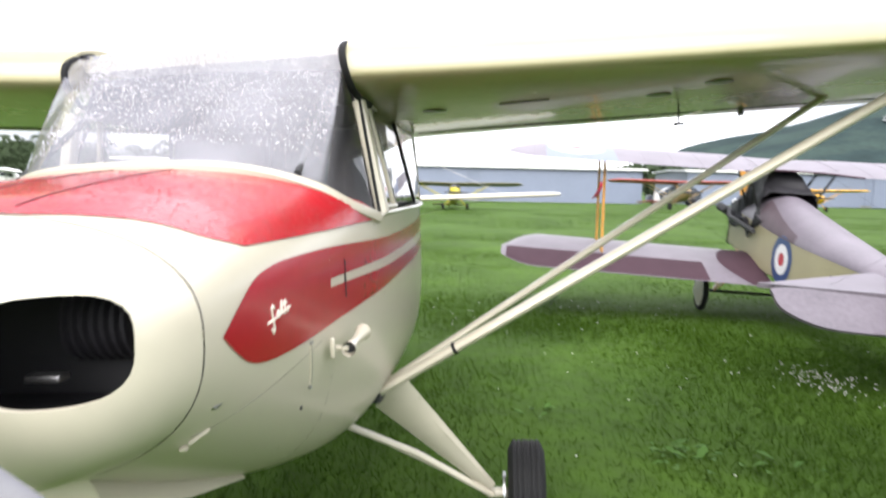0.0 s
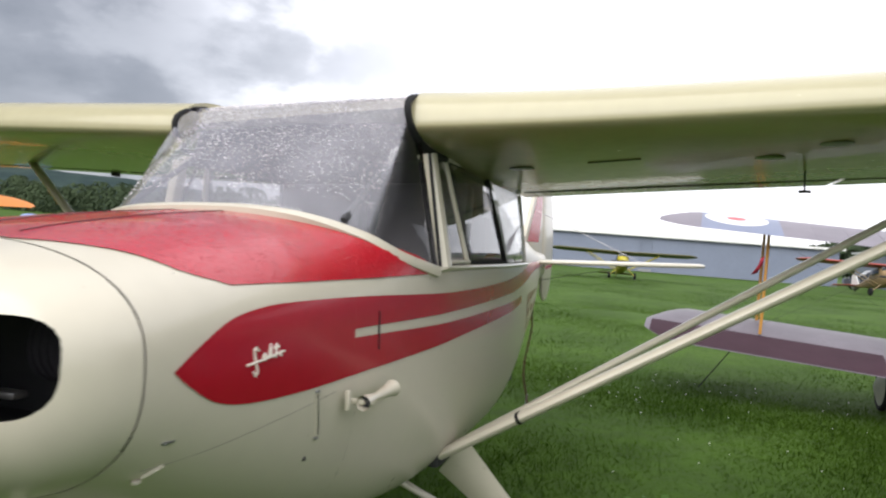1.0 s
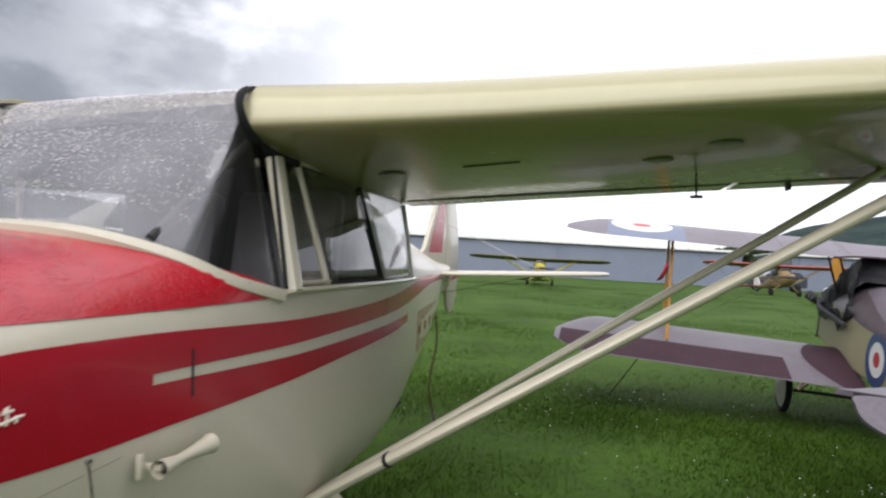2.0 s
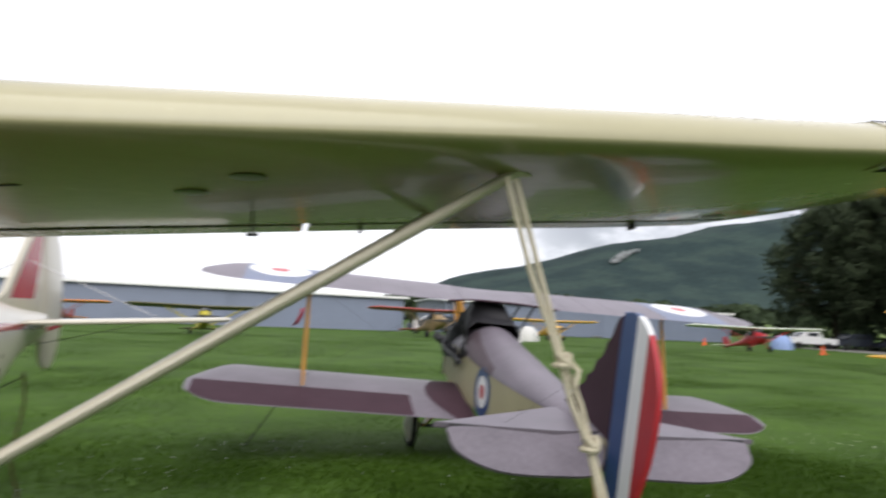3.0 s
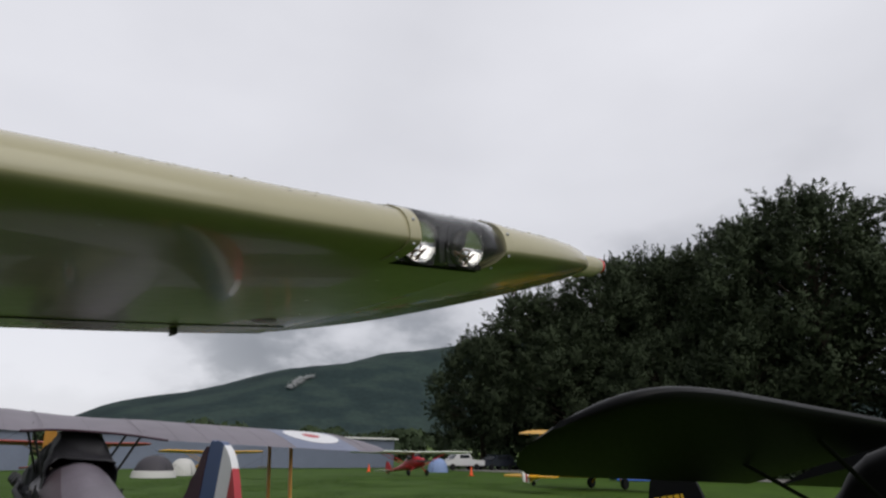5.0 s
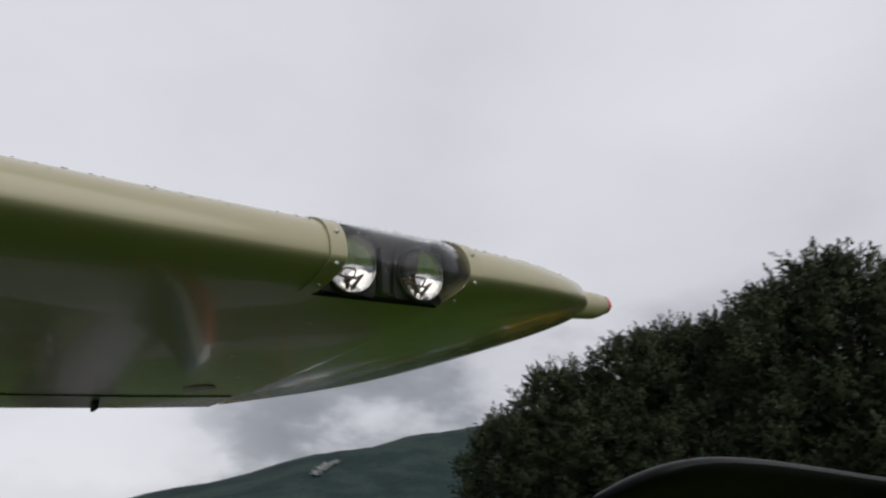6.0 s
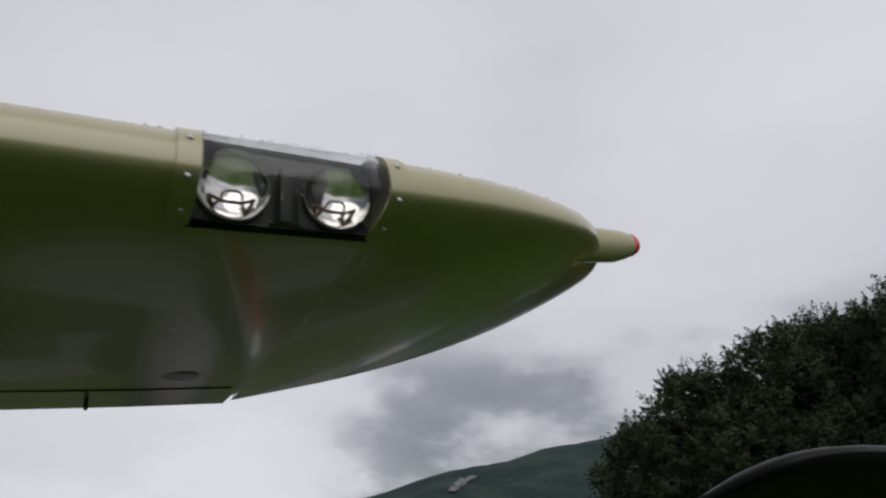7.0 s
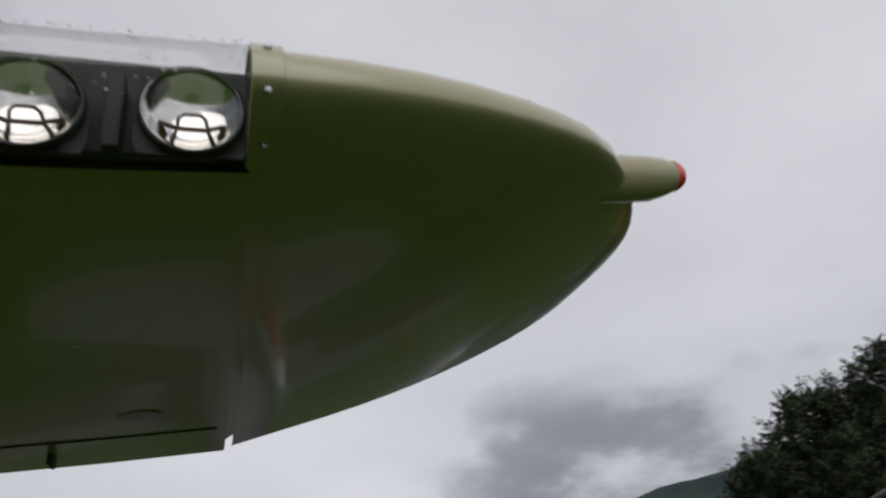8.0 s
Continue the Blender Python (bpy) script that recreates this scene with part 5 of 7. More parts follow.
def build_cowl_details():
    def on(y, z, out=0.003):
        return Vector((hull(y, z, out), y, z))
    # script as a plain mark with an underline
    bm = bmesh.new()
    for stroke in (((-1.005, -0.625), (-0.955, -0.613), (-0.905, -0.600), (-0.855, -0.585)),
                   ((-0.962, -0.588), (-0.972, -0.580), (-0.980, -0.588), (-0.974, -0.612), (-0.964, -0.640), (-0.970, -0.652), (-0.980, -0.640)),
                   ((-0.945, -0.606), (-0.938, -0.594), (-0.930, -0.602), (-0.938, -0.612)),
                   ((-0.922, -0.606), (-0.914, -0.570), (-0.910, -0.600)),
                   ((-0.893, -0.604), (-0.889, -0.566), (-0.900, -0.580), (-0.878, -0.574)),
                   ((-0.872, -0.600), (-0.868, -0.585), (-0.878, -0.592))):
        pts = []
        stroke = [(-0.93 + (a + 0.93) * 0.85, -0.606 + (b + 0.606) * 0.80 - 0.12 * (a + 0.93)) for a, b in stroke]
        for a, b in zip(stroke, stroke[1:]):
            pts += [on(a[0] + (b[0] - a[0]) * k / 4, a[1] + (b[1] - a[1]) * k / 4) for k in range(4)]
        pts.append(on(*stroke[-1]))
        tube(pts, 0.0026, 6, bm=bm)
    part("script_mark", bm, SCRIPT, colt, "raised cream script mark")
    # venturi horn on its bracket
    a = Vector((0.592, -0.60, -0.757))
    bm = lathe([(0.019, 0.0), (0.016, 0.03), (0.011, 0.065), (0.013, 0.11), (0.020, 0.175), (0.023, 0.182), (0.020, 0.18), (0.011, 0.11), (0.009, 0.065), (0.014, 0.02)], 16, Matrix.Translation(a) @ pose(0, 0, 0, -90 + 2, 0, 0), caps=False)
    vent = part("venturi", bm, CREAM, colt, "cream venturi horn")
    # a dark disc set in the horn's mouth in place of its inner shade
    part("venturi_bore_shade", lathe([(0.0, 0.0), (0.0135, 0.0), (0.0135, 0.002), (0.0, 0.002)], 16, Matrix.Translation(a) @ pose(0, 0, 0, -90 + 2, 0, 0) @ Matrix.Translation((0, 0, 0.018))), DARK, vent, "dark disc for the shade inside the bore")
    part("venturi_bracket", box(0.565, -0.585, -0.757, 0.05, 0.014, 0.014, 0.004), CREAM, vent)
    part("venturi_bracket", box(0.553, -0.605, -0.752, 0.012, 0.016, 0.05, 0.004), CREAM, vent)
    # hinge line, latches and louvre slots
    part("cowl_seam", tube([on(-1.18 + 0.050 * i, -0.777 + 0.0045 * i, 0.0002) for i in range(12)], 0.0005, 6), GROOVE, colt)
    part("cowl_hinge", tube([on(-0.725 + 0.006 * i, -0.72 - 0.02 * i, 0.001) for i in range(6)], 0.0035, 6), CREAM, colt)
    part("hinge_edge", tube([on(-0.717 + 0.006 * i, -0.72 - 0.02 * i, 0.001) for i in range(6)], 0.0018, 6), DARK, colt)
    part("hinge_cap", box(on(-0.72, -0.715).x, -0.72, -0.712, 0.008, 0.012, 0.006, 0.001), STEEL, colt)
    part("hinge_cap", box(on(-0.695, -0.825).x, -0.695, -0.828, 0.008, 0.012, 0.006, 0.001), STEEL, colt)
    part("cowl_slot", box(on(-1.165, -0.725).x - 0.006, -1.165, -0.725, 0.012, 0.026, 0.005, 0.001), STEEL, colt)
    part("cowl_slot", box(on(-0.71, -0.875).x - 0.003, -0.71, -0.875, 0.007, 0.007, 0.010, 0.001), DARK, colt)
    k = on(-1.18, -0.80)
    bm = tube([on(-1.145, -0.775), on(-1.165, -0.795)], 0.004, 8)
    blob(*on(-1.168, -0.802, 0.006), 0.009, (1, 1.3, 0.7), 1, bm=bm)
    part("cowl_latch", bm, CREAM, colt)
    # dark crease where the cowl meets the cabin
    part("door_seam", tube([on(-0.42, -0.545 - 0.013 * i, 0.0022) for i in range(9)], 0.0028, 6), BLACK_RUBBER, colt)
    rng, drops = random.Random(8), bmesh.new()
    for i in range(1300):
        y, a = rng.uniform(-1.12, -0.56), rng.uniform(-0.9, 0.9)
        w, zc, top, bot, nt, nb = station(y)
        th = math.pi / 2 * (1 - abs(a))
        c, sn = math.cos(th), math.sin(th)
        r = (abs(c) ** nt + abs(sn) ** nt) ** (-1 / nt)
        if sn < 0.55:
            continue
        blob((1 if a > 0 else -1) * c * r * w, y, zc + sn * r * (top - zc) + 0.0022, rng.choice((0.0014, 0.002, 0.0026, 0.0034)), (1.3, 1.0, 0.35), 1, bm=drops)
    tagged(part("rain_water", drops, WATER, colt, "clear rain drops"), kind="stuff")


build_cowl_details()


# the tie-down rope from the strut to the grass
def build_rope():
    rope = thing("tie_down_rope", pose(2.95, 0.12, 0), "pale braided tie-down rope knotted below the wing", "rope")
    p = lambda x, y, z: (x - 2.95, y - 0.12, z)
    for dx, dy in ((-0.016, 0.0), (0.016, 0.015)):
        pts = [p(2.462 + dx, 0.12 + dy, 1.94), p(2.535 + dx, 0.12 + dy, 1.70), p(2.62 + dx * 0.5, 0.12 + dy, 1.46), p(2.667 + dx, 0.12 + dy, 1.34), p(2.708 + dx * 0.4, 0.12 + dy, 1.235), p(2.79 + dx, 0.12 + dy, 0.95), p(2.92 + dx * 0.5, 0.12, 0.0)]
        part("strand", tube(pts, 0.0085, 8), ROPE, rope)
    for x, z in ((2.622, 1.455), (2.708, 1.235)):
        bm = bmesh.new()
        for k in range(3):
            ring = [Vector(p(x, 0.125, z)) + Matrix.Rotation(0.9 * k, 3, "Y") @ Vector((0.021 * math.cos(a), 0.021 * math.sin(a), 0.012 * (k - 1))) for a in [2 * math.pi * i / 12 for i in range(13)]]
            tube(ring, 0.0085, 6, bm=bm)
        part("knot", bm, ROPE, rope)
    part("rope_tail", tube([p(2.645, 0.12, 1.45), p(2.66, 0.10, 1.43), p(2.65, 0.10, 1.39)], 0.008, 6), ROPE, rope)
    part("ground_peg", tube([(0, 0, -0.02), (0, 0, 0.06)], 0.012, 8), STEEL, rope)


build_rope()


# the chain that ties the tail down
def build_tail_chain():
    chain = thing("tie_down_chain", pose(0.0, 4.45, 0), "dark tie-down chain hanging from the tail to a ground stake", "chain")
    bm = bmesh.new()
    n = 34
    for i in range(n):
        f = i / (n - 1)
        c = Vector((0.02 * math.sin(f * 7), -0.12 + 0.02 * math.sin(f * 9) + 0.42 * max(0, f - 0.72), 0.98 * (1 - f) + 0.01))
        ring = [c + (Vector((0.009 * math.cos(a), 0, 0.02 * math.sin(a))) if i % 2 else Vector((0, 0.009 * math.cos(a), 0.02 * math.sin(a)))) for a in [2 * math.pi * k / 10 for k in range(11)]]
        tube(ring, 0.0045, 5, bm=bm)
    part("chain_links", bm, BRASS, chain)
    part("ground_stake", tube([(0.0, 0.0, -0.03), (0.0, 0.01, 0.10)], 0.012, 8), STEEL, chain)
    part("tie_line", tube([(0.02, -0.12, 0.98), (-0.9, 1.2, 0.55), (-2.2, 3.0, 0.0)], 0.005, 6), DARK, chain)


build_tail_chain()

# ---- the mauve and buff biplane with its tail towards the walk ----
BIPLANE = pose(4.34, 7.10, 0.0, 8.0, 2.6, -0.45)
biplane = thing("biplane", BIPLANE, "mauve and buff vintage biplane with a striped rudder", "airplane")


def bpart(name, bm, material, label="", parent=None, smooth=True):
    return part(name, bm, material, parent or biplane, label, smooth)


def disc_on(name, c, r0, r1, material, label, normal="z", parent=None, f=None, seg=40):
    """A flat painted ring or disc laid on a surface by the function f(u, v)."""
    bm = bmesh.new()
    rows = []
    for k in range(seg + 1):
        a = 2 * math.pi * k / seg
        rows.append([f(c[0] + r * math.cos(a), c[1] + r * math.sin(a)) for r in (np.linspace(r0, r1, 5))])
    loft(rows, closed=False, bm=bm)
    bmesh.ops.remove_doubles(bm, verts=bm.verts, dist=1e-5)
    return bpart(name, bm, material, label, parent)


UP_LE, UP_C, UP_Z = 0.50, 1.22, 1.86
LO_LE, LO_C, LO_Z = 0.06, 1.26, 0.695
UP_DROP, LO_DROP = 0.02, 0.075
B_FOIL = foil(14, 0.09, 1.5, 0.5)


def bi_plan(x, half, rake=0.42):
    """Chord limits of a raked tip: the trailing edge reaches further out than the leading edge."""
    a = abs(x)
    f = max(0.0, (a - (half - rake)) / rake)
    return f


def cutout(x):
    """How far the trailing edge is cut away over the cockpit."""
    return 0.36 * max(0.0, 1 - (abs(x) / 0.62) ** 2.4)


def bi_wing(le, chord, z0, half, x0, s, dih):
    rings = []
    drop = LO_DROP if z0 < 1 else UP_DROP
    xs = (list(np.linspace(x0, half - 0.45, 9)) if z0 < 1 else [x0, 0.15, 0.28, 0.4, 0.5, 0.58, 0.64, 0.9, 1.2, 1.6, 2.0, 2.4, half - 0.45]) + [half - 0.33, half - 0.22, half - 0.12, half - 0.05, half - 0.01]
    for x in xs:
        f = bi_plan(x, half, 0.45)
        a, b = le - 0.62 * chord * f**1.5, le - chord + 0.18 * chord * f**3 + (cutout(x) if z0 > 1 else 0)
        c = a - b
        sag = 0.006 * math.cos(x * 2 * math.pi / 0.33)
        rings.append([(s * x, a - u * c, z0 + dih * x + z * max(c, 0.25) - drop * u * c + sag * u * (1 - u)) for u, z in B_FOIL])
    return loft(rings)


def wing_top(le, chord, z0, dih):
    def f(x, y, out=0.004):
        u = min(max((le - y) / chord, 0.0), 1.0)
        return (x, y, z0 + dih * abs(x) + 1.5 * thickness(u, 0.09) * chord + out - (LO_DROP if z0 < 1 else UP_DROP) * u * chord)
    return f


for s in (1, -1):
    bpart("upper_wing", bi_wing(UP_LE, UP_C, UP_Z, 3.42, 0.001, s, 0.008), MAUVE, "faded mauve fabric upper wing")
    lw = bpart("lower_wing", bi_wing(LO_LE, LO_C, LO_Z, 3.42, 0.30, s, 0.012), MAUVE, "faded mauve fabric lower wing")
    f = wing_top(LO_LE, LO_C, LO_Z, 0.012)
    # dark maroon aileron and root panels
    rows = []
    for x in list(np.linspace(1.0, 2.95, 10)) + [3.05, 3.15, 3.23, 3.3, 3.35]:
        g = bi_plan(x, 3.42, 0.45)
        le, te = LO_LE - 0.62 * LO_C * g**1.5, LO_LE - LO_C + 0.18 * LO_C * g**3
        c = le - te
        u0 = max((le - LO_LE + LO_C * (0.60 + 0.05 * g)) / c, 0.03)
        rows.append([(s * x, le - u * c, LO_Z + 0.012 * x + 1.5 * thickness(u, 0.09) * max(c, 0.25) + 0.004 - LO_DROP * u * c) for u in np.linspace(u0, 0.985, 7)])
    bpart("aileron", loft(rows, closed=False), MAROON, "dark maroon aileron", lw)
    rows = [[f(s * (0.31 + (0.22 + 0.26 * math.sin(math.pi * k / 9)) * j / 4), LO_LE - LO_C * (0.02 + 0.97 * k / 9)) for k in range(10)] for j in range(5)]
    bpart("root_panel", loft(rows, closed=False), MAROON, "dark maroon root panel", lw)
    f2 = wing_top(UP_LE, UP_C, UP_Z, 0.008)
    rows = [[f2(s * x, UP_LE - UP_C * u, 0.002) for u in np.linspace(0.05, 0.99, 9)] for x in np.linspace(2.1, 2.95, 9)]
    bpart("blue_patch", loft(rows, closed=False), PALE_BLUE, "pale blue painted patch")
    cy = UP_LE - UP_C * 0.50
    disc_on("roundel_ring", (s * 2.57, cy), 0.11, 0.35, RND_WHITE, "white roundel ring", f=lambda a, b: f2(a, b, 0.005))
    disc_on("roundel_centre", (s * 2.57, cy), 0.001, 0.11, RND_RED, "red roundel centre", f=lambda a, b: f2(a, b, 0.0055))
    # rib tapes
    for i in range(9):
        x = 0.45 + 0.33 * i
        bpart("rib_tape", tube([f2(s * x, UP_LE - (UP_C - cutout(x)) * u, 0.0) for u in np.linspace(0.03, 0.98, 8)], 0.003, 6), MAUVE)
    # interplane struts, wires
    for y in (-0.15, -0.75):
        bpart("interplane_strut", tube([(s * 2.2, y + 0.02, LO_Z + 0.06), (s * 2.22, y + 0.45, UP_Z + 0.03)], 0.035, 10, 0.5), WOOD, "varnished wooden strut")
    bpart("flying_wire", tube([(s * 0.40, -0.35, LO_Z + 0.1), (s * 2.25, -0.2, UP_Z)], 0.0012, 6), DARK)
    bpart("landing_wire", tube([(s * 0.42, -0.1, UP_Z), (s * 2.25, -0.4, LO_Z + 0.05)], 0.0012, 6), DARK)
    bpart("tie_line", tube([(s * 2.3, -0.4, LO_Z), (s * 2.75, -0.55, -0.02)], 0.006, 6), DARK)
    for y0, y1 in ((0.25, 0.12), (-0.25, -0.35)):
        bpart("cabane_strut", tube([(s * 0.30, y0, 1.33), (s * 0.52, y1, UP_Z + 0.02)], 0.02, 8, 0.6), DARK, "dark metal cabane strut")
    # gear
    bpart("gear_strut", tube([(s * 0.30, 0.25, 0.72), (s * 0.70, -0.28, 0.27)], 0.022, 8, 0.6), WOOD)
    bpart("gear_strut", tube([(s * 0.30, -0.35, 0.72), (s * 0.70, -0.30, 0.27)], 0.022, 8, 0.6), WOOD)
    w = bpart("wheel", lathe([(0.0, -0.095), (0.05, -0.088), (0.215, -0.020), (0.215, 0.020), (0.05, 0.088), (0.0, 0.095)], 28, pose(s * 0.85, -0.30, 0.265, 0, 90, 0)), CANVAS_WHEEL, "canvas-covered wheel with a thin black tyre")
    part("tyre", lathe([(0.205, -0.025), (0.228, -0.035), (0.252, -0.024), (0.258, 0.0), (0.252, 0.024), (0.228, 0.035), (0.205, 0.025)], 36, pose(s * 0.85, -0.30, 0.265, 0, 90, 0)), BLACK_RUBBER, w)
bpart("axle", tube([(-0.85, -0.30, 0.265), (0.85, -0.30, 0.265)], 0.02, 8), DARK)
# dark binding round the cut-out of the upper wing
edge = [-0.66 + 1.32 * k / 24 for k in range(25)]
bpart("cutout_edge", tube([(x, UP_LE - UP_C + cutout(x) - 0.006, UP_Z + 0.008 * abs(x) - 0.022) for x in edge], 0.011, 8), MAROON, "dark bound edge of the wing cut-out")

B_STA = (  # y, half width, bottom, side top, deck top
    (0.80, 0.29, 0.68, 1.17, 1.28),
    (0.2, 0.32, 0.67, 1.20, 1.42),
    (-0.4, 0.335, 0.67, 1.20, 1.55),
    (-1.0, 0.335, 0.69, 1.19, 1.49),
    (-1.6, 0.31, 0.74, 1.19, 1.43),
    (-2.4, 0.25, 0.86, 1.21, 1.36),
    (-3.2, 0.14, 1.00, 1.225, 1.30),
    (-3.82, 0.04, 1.10, 1.24, 1.27),
)


def build_bi_fuselage():
    side, deck = [], []
    for y in np.linspace(0.80, -3.82, 27):
        w, b, t, d = smooth_interp(-y, [(-r[0], *r[1:]) for r in B_STA])
        side.append([(w, y, t), (w * 1.0, y, (t + b) / 2), (w * 0.99, y, b + 0.02), (w * 0.93, y, b), (0, y, b), (-w * 0.93, y, b), (-w * 0.99, y, b + 0.02), (-w, y, (t + b) / 2), (-w, y, t)])
        deck.append([(w * 1.01 * math.cos(a), y, t - 0.01 + (d - t + 0.01) * math.sin(a) ** 1.25) for a in [math.pi * k / 20 for k in range(21)]])
    bpart("fuselage_side", loft(side, closed=False), BUFF, "buff linen fuselage side")
    bpart("top_decking", loft(deck, closed=False), MAUVE, "mauve rounded top decking")
    # shade on the deck's shoulders beside the cockpit, laid on as darker panels
    for s in (1, -1):
        rows = []
        for y in np.linspace(-0.35, -1.55, 12):
            w, b, t, d = smooth_interp(-y, [(-r[0], *r[1:]) for r in B_STA])
            hi = 0.95 - 0.55 * (-0.35 - y) / 1.2
            rows.append([(s * (w * 1.01 + 0.003) * math.cos(a), y, t - 0.01 + (d - t + 0.014) * math.sin(a) ** 1.25) for a in [0.04 + hi * k / 7 for k in range(8)]])
        bpart("deck_shade", loft(rows, closed=False), SHADED_MAUVE, "mauve deck shoulder coloured darker for its shade")
    bpart("nose_bulkhead", box(0, 0.81, 0.95, 0.60, 0.03, 0.56, 0.008), DARK)
    # engine and cowl ahead of the bulkhead
    bpart("engine_cowl", box(0, 0.98, 1.06, 0.44, 0.34, 0.40, 0.05), WHITE_PAINT, "pale metal radiator cowl")
    for sx in (-1, 1):
        for i in range(3):
            bpart("engine_cylinder", lathe([(0.0, 0), (0.05, 0), (0.066, 0.03), (0.05, 0.05), (0.066, 0.07), (0.05, 0.09), (0.066, 0.11), (0.05, 0.13), (0.066, 0.15), (0.045, 0.18), (0.0, 0.18)], 12, pose(sx * 0.22, 0.92 + 0.13 * i, 1.06, 0, sx * 62, 0)), DARK, "dark finned engine cylinder")
    bpart("exhaust_pipe", tube([(0.30, 0.9, 1.15), (0.42, 0.4, 1.12), (0.43, -0.6, 1.12)], 0.03, 10), DARK)
    bpart("exhaust_pipe", tube([(-0.30, 0.9, 1.15), (-0.42, 0.4, 1.12), (-0.43, -0.6, 1.12)], 0.03, 10), DARK)
    bm = bmesh.new()
    for s in (1, -1):
        rings = []
        for i in range(8):
            r = 0.05 + 0.62 * i / 7
            c = interp(r, ((0, 0.08), (0.4, 0.14), (0.9, 0.06)))[0]
            rings.append([(s * r, 1.20 + 0.02 * math.sin(a) + 0.4 * c * math.cos(a), 1.10 + c * math.cos(a) * 0.6 + 0.25 * s * r * 0) for a in [2 * math.pi * k / 10 for k in range(10)]])
        loft(rings, bm=bm)
    bm.transform(Matrix.Translation((0, 0, 1.1)) @ Matrix.Rotation(radians(82), 4, "Y") @ Matrix.Translation((0, 0, -1.1)))
    bpart("propeller", bm, WOOD, "varnished wooden propeller")
    # side roundels
    for s in (1, -1):
        def f(a, b, s=s, out=0.004):
            w, bt, t, d = smooth_interp(-a, [(-r[0], *r[1:]) for r in B_STA])
            return (s * (w + out), a, b)
        disc_on("roundel_rim", (-1.31, 0.955), 0.17, 0.265, RND_BLUE, "blue roundel rim", f=f)
        disc_on("roundel_ring", (-1.31, 0.955), 0.075, 0.17, RND_WHITE, "white roundel ring", f=f)
        disc_on("roundel_centre", (-1.31, 0.955), 0.001, 0.075, RND_RED, "red roundel centre", f=f)
        bars("serial_bar", [(-2.42 - 0.09 * i, 0.98, 0.055, 0.09) for i in range(4)], MAROON, biplane, lambda a, b, f=f: f(a, b, out=0.005), "dark painted marking bars")


build_bi_fuselage()


def build_bi_tail():
    before = set(biplane.children)
    # tailplane, drooped elevators, fin and striped rudder
    for s in (1, -1):
        out = smooth_outline([(0.02, -2.72), (0.56, -2.97), (0.92, -3.17), (1.19, -3.33), (1.22, -3.385), (0.02, -3.385)], 3)
        rings = [[(s * a, b, 1.24 + g) for a, b in out] for g in (-0.02, 0.02)]
        bpart("tailplane", loft(rings), MAUVE, "mauve tailplane")
        el = smooth_outline([(0.06, 0.0), (0.6, 0.0), (1.16, 0.0), (1.21, -0.08), (1.15, -0.22), (0.88, -0.35), (0.44, -0.37), (0.12, -0.32)], 4)
        m = Matrix.Translation((0, -3.405, 1.235)) @ Matrix.Rotation(radians(38), 4, "X")
        rings = [[m @ Vector((s * a, b, g)) for a, b in el] for g in (-0.014, 0.014)]
        bpart("elevator", loft(rings), MAUVE, "drooped mauve elevator")
        bpart("hinge_gap", tube([(s * 0.05, -3.395, 1.25), (s * 1.2, -3.395, 1.25)], 0.010, 6), DARK)
        bpart("tail_wire", tube([(s * 0.02, -3.3, 1.75), (s * 0.8, -3.45, 1.30)], 0.001, 6), DARK)
    # scalloped leading edge where the fabric sags between ribs
    lead = ((0.0, -2.62, 1.31), (0.2, -2.80, 1.42), (0.4, -2.97, 1.55), (0.6, -3.13, 1.70), (0.8, -3.31, 1.90), (1.0, -3.47, 2.12))
    fin = []
    for k in range(41):
        y, z = smooth_interp(k / 40, lead)
        sag = 0.034 * abs(math.sin(math.pi * k / 40 * 6)) * min(1.0, (40 - k) / 6)
        fin.append((y - 0.7 * sag, z - 0.55 * sag))
    fin += [(-3.51, 2.16), (-3.540, 2.16), (-3.530, 1.0), (-3.1, 1.1)]
    rings = [[(g, a, b) for a, b in fin] for g in (-0.025, -0.012, 0.012, 0.025)]
    bpart("fin", loft(rings), MAROON, "dark maroon fabric fin with a scalloped edge")
    outline = smooth_outline([(-3.545, 2.12), (-3.61, 2.20), (-3.73, 2.205), (-3.88, 2.12), (-4.03, 1.90), (-4.095, 1.66), (-4.07, 1.30), (-3.97, 0.98), (-3.85, 0.80), (-3.68, 0.78), (-3.56, 0.92), (-3.545, 1.4)], 4)
    turn = Matrix.Translation((0, -3.53, 0)) @ Matrix.Rotation(radians(3), 4, "Z") @ Matrix.Translation((0, 3.53, 0))
    for y0, y1, material, label in ((-3.50, -3.745, RND_BLUE, "blue rudder stripe"), (-3.745, -3.905, RND_WHITE, "white rudder stripe"), (-3.905, -4.14, RND_RED, "red rudder stripe")):
        bm = bmesh.new()
        loft([[(g, a, b) for a, b in outline] for g in (-0.022, 0.022)], bm=bm)
        for y, nrm in ((y0, 1), (y1, -1)):
            bmesh.ops.bisect_plane(bm, geom=bm.verts[:] + bm.edges[:] + bm.faces[:], plane_co=(0, y, 0), plane_no=(0, nrm, 0), clear_outer=True)
            bmesh.ops.holes_fill(bm, edges=bm.edges[:])
        bm.transform(turn)
        bpart("rudder_stripe", bm, material, label)
    bpart("tail_skid", tube([(0, -3.2, 1.1), (0, -3.55, 0.60), (0, -3.75, 0.53)], 0.022, 8), WOOD)
    for ob in set(biplane.children) - before:
        ob.location.y -= 0.22
        ob.location.x -= 0.03


build_bi_tail()


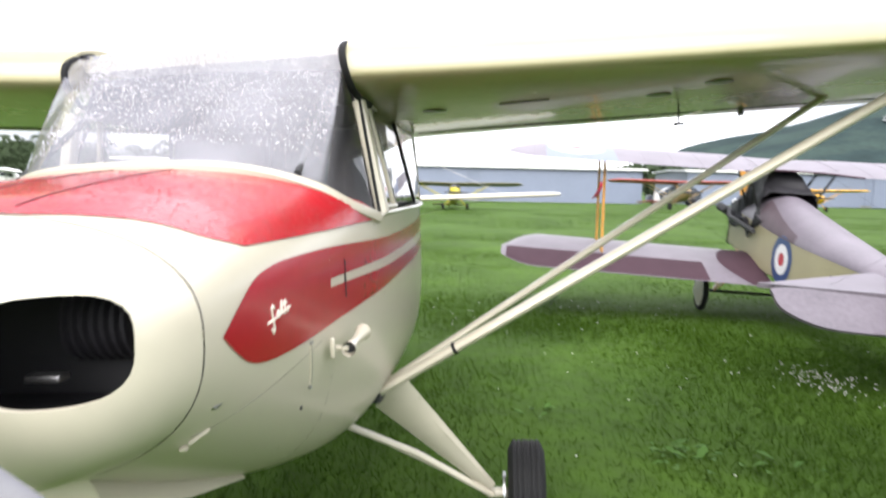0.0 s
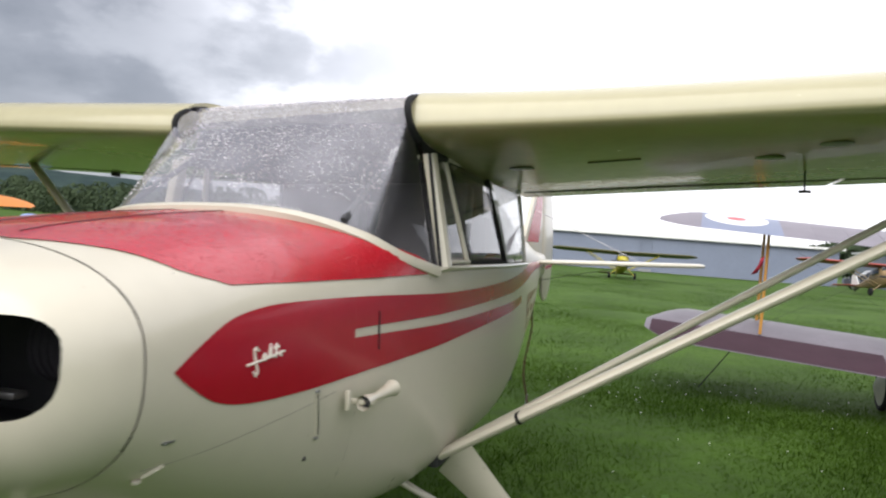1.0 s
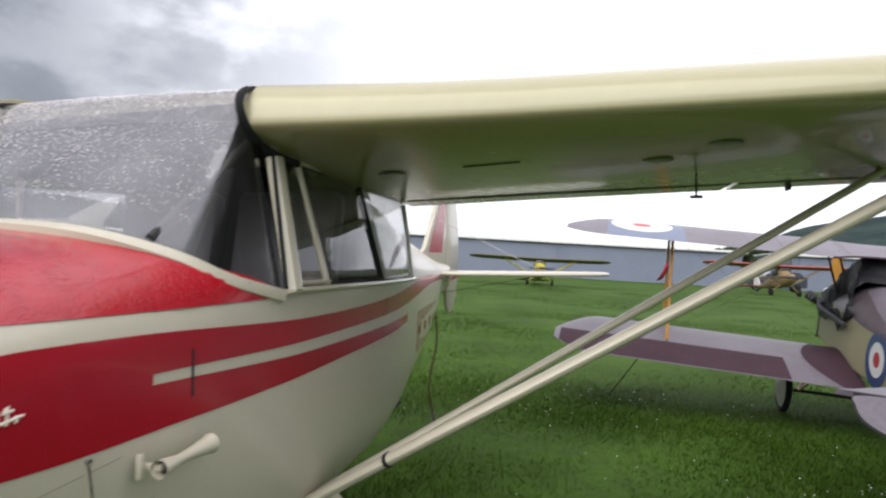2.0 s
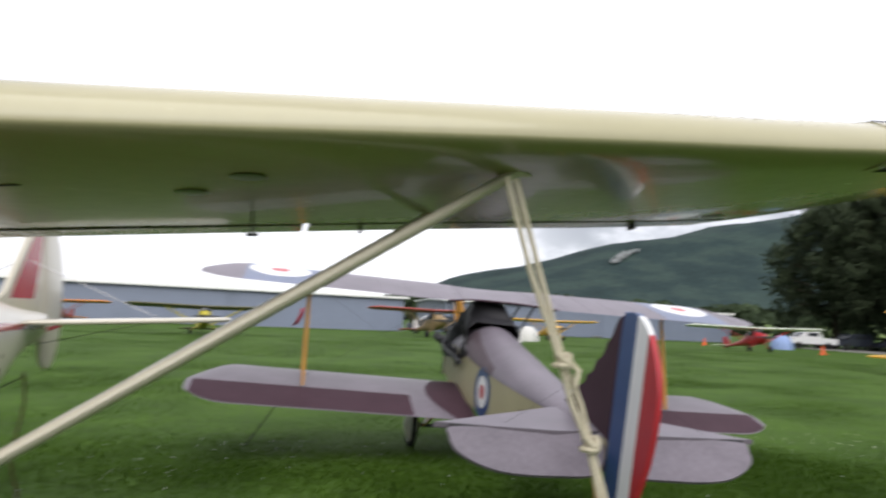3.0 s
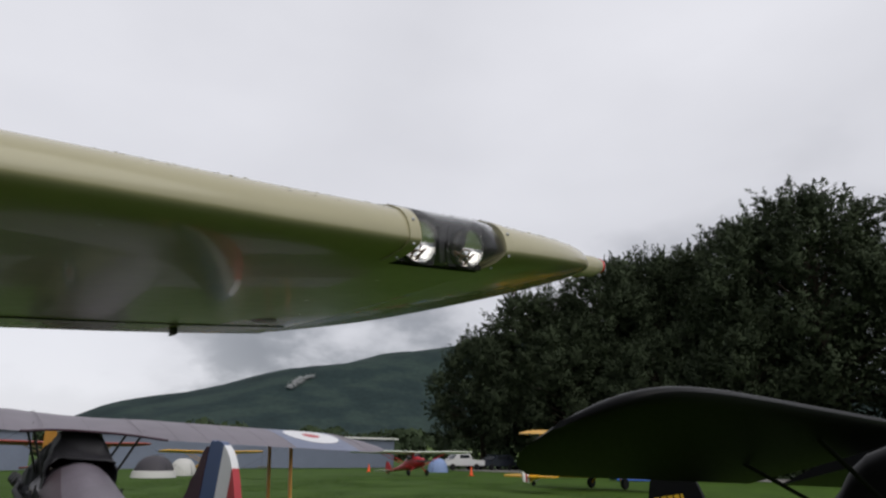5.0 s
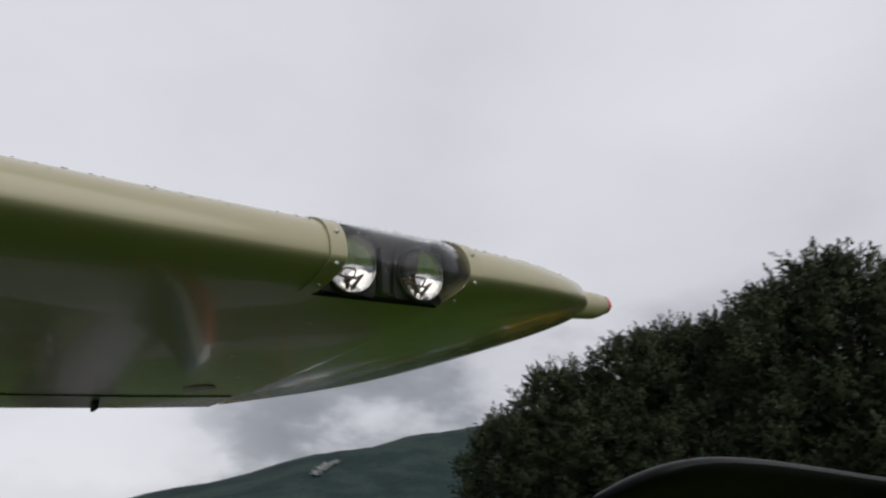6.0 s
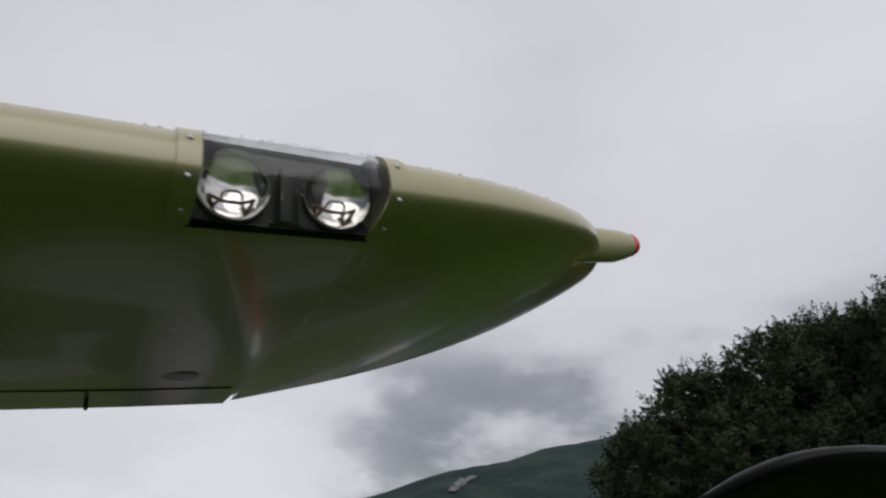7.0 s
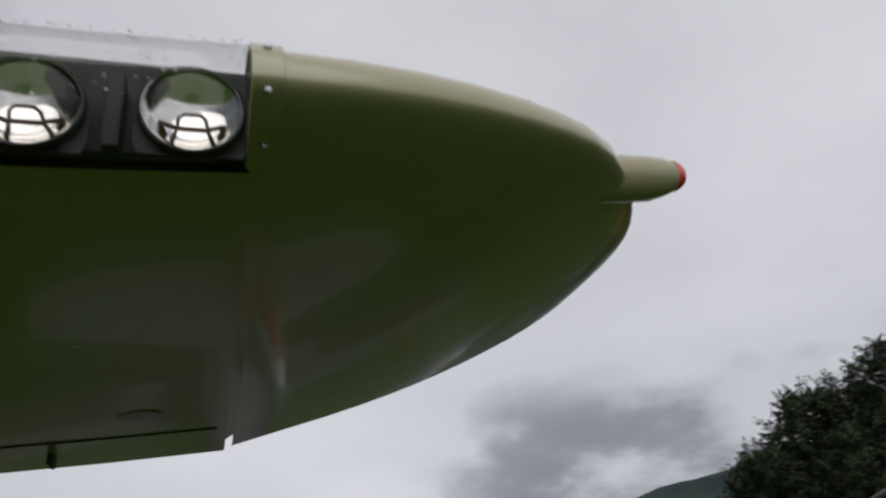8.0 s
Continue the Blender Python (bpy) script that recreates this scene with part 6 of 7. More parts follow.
def build_cover():
    """A black tarpaulin thrown over engine and cockpit, hanging in points on each side."""
    rows = []
    top = ((-0.72, 1.30), (-0.45, 1.40), (-0.22, 1.66), (-0.10, 1.785), (0.06, 1.80), (0.18, 1.765), (0.26, 1.66), (0.36, 1.60), (0.46, 1.585))
    hem = ((-0.72, 1.10), (-0.55, 0.99), (-0.3, 1.01), (-0.02, 1.12), (0.10, 1.01), (0.22, 0.97), (0.32, 1.08), (0.40, 1.24), (0.46, 1.38))
    for i in range(45):
        y = 0.72 - 1.16 * i / 44
        w, b, t, d = smooth_interp(-y, [(-r[0], *r[1:]) for r in B_STA])
        crest, low = smooth_interp(-y, top)[0], smooth_interp(-y, hem)[0] + 0.025 * noise.noise((y * 7, 0, 1))
        w = (w + 0.02) * (1 - 0.30 * max(0.0, crest - 1.45) / 0.3)
        flare = 0.335 + 0.02
        row = []
        for k in range(41):
            u = -1 + 2 * k / 40
            if abs(u) < 0.5:
                a = math.pi / 2 * (1 - abs(u) / 0.5)
                p = Vector((math.copysign(abs(math.cos(a)) ** 0.42 * w, u), y, t + (crest - t) * math.sin(a) ** 0.38))
            else:
                f = (abs(u) - 0.5) / 0.5
                p = Vector((math.copysign(w + (flare - w) * min(1.0, f * 1.5), u), y, t + (low - t) * f))
            fold = 0.030 * noise.noise((u * 6, y * 5, 2)) + 0.020 * noise.noise((u * 13, y * 12, 5)) + 0.012 * abs(noise.noise((u * 3, y * 9, 8)))
            p += Vector((math.copysign(fold + 0.014, u), 0.02 * noise.noise((u * 5, y * 4, 9)), fold))
            p.y -= (i / 44) ** 3 * (0.10 * math.sin(u * 7.5 + 0.6) + 0.05 * math.sin(u * 17))
            row.append(p)
        rows.append(row)
    m = BIPLANE
    bm = loft(rows, closed=False)
    ob = mesh_ob("engine_cover", bm, TARP)
    ob.matrix_world = m
    sol = ob.modifiers.new("sheet", "SOLIDIFY")
    sol.thickness = 0.006
    tagged(ob, "wrinkled black tarpaulin draped over the cockpit", "tarpaulin")
    # red streamer on the strut
    bm = loft([[(-2.27 + 0.012 * math.sin(k * 1.3) - 0.014 * k, -0.75 + 0.01 * k, 1.62 - 0.065 * k), (-2.27 + 0.012 * math.sin(k * 1.3) - 0.014 * k - 0.035 - 0.008 * k, -0.78 + 0.015 * k, 1.60 - 0.065 * k)] for k in range(4)], closed=False)
    fl = mesh_ob("streamer", bm, FLAG_RED)
    fl.matrix_world = m
    fl.modifiers.new("sheet", "SOLIDIFY").thickness = 0.004
    tagged(fl, "red fabric warning streamer tied to a strut", "streamer")


build_cover()

# ---- the black taildragger in the next place of the row ----
def build_black_plane():
    m = pose(11.70, 0.45, 0.02, -14, 2.0, 0)
    bp = thing("black_aircraft", m, "glossy black high-wing taildragger with yellow tail marking", "airplane")
    # local: nose towards -y, wing at shoulder height
    le, chord, z0 = 0.55, 2.05, 2.075
    sec = foil(20, 0.10, 1.4, 0.6)
    for s in (1, -1):
        rings = []
        front = ((3.9, 0.0), (4.5, 0.05), (4.8, 0.15), (4.95, 0.32), (5.02, 0.55), (5.06, 0.85))
        rear = ((3.7, 0.0), (4.3, 0.02), (4.5, 0.14), (4.7, 0.30), (4.9, 0.56), (5.0, 0.80), (5.06, 1.10))
        for x in [0.4, 1.2, 2.0, 2.8, 3.5, 4.0, 4.3, 4.5, 4.65, 4.78, 4.88, 4.95, 5.0, 5.035, 5.055]:
            a, b = le + (smooth_interp(x, front)[0] if x > 3.9 else 0), le + chord - (smooth_interp(x, rear)[0] if x > 3.7 else 0)
            c = max(b - a, 0.05)
            rings.append([(s * x, a + u * c, z0 - 0.07 * (a + u * c - le) + z * max(c, 0.5) * 1.0) for u, z in sec])
        part("wing", loft(rings), BLACK_PAINT, bp, "glossy black wing with a rounded tip")
        part("wing_strut", tube([(s * 0.34, 0.9, 0.95), (s * 1.9, 1.0, z0 - 0.03)], 0.03, 10, 0.5), BLACK_PAINT, bp)
        part("wing_strut", tube([(s * 0.34, 1.2, 0.95), (s * 1.9, 1.9, z0 - 0.04)], 0.028, 10, 0.5), BLACK_PAINT, bp)
        part("gear_leg", tube([(s * 0.40, 0.7, 0.75), (s * 0.95, 0.55, 0.28)], 0.03, 8), BLACK_PAINT, bp)
        w = part("wheel", lathe([(0.0, -0.05), (0.1, -0.05), (0.1, 0.05), (0.0, 0.05)], 20, pose(s * 0.98, 0.55, 0.26, 0, 90, 0)), STEEL, bp)
        part("tyre", lathe([(0.1, -0.06), (0.2, -0.08), (0.25, -0.05), (0.255, 0), (0.25, 0.05), (0.2, 0.08), (0.1, 0.06)], 28, pose(s * 0.98, 0.55, 0.26, 0, 90, 0)), BLACK_RUBBER, w)
    sta = ((-0.9, 0.22, 0.95, 1.35), (-0.6, 0.38, 0.75, 1.5), (0.3, 0.36, 0.68, 1.62), (0.6, 0.36, 0.66, 1.95), (1.3, 0.36, 0.66, 1.96), (1.8, 0.34, 0.68, 1.55), (2.4, 0.30, 0.74, 1.42), (3.0, 0.25, 0.95, 1.40), (3.8, 0.14, 1.22, 1.54), (4.40, 0.04, 1.42, 1.58))
    rings = []
    for y in np.linspace(-0.9, 4.40, 26):
        w, b, t = smooth_interp(y, sta)
        zc, h = (b + t) / 2, (t - b) / 2
        rings.append([(w * math.copysign(abs(math.cos(a)) ** 0.5, math.cos(a)), y, zc + h * math.copysign(abs(math.sin(a)) ** 0.6, math.sin(a))) for a in [2 * math.pi * k / 28 for k in range(28)]])
    part("fuselage", loft(rings), BLACK_PAINT, bp, "black fabric fuselage")
    fin = smooth_outline([(3.05, 1.47), (3.30, 1.55), (3.43, 1.72), (3.50, 2.0), (3.58, 2.26), (3.78, 2.46), (4.02, 2.50), (4.20, 2.42), (4.32, 2.2), (4.42, 1.9), (4.50, 1.58), (4.50, 1.40), (4.3, 1.38), (3.8, 1.42)], 3)
    rings = [[(g, a, b) for a, b in fin] for g in (-0.025, 0.025)]
    fo = part("fin", loft(rings), BLACK_PAINT, bp, "black rounded fin and rudder")
    for sx in (-1, 1):
        rows = [(4.285, 2.03, -0.11, 0.06), (4.275, 1.94, -0.12, 0.06)] + [(4.145 - 0.108 * k, 1.935 - 0.008 * k, -0.084 if k < 3 else -0.04, 0.145) for k in range(4)]
        bars("serial_bar", rows, YELLOW_BAR, fo, lambda a, b, sx=sx: (sx * 0.028, a, b), "yellow painted marking bars")
        st = smooth_outline([(0.05, 3.50), (0.8, 3.70), (1.35, 4.00), (1.50, 4.23), (1.35, 4.44), (0.7, 4.56), (0.06, 4.50)], 3)
        part("tailplane", loft([[(sx * a, b, 1.54 - 0.30 * max(0.0, b - 4.08) + g) for a, b in st] for g in (-0.02, 0.02)]), BLACK_PAINT, bp, "black tailplane with drooped elevator")
    # white code letter on the side
    cu = bpy.data.curves.new("code", "FONT")
    cu.body, cu.size, cu.extrude, cu.align_x = "D", 0.62, 0.002, "CENTER"
    tmp = new("code_letter", cu)
    dg = bpy.context.evaluated_depsgraph_get()
    me = bpy.data.meshes.new_from_object(tmp.evaluated_get(dg))
    bpy.data.objects.remove(tmp)
    me.materials.append(WHITE_PAINT)
    let = new("code_letter", me)
    let.parent = bp
    let.matrix_basis = Matrix.Translation((-0.318, 2.02, 0.86)) @ Matrix.Rotation(radians(-9.5), 4, "Z") @ pose(0, 0, 0, 90, 0, -90)
    tagged(let, "white painted code letter")
    part("tail_wheel", lathe([(0.0, -0.03), (0.07, -0.03), (0.09, 0), (0.07, 0.03), (0.0, 0.03)], 16, pose(0, 4.2, 1.28, 0, 90, 0)), BLACK_RUBBER, bp)


build_black_plane()


# ---- other aircraft across the field ----
def small_plane(name, m, label, body, wing, tail, span=10.4, length=6.6, two=False, group="", low=False, tip=None):
    """A light aircraft: nose towards +y, wheels on the ground at the origin."""
    p = thing(name, m, label, "airplane", group)
    sec = foil(10, 0.11, 1.4, 0.6)
    half, c = span / 2, 1.55
    levels = [(2.0, 0.35)] if not two else [(2.55, 0.55), (1.05, 0.15)]
    if low:
        levels = [(0.85, 0.4)]
    for z, le in levels:
        rings = []
        reach = 0.8 if two and z < 2 else 1.0
        for x in [reach * q for q in (-1.0, -0.985, -0.95, -0.88, -0.6, 0, 0.6, 0.88, 0.95, 0.985, 1.0)]:
            f = max(0.0, (abs(x) / reach - 0.86) / 0.14)
            cc = c * (1 - 0.75 * f**2)
            rings.append([(x * half, le - 0.3 * c * f**2 - u * cc, z + 0.018 * abs(x * half) + t * cc) for u, t in sec])
        part("wing", loft(rings), wing, p)
    sta = ((1.35, 0.12, 0.95, 1.25), (1.2, 0.30, 0.80, 1.40), (0.4, 0.40, 0.66, 1.50), (0.1, 0.42, 0.62, 1.95), (-1.1, 0.40, 0.62, 1.92), (-1.9, 0.30, 0.70, 1.45), (-3.6, 0.12, 0.90, 1.20), (1.35 - length, 0.03, 1.0, 1.10))
    if two or low:
        sta = tuple((a, b, q, min(t, 1.55)) for a, b, q, t in sta)
    rings = []
    for y in np.linspace(1.35, 1.35 - length, 22):
        w, b, t = interp(-y, [(-r[0], *r[1:]) for r in sta])
        zc, h = (b + t) / 2, (t - b) / 2
        rings.append([(w * math.copysign(abs(math.cos(a)) ** 0.6, math.cos(a)), y, zc + h * math.copysign(abs(math.sin(a)) ** 0.7, math.sin(a))) for a in [2 * math.pi * k / 16 for k in range(16)]])
    part("fuselage", loft(rings), body, p)
    te = 1.35 - length
    fin = smooth_outline([(te + 0.9, 1.15), (te + 0.5, 1.75), (te + 0.15, 1.98), (te - 0.2, 1.85), (te - 0.3, 1.3), (te - 0.1, 0.9), (te + 0.3, 0.95)], 3)
    part("fin", loft([[(g, a, b) for a, b in fin] for g in (-0.02, 0.02)]), tail, p)
    if two:
        rud = [(te + 0.02, 0.85), (te + 0.02, 1.96), (te - 0.22, 1.88), (te - 0.40, 1.45), (te - 0.34, 0.95)]
        rudder = part("rudder", loft([[(g, a, b) for a, b in rud] for g in (-0.03, 0.03)]), WHITE_PAINT, p, "white rudder with a red stripe", smooth=False)
        part("rudder_stripe", box(0, te - 0.16, 1.36, 0.066, 0.10, 0.9, 0.005), BRIGHT_RED, rudder, "red painted stripe", smooth=False)
    for s in (1, -1):
        st = smooth_outline([(0.05, te + 0.75), (0.9, te + 0.65), (1.4, te + 0.3), (1.3, te - 0.1), (0.5, te - 0.2), (0.05, te - 0.1)], 3)
        part("tailplane", loft([[(s * a, b, 1.12 + g) for a, b in st] for g in (-0.02, 0.02)]), wing if not two else body, p)
        if not low:
            for ys in ((0.15, 0.0), (-0.5, -0.75)):
                part("wing_strut", tube([(s * 0.40, ys[0], 0.72 if not two else 1.08), (s * half * 0.5, ys[1], levels[0][0])], 0.03, 8), body, p)
        if two:
            for ys in (0.3, -0.5):
                part("interplane_strut", tube([(s * half * 0.7, ys - 0.2, 1.1), (s * half * 0.7, ys + 0.1, 2.58)], 0.035, 8), body, p)
        part("gear_leg", tube([(s * 0.35, 0.25, 0.75), (s * 0.9, 0.15, 0.26)], 0.035, 8), body, p)
        w = part("wheel", lathe([(0.0, -0.05), (0.1, -0.05), (0.1, 0.05), (0.0, 0.05)], 14, pose(s * 0.93, 0.15, 0.26, 0, 90, 0)), WHITE_PAINT, p)
        part("tyre", lathe([(0.1, -0.07), (0.22, -0.09), (0.26, 0), (0.22, 0.09), (0.1, 0.07)], 18, pose(s * 0.93, 0.15, 0.26, 0, 90, 0)), BLACK_RUBBER, w)
        if not two and not low:
            part("side_window", box(s * 0.415, -0.45, 1.62, 0.02, 1.0, 0.34, 0.008), CAR_GLASS, p)
    part("windscreen", box(0, 0.26, 1.70 if not (two or low) else 1.60, 0.62, 0.05, 0.36, 0.01, m=Matrix.Translation((0, 0, 0))), CAR_GLASS, p)
    bm = bmesh.new()
    loft([[(r, 1.42 + 0.03 * math.sin(a), 1.1 + (0.09 - 0.05 * abs(r)) * math.cos(a)) for a in [2 * math.pi * k / 8 for k in range(8)]] for r in (-0.95, -0.5, 0, 0.5, 0.95)], bm=bm)
    part("propeller", bm, DARK, p)
    part("tail_wheel", lathe([(0.0, -0.04), (0.08, -0.04), (0.1, 0), (0.08, 0.04), (0.0, 0.04)], 12, pose(0, te + 0.3, 0.80, 0, 90, 0)), BLACK_RUBBER, p)
    part("tail_spring", tube([(0, te + 0.7, 0.95), (0, te + 0.3, 0.82)], 0.02, 6), STEEL, p)
    return p


G = "parked light aircraft"
small_plane("high_wing_aircraft", pose(-2.2, 39.8, 0.0, 10, 0, 190) @ Matrix.Scale(0.78, 4), "yellow and olive high-wing light aircraft on the grass", LEMON, OLIVE, LEMON, 10.8, 6.4, group=G)
small_plane("high_wing_aircraft", pose(13.4, 49.5, 0.0, 8, 0, 190), "light aircraft with dull red wings and a tan fuselage", TAN, RED_WING, WHITE_PAINT, 10.6, 6.2, group=G)
small_plane("high_wing_aircraft", pose(24.3, 53.5, 0.0, 8, 0, 188) @ Matrix.Scale(0.8, 4), "bright yellow high-wing light aircraft", YELLOW, YELLOW, YELLOW, 11.0, 7.0, group=G)
small_plane("high_wing_aircraft", pose(36.3, 43.7, 0.0, 8, 0, 172) @ Matrix.Scale(0.86, 4), "red light aircraft with greenish white wings", BRIGHT_RED, GREEN_WHITE, BRIGHT_RED, 12.4, 7.2, group=G)
small_plane("high_wing_aircraft", pose(-13.5, 52.0, 0.0, 8, 0, 176) @ Matrix.Scale(0.78, 4), "rust-red high-wing light aircraft before the hangar", RED_WING, ORANGE, RED_WING, 9.4, 6.2, group=G)
small_plane("trainer_biplane", pose(32.35, 22.5, 0.0, 5, 0, -86) @ Matrix.Scale(1.08, 4), "yellow trainer biplane with a white and red striped rudder", YELLOW, YELLOW, YELLOW, 9.6, 6.8, two=True, group=G)
small_plane("high_wing_aircraft", pose(-44.0, 56.0, 0.0, 8, 0, 120), "white and red light aircraft parked far across the grass", WHITE_PAINT, WHITE_PAINT, BRIGHT_RED, 9.2, 6.2, group=G)
small_plane("high_wing_aircraft", pose(-12.6, 5.0, 0.0, 8, 0, 92) @ Matrix.Scale(0.8, 4), "bright orange high-wing aircraft with a white fin", ORANGE, ORANGE, WHITE_PAINT, 10.5, 6.4, group=G)


# ---- tents, cones, vehicles ----
def dome_tent(m, label, material, r, h, skirt=None):
    t = thing("tent", m, label, "tent", "camping tents")
    rings = []
    for i in range(9):
        f = i / 8
        rr = r * math.cos(f * math.pi / 2) ** 0.8 + 0.01
        rings.append([(rr * math.cos(a) * (1 + 0.04 * math.cos(4 * a)), rr * math.sin(a) * (1 + 0.04 * math.cos(4 * a)), h * math.sin(f * math.pi / 2)) for a in [2 * math.pi * k / 24 for k in range(24)]])
    part("canopy", loft(rings), material, t)
    for a in (0.4, 0.4 + math.pi / 2):
        pts = [((r * 1.03) * math.cos(q) * math.cos(a), (r * 1.03) * math.cos(q) * math.sin(a), h * 1.01 * math.sin(q)) for q in [math.pi * k / 16 for k in range(17)]]
        part("tent_pole", tube(pts, 0.015, 6), DARK, t)
    if skirt:
        part("groundsheet", lathe([(r * 1.0, 0.0), (r * 1.14, 0.02), (r * 1.05, h * 0.3), (r * 0.98, h * 0.32)], 24), skirt, t)
    return t


dome_tent(pose(17.4, 46.0, 0), "charcoal dome tent with a pale lower skirt", TENT_GREY, 1.2, 1.35, TENT_WHITE)
dome_tent(pose(20.6, 50.0, 0), "off-white dome tent on the grass", TENT_WHITE, 0.9, 1.15)
dome_tent(pose(45.3, 52.5, 0), "small pale blue dome tent", TENT_BLUE, 1.0, 1.25)
dome_tent(pose(-32.0, 26.0, 0), "pale blue dome tent far across the grass", TENT_BLUE, 0.9, 1.2)


def cone(m):
    c = thing("traffic_cone", m, "orange plastic traffic cone on the grass", "traffic cone", "traffic cones")
    part("cone_body", lathe([(0.15, 0.03), (0.14, 0.05), (0.03, 0.68), (0.02, 0.70), (0.0, 0.70), (0.0, 0.03)], 20), CONE_ORANGE, c)
    part("cone_base", box(0, 0, 0.015, 0.38, 0.38, 0.03, 0.006), CONE_ORANGE, c)
    return c


first_cone = cone(pose(41.0, 42.8, 0))
for x, y in ((51.9, 26.0), (39.9, 56.0)):
    copy_thing(first_cone, pose(x, y, 0))


def car(name, m, label, paint, pickup=False):
    c = thing(name, m, label, "car", "parked vehicles")
    if pickup:
        prof = [(-2.6, 0.45), (2.6, 0.45), (2.6, 0.95), (1.4, 1.08), (0.75, 1.72), (-0.75, 1.74), (-0.95, 1.05), (-2.6, 1.05)]
    else:
        prof = [(-2.3, 0.4), (2.3, 0.4), (2.3, 0.85), (1.2, 1.0), (0.5, 1.62), (-1.7, 1.66), (-2.25, 1.1)]
    rings = [[(x, a, b if b < 1.2 else b - abs(abs(x) - 0.7) * 0.0) for a, b in prof] for x in (-0.88, 0.88)]
    bm = loft(rings)
    bmesh.ops.bevel(bm, geom=bm.edges[:], offset=0.07, segments=2, affect="EDGES")
    part("body", bm, paint, c)
    for s in (1, -1):
        if pickup:
            part("side_window", box(s * 0.89, 0.0, 1.42, 0.02, 1.15, 0.36, 0.006), CAR_GLASS, c)
        else:
            part("side_window", box(s * 0.89, -0.5, 1.33, 0.02, 1.9, 0.36, 0.006), CAR_GLASS, c)
        for y in (1.5, -1.5):
            w = part("wheel", lathe([(0.0, -0.06), (0.2, -0.06), (0.2, 0.06), (0.0, 0.06)], 16, pose(s * 0.84, y, 0.34, 0, 90, 0)), STEEL, c)
            part("tyre", lathe([(0.2, -0.1), (0.3, -0.11), (0.34, 0), (0.3, 0.11), (0.2, 0.1)], 20, pose(s * 0.84, y, 0.34, 0, 90, 0)), BLACK_RUBBER, w)
    part("windscreen", box(0, 0, 0, 1.4, 0.02, 0.7, 0.005, m=pose(0, 1.13 if pickup else 0.9, 1.38, 48 if not pickup else 45)), CAR_GLASS, c)
    return c


car("pickup_truck", pose(54.0, 59.5, 0, 0, 0, 80), "white pickup truck parked at the field edge", CAR_WHITE, True)
car("parked_car", pose(58.6, 59.0, 0, 0, 0, 95), "dark blue estate car parked at the field edge", CAR_DARK)
car("parked_car", pose(62.5, 57.0, 0, 0, 0, 70), "dark estate car parked under the trees", CAR_DARK)
car("parked_car", pose(15.6, 62.0, 0, 0, 0, 85), "dark blue estate car parked between hangars", CAR_DARK)
bm = loft([[(x, y, 0.35 + 0.5 * (1 - (y / 0.9) ** 2) + 0.06 * noise.noise((x, y, 0))) for x in np.linspace(-1.3, 1.3, 12)] for y in np.linspace(-0.9, 0.9, 7)], closed=False)
tarp_ob = mesh_ob("blue_tarpaulin", bm, BLUE_TARP)
tarp_ob.matrix_world = pose(44.2, 29.8, -0.30, 0, 0, -35)
tarp_ob.modifiers.new("sheet", "SOLIDIFY").thickness = 0.02
tagged(tarp_ob, "blue tarpaulin over a low stack on the grass", "tarpaulin")

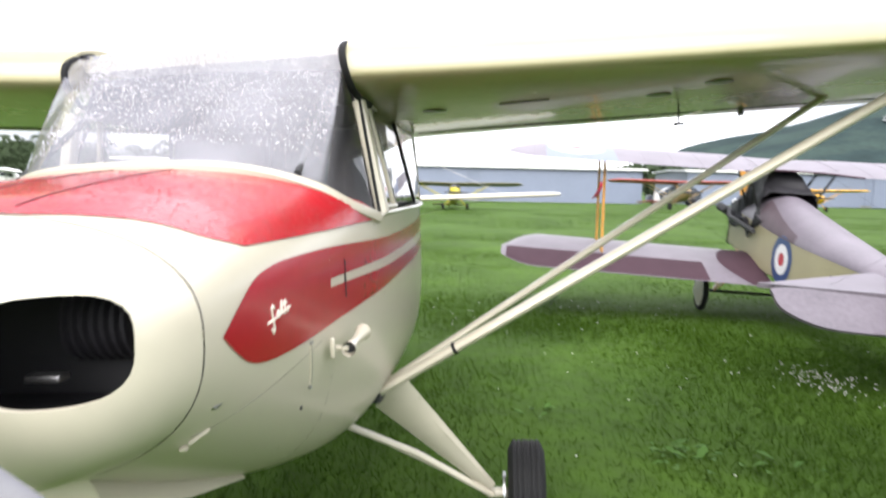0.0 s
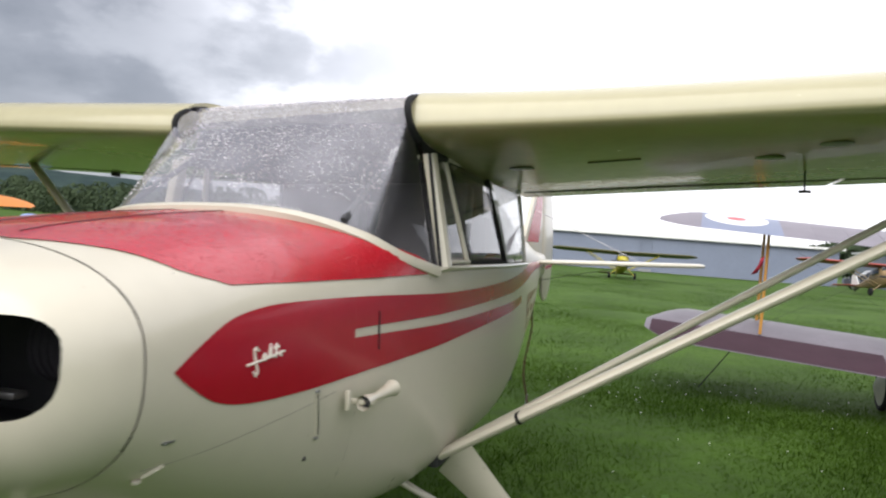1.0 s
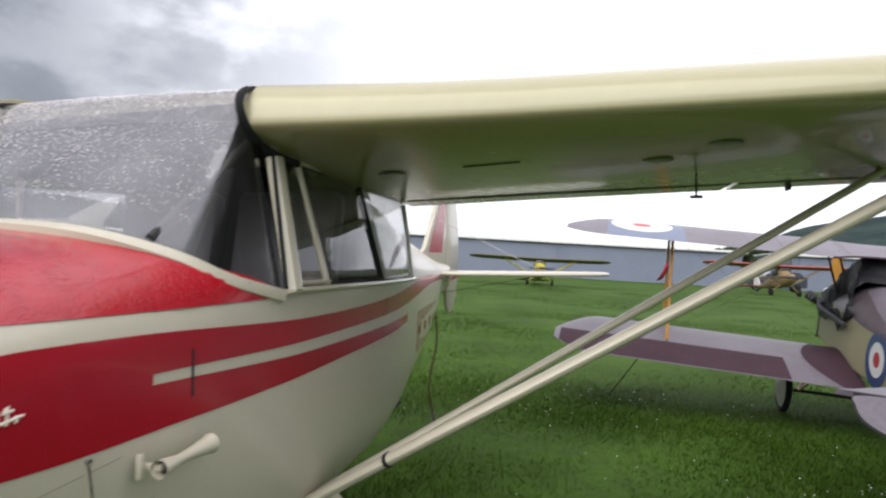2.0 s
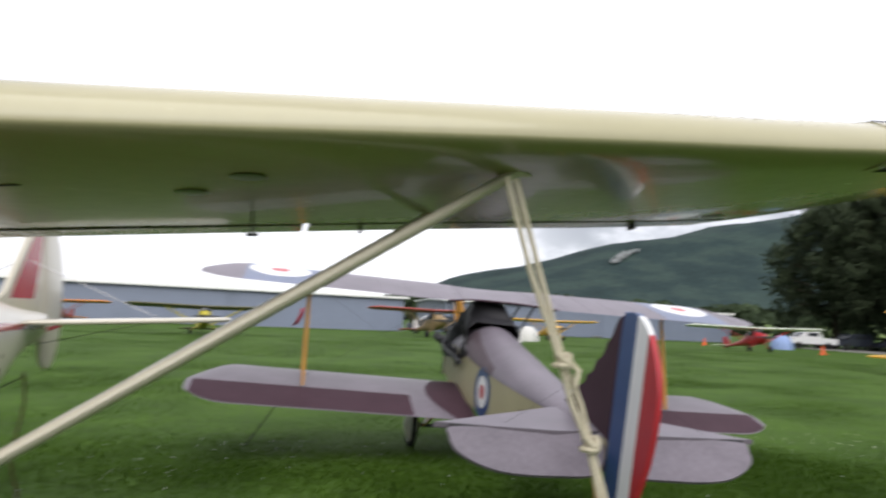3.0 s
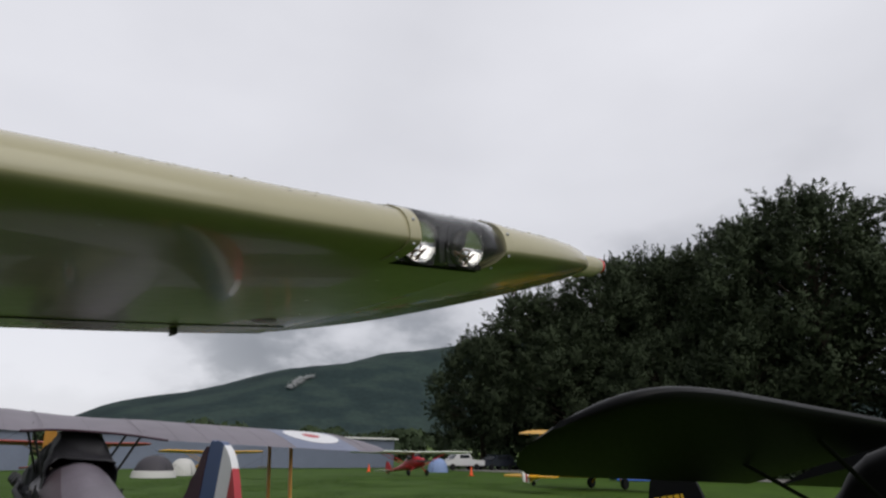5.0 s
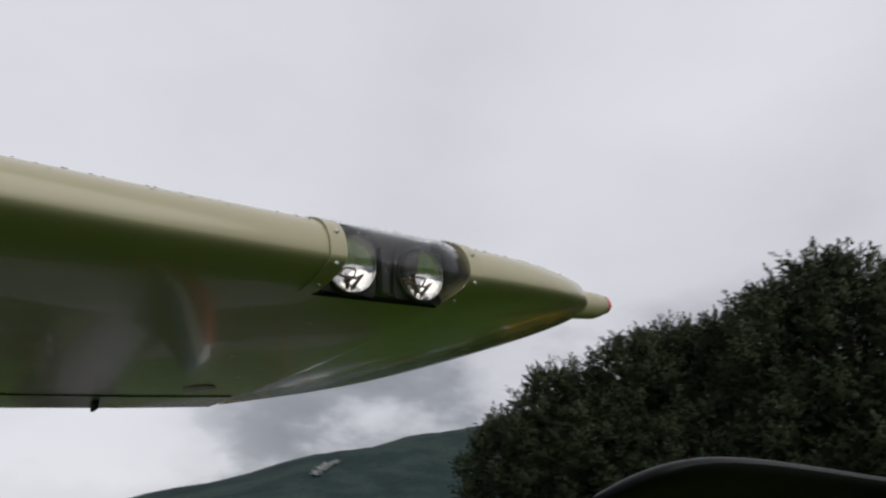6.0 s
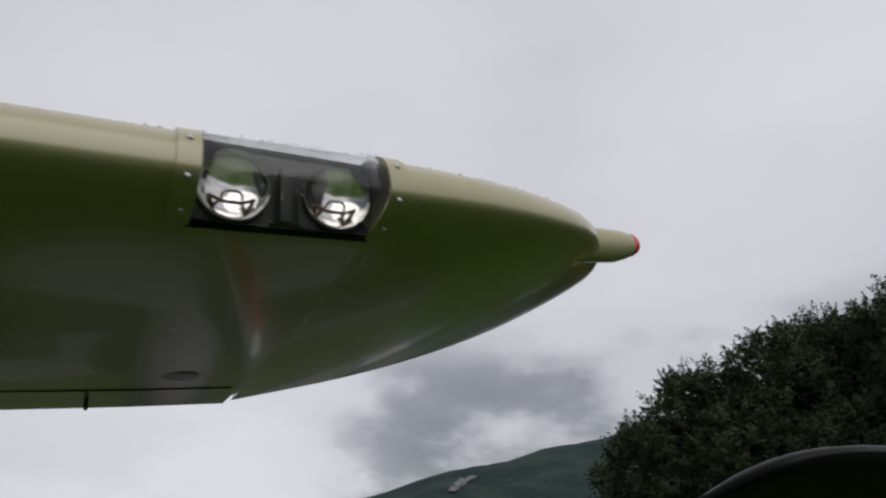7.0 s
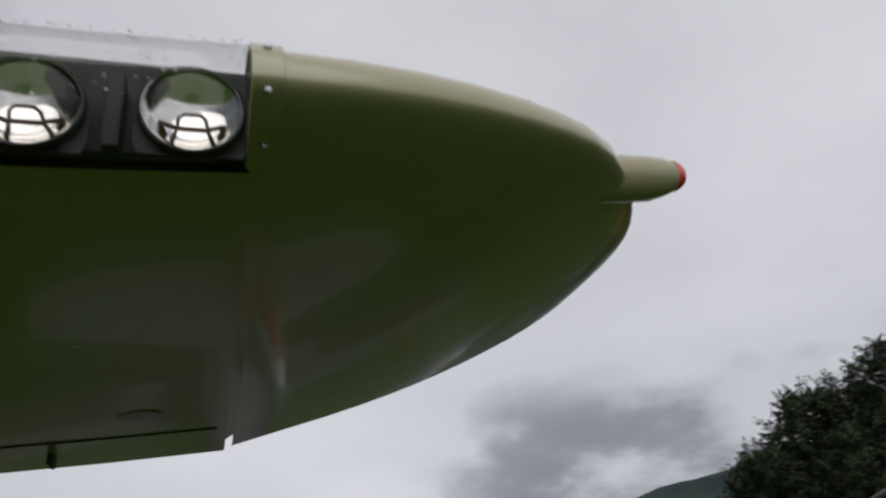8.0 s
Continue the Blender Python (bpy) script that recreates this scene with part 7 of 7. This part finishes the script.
# ---- trees ----
def make_tree(name, height, width, seed, leaves, label, m):
    rng = random.Random(seed)
    t = thing(name, m, label, "tree", "trees along the field edge")
    trunk_h = height * 0.30
    bm = tube([(0, 0, -0.3), (0.05, 0, trunk_h * 0.5), (-0.1, 0.08, trunk_h), (0.1, -0.1, height * 0.55), (0, 0, height * 0.85)], [height * 0.028, height * 0.021, height * 0.017, height * 0.010, 0.04], 10)
    clumps = []
    for i in range(54):
        a = i * 2.399 + rng.uniform(-0.3, 0.3)
        f = (i + 0.5) / 54
        zc = height * (0.16 + 0.78 * f)
        spread = width * (0.62 * math.sin(math.pi * (0.20 + 0.74 * f)) ** 0.8) * rng.uniform(0.55, 1.0)
        c = Vector((math.cos(a) * spread, math.sin(a) * spread, zc))
        clumps.append((c, width * rng.uniform(0.13, 0.23)))
        base = Vector((0, 0, max(trunk_h * 0.8, zc * 0.72)))
        tube([base, base.lerp(c, 0.5) + Vector((0, 0, 0.3)), c], [height * 0.008, height * 0.005, 0.02], 6, bm=bm)
    part("trunk", bm, BARK, t, "dark trunk and limbs")
    # sprays of leaves that stand out in tufts
    sprays = 44
    per = leaves // (len(clumps) * sprays)
    verts, faces, normals = [], [], []
    for c, r in clumps:
        for _ in range(sprays):
            d = Vector((rng.gauss(0, 1), rng.gauss(0, 1), rng.gauss(0.25, 1.0))).normalized()
            stem = (d + Vector((0, 0, 0.35)) + Vector((rng.uniform(-1, 1), rng.uniform(-1, 1), rng.uniform(-1, 1))) * 0.35).normalized()
            root, long = c + d * r * (0.15 + 0.45 * rng.random()), r * rng.uniform(0.4, 0.9)
            wide = long * rng.uniform(0.24, 0.42)
            for _ in range(per):
                f = rng.random()
                off = Vector((rng.gauss(0, 1), rng.gauss(0, 1), rng.gauss(0, 0.7))) * wide * 0.6 * (1.05 - f)
                q = root + stem * long * f + off
                n = (d * 0.6 + Vector((rng.uniform(-1, 1), rng.uniform(-1, 1), rng.uniform(-0.2, 1.0)))).normalized()
                u = stem + Vector((rng.uniform(-1, 1), rng.uniform(-1, 1), rng.uniform(-1, 1))) * 0.6
                u = (u - n * u.dot(n)).normalized()
                v = n.cross(u)
                s = rng.uniform(0.09, 0.165)
                k = len(verts)
                verts += [q - u * s * 1.5, q - v * s * 0.5 + n * s * 0.12, q + u * s * 1.7 - n * s * 0.25, q + v * s * 0.5 + n * s * 0.1]
                faces.append((k, k + 1, k + 2, k + 3))
                soft = (d * 0.9 + stem * 0.3 + off.normalized() * 0.35 + n * 0.15 + Vector((0, 0, 0.2))).normalized()
                normals += [soft] * 4
    me = bpy.data.meshes.new("crown")
    me.from_pydata(verts, [], faces)
    me.polygons.foreach_set("use_smooth", np.ones(len(faces), bool))
    me.normals_split_custom_set_from_vertices(normals)
    me.materials.append(LEAF)
    cr = new("crown", me)
    cr.parent = t
    tagged(cr, "dense dark green leaves")
    return t


tree_a = make_tree("tree", 24.3, 14.6, 21, 92000, "tall dark green broadleaf tree", pose(74, 44, 0))
tree_b = make_tree("tree", 21.6, 13.6, 22, 84000, "dark green broadleaf tree with an uneven crown", pose(66, 60, 0))
tree_c = make_tree("tree", 16.6, 11.6, 23, 60000, "smaller dark green broadleaf tree at the field edge", pose(64.2, 67.2, 0))
rng = random.Random(9)
for src, x, y, k in ((tree_a, 70, 51, 1.0), (tree_a, 72, 35, 1.06), (tree_b, 68, 26, 1.18), (tree_a, 74, 17, 1.05), (tree_b, 70, 8, 1.15), (tree_b, 78, 50, 1.2), (tree_c, 64, 41, 0.8), (tree_c, 63, 30, 0.85), (tree_c, 64, 52, 0.95), (tree_b, 73, 61, 0.97), (tree_c, 66, 6, 1.0)):
    copy_thing(src, Matrix.Translation((x, y, 0)) @ Matrix.Rotation(rng.uniform(0, 6.28), 4, "Z") @ Matrix.Diagonal((k, k, k, 1)))


def woods(name, spots, label, seed, size=0.9, per=260):
    """A distant belt of trees as one mass of leaf clumps on the ground."""
    rng = random.Random(seed)
    verts, faces = [], []
    for x, y, r, h in spots:
        for _ in range(per):
            a, f = rng.uniform(0, 6.28), rng.random()
            z = h * f**0.8
            rad = r * math.sqrt(max(0.02, 1 - (abs(f - 0.35) / 0.68) ** 2)) * rng.uniform(0.75, 1.05)
            q = Vector((x + rad * math.cos(a), y + rad * math.sin(a), z))
            n = Vector((math.cos(a), math.sin(a), rng.uniform(-0.2, 1))).normalized()
            u = n.orthogonal().normalized()
            v = n.cross(u)
            s = size * rng.uniform(0.5, 1.2) * r / 6
            k = len(verts)
            verts += [q - u * s, q - v * s * 0.8, q + u * s * 1.1, q + v * s * 0.9]
            faces.append((k, k + 1, k + 2, k + 3))
    ob = raw(name, verts, faces, WOODS)
    tagged(ob, label, "woods", kind="stuff")


rng = random.Random(31)
woods("far_woods", [(rng.uniform(-330, -95), 205 + rng.uniform(-25, 45), rng.uniform(5, 8), rng.uniform(8, 13.5)) for _ in range(80)], "belt of green trees far across the field", 1, 0.55, 480)
woods("hedge_trees", [(x + rng.uniform(-4, 4), 150 + rng.uniform(-8, 20), rng.uniform(4, 6.5), rng.uniform(4.5, 8)) for x in [12, 14] + list(range(27, 150, 5))], "line of green trees behind the hangars", 2, per=200)
woods("valley_woods", [(rng.uniform(75, 420), 420 + rng.uniform(-60, 120), rng.uniform(10, 16), rng.uniform(10, 18)) for _ in range(110)], "wooded valley floor below the mountain", 3, per=150)
woods("edge_bushes", [(60 + rng.uniform(-2, 6), y + rng.uniform(-2, 2), rng.uniform(1.8, 3.0), rng.uniform(2.0, 4.0)) for y in range(-4, 68, 4)], "dark bushes under the trees", 4, per=220)
bm = loft([[(x, y, 0.012) for x in (52, 56, 60)] for y in (62, 50, 40, 30, 18, 4)], closed=False)
tagged(mesh_ob("drive", bm, ASPHALT), "grey gravel drive along the trees", "road", kind="structure")


bm = loft([[(130 + 26 * i, 205 + 26 * k, 7.5 * math.sin(math.pi / 2 * k / 5) ** 1.2 * min(1, i / 2) * (1 + 0.08 * noise.noise((i, k, 0))) - 0.05) for i in range(9)] for k in range(6)], closed=False)
tagged(mesh_ob("far_meadow", bm, MEADOW), "pale green meadow rising beyond the hangars", "meadow", kind="structure")


# ---- grass ----
def build_lawn():
    r = np.random.RandomState(7)
    spans = ((-1.5, 9.0, -0.8, 7.0, 210000, 0.050, 0.0030), (-4.0, 16.0, 3.5, 18.0, 150000, 0.032, 0.0065), (-12.0, 34.0, 16.0, 44.0, 130000, 0.032, 0.013))
    for i, (x0, x1, y0, y1, n, h, w) in enumerate(spans):
        x, y = r.uniform(x0, x1, n), r.uniform(y0, y1, n)
        x, y = x + r.normal(0, 0.05 * (x1 - x0), n), y + r.normal(0, 0.07 * (y1 - y0), n)
        hh = h * r.uniform(0.45, 1.0, n)
        patch = 0.75 + 0.5 * np.sin(x * 1.7 + np.sin(y * 1.3) * 2) * np.sin(y * 1.1 + np.sin(x * 0.9) * 1.5)
        hh = hh * (0.93 + 0.1 * patch)
        lean, la = hh * r.uniform(0.3, 1.1, n), r.uniform(0, 6.283, n)
        a = la + 1.5708 + r.uniform(-0.5, 0.5, n)
        dx, dy = np.cos(a) * w / 2, np.sin(a) * w / 2
        lx, ly = np.cos(la) * lean, np.sin(la) * lean
        z = np.zeros(n) - 0.02
        v = np.empty((n, 5, 3))
        v[:, 0] = np.stack([x - dx, y - dy, z], 1)
        v[:, 1] = np.stack([x + dx, y + dy, z], 1)
        v[:, 2] = np.stack([x + dx * 0.8 + lx * 0.4, y + dy * 0.8 + ly * 0.4, z + hh * 0.62], 1)
        v[:, 3] = np.stack([x + lx, y + ly, z + hh], 1)
        v[:, 4] = np.stack([x - dx * 0.8 + lx * 0.4, y - dy * 0.8 + ly * 0.4, z + hh * 0.62], 1)
        me = bpy.data.meshes.new("grass")
        me.vertices.add(n * 5)
        me.vertices.foreach_set("co", v.ravel())
        me.loops.add(n * 5)
        me.loops.foreach_set("vertex_index", np.arange(n * 5))
        me.polygons.add(n)
        me.polygons.foreach_set("loop_start", np.arange(n) * 5)
        me.update(calc_edges=True)
        up = me.attributes.new("custom_normal", "FLOAT_VECTOR", "POINT")
        tips = np.stack([lx / h * 0.25 + r.normal(0, 0.12, n), ly / h * 0.25 + r.normal(0, 0.12, n), np.ones(n)], 1)
        tips /= np.linalg.norm(tips, axis=1)[:, None]
        up.data.foreach_set("vector", np.repeat(tips, 5, axis=0).ravel())
        me.materials.append(BLADE)
        tagged(new("grass", me), "short green mown grass blades", "grass", kind="stuff")


build_lawn()


def build_flowers():
    rng = random.Random(17)
    bm = bmesh.new()
    for cx, cy, sx, sy, n in ((3.55, 3.35, 0.20, 0.28, 110), (1.6, 6.3, 0.8, 0.6, 30), (3.5, 3.6, 1.6, 1.2, 25), (9.6, 6.6, 1.6, 1.2, 120), (1.5, 3.0, 1.2, 1.5, 15), (0.8, 5.2, 0.3, 0.4, 14)):
        for _ in range(n):
            x, y = rng.gauss(cx, sx), rng.gauss(cy, sy)
            if abs(x) < 0.6 and y < 4.6:
                continue
            blob(x, y, rng.uniform(0.03, 0.06), rng.uniform(0.004, 0.007), (1, 1, 0.8), 1, bm=bm)
    tagged(mesh_ob("clover_blossom", bm, CLOVER), "scattered white clover blossom in the grass", "flowers", kind="stuff")
    # broad weeds
    bm = bmesh.new()
    for cx, cy, n in ((2.05, 1.65, 26), (2.5, 1.5, 6), (1.2, 2.3, 6)):
        for _ in range(n):
            a, r = rng.uniform(0, 6.28), rng.uniform(0.05, 0.14)
            x, y = cx + rng.gauss(0, 0.12), cy + rng.gauss(0, 0.10)
            d = Vector((math.cos(a), math.sin(a), 0.5)).normalized()
            u = Vector((-math.sin(a), math.cos(a), 0)) * r * 0.22
            p = Vector((x, y, 0.02))
            pts = [p, p + d * r * 0.5 + u, p + d * r * 0.95 - Vector((0, 0, 0.02)), p + d * r * 0.5 - u]
            bm.faces.new([bm.verts.new(q) for q in pts])
    tagged(mesh_ob("weeds", bm, WEED), "broad-leaved weeds in the lawn", "weeds", kind="stuff")


build_flowers()
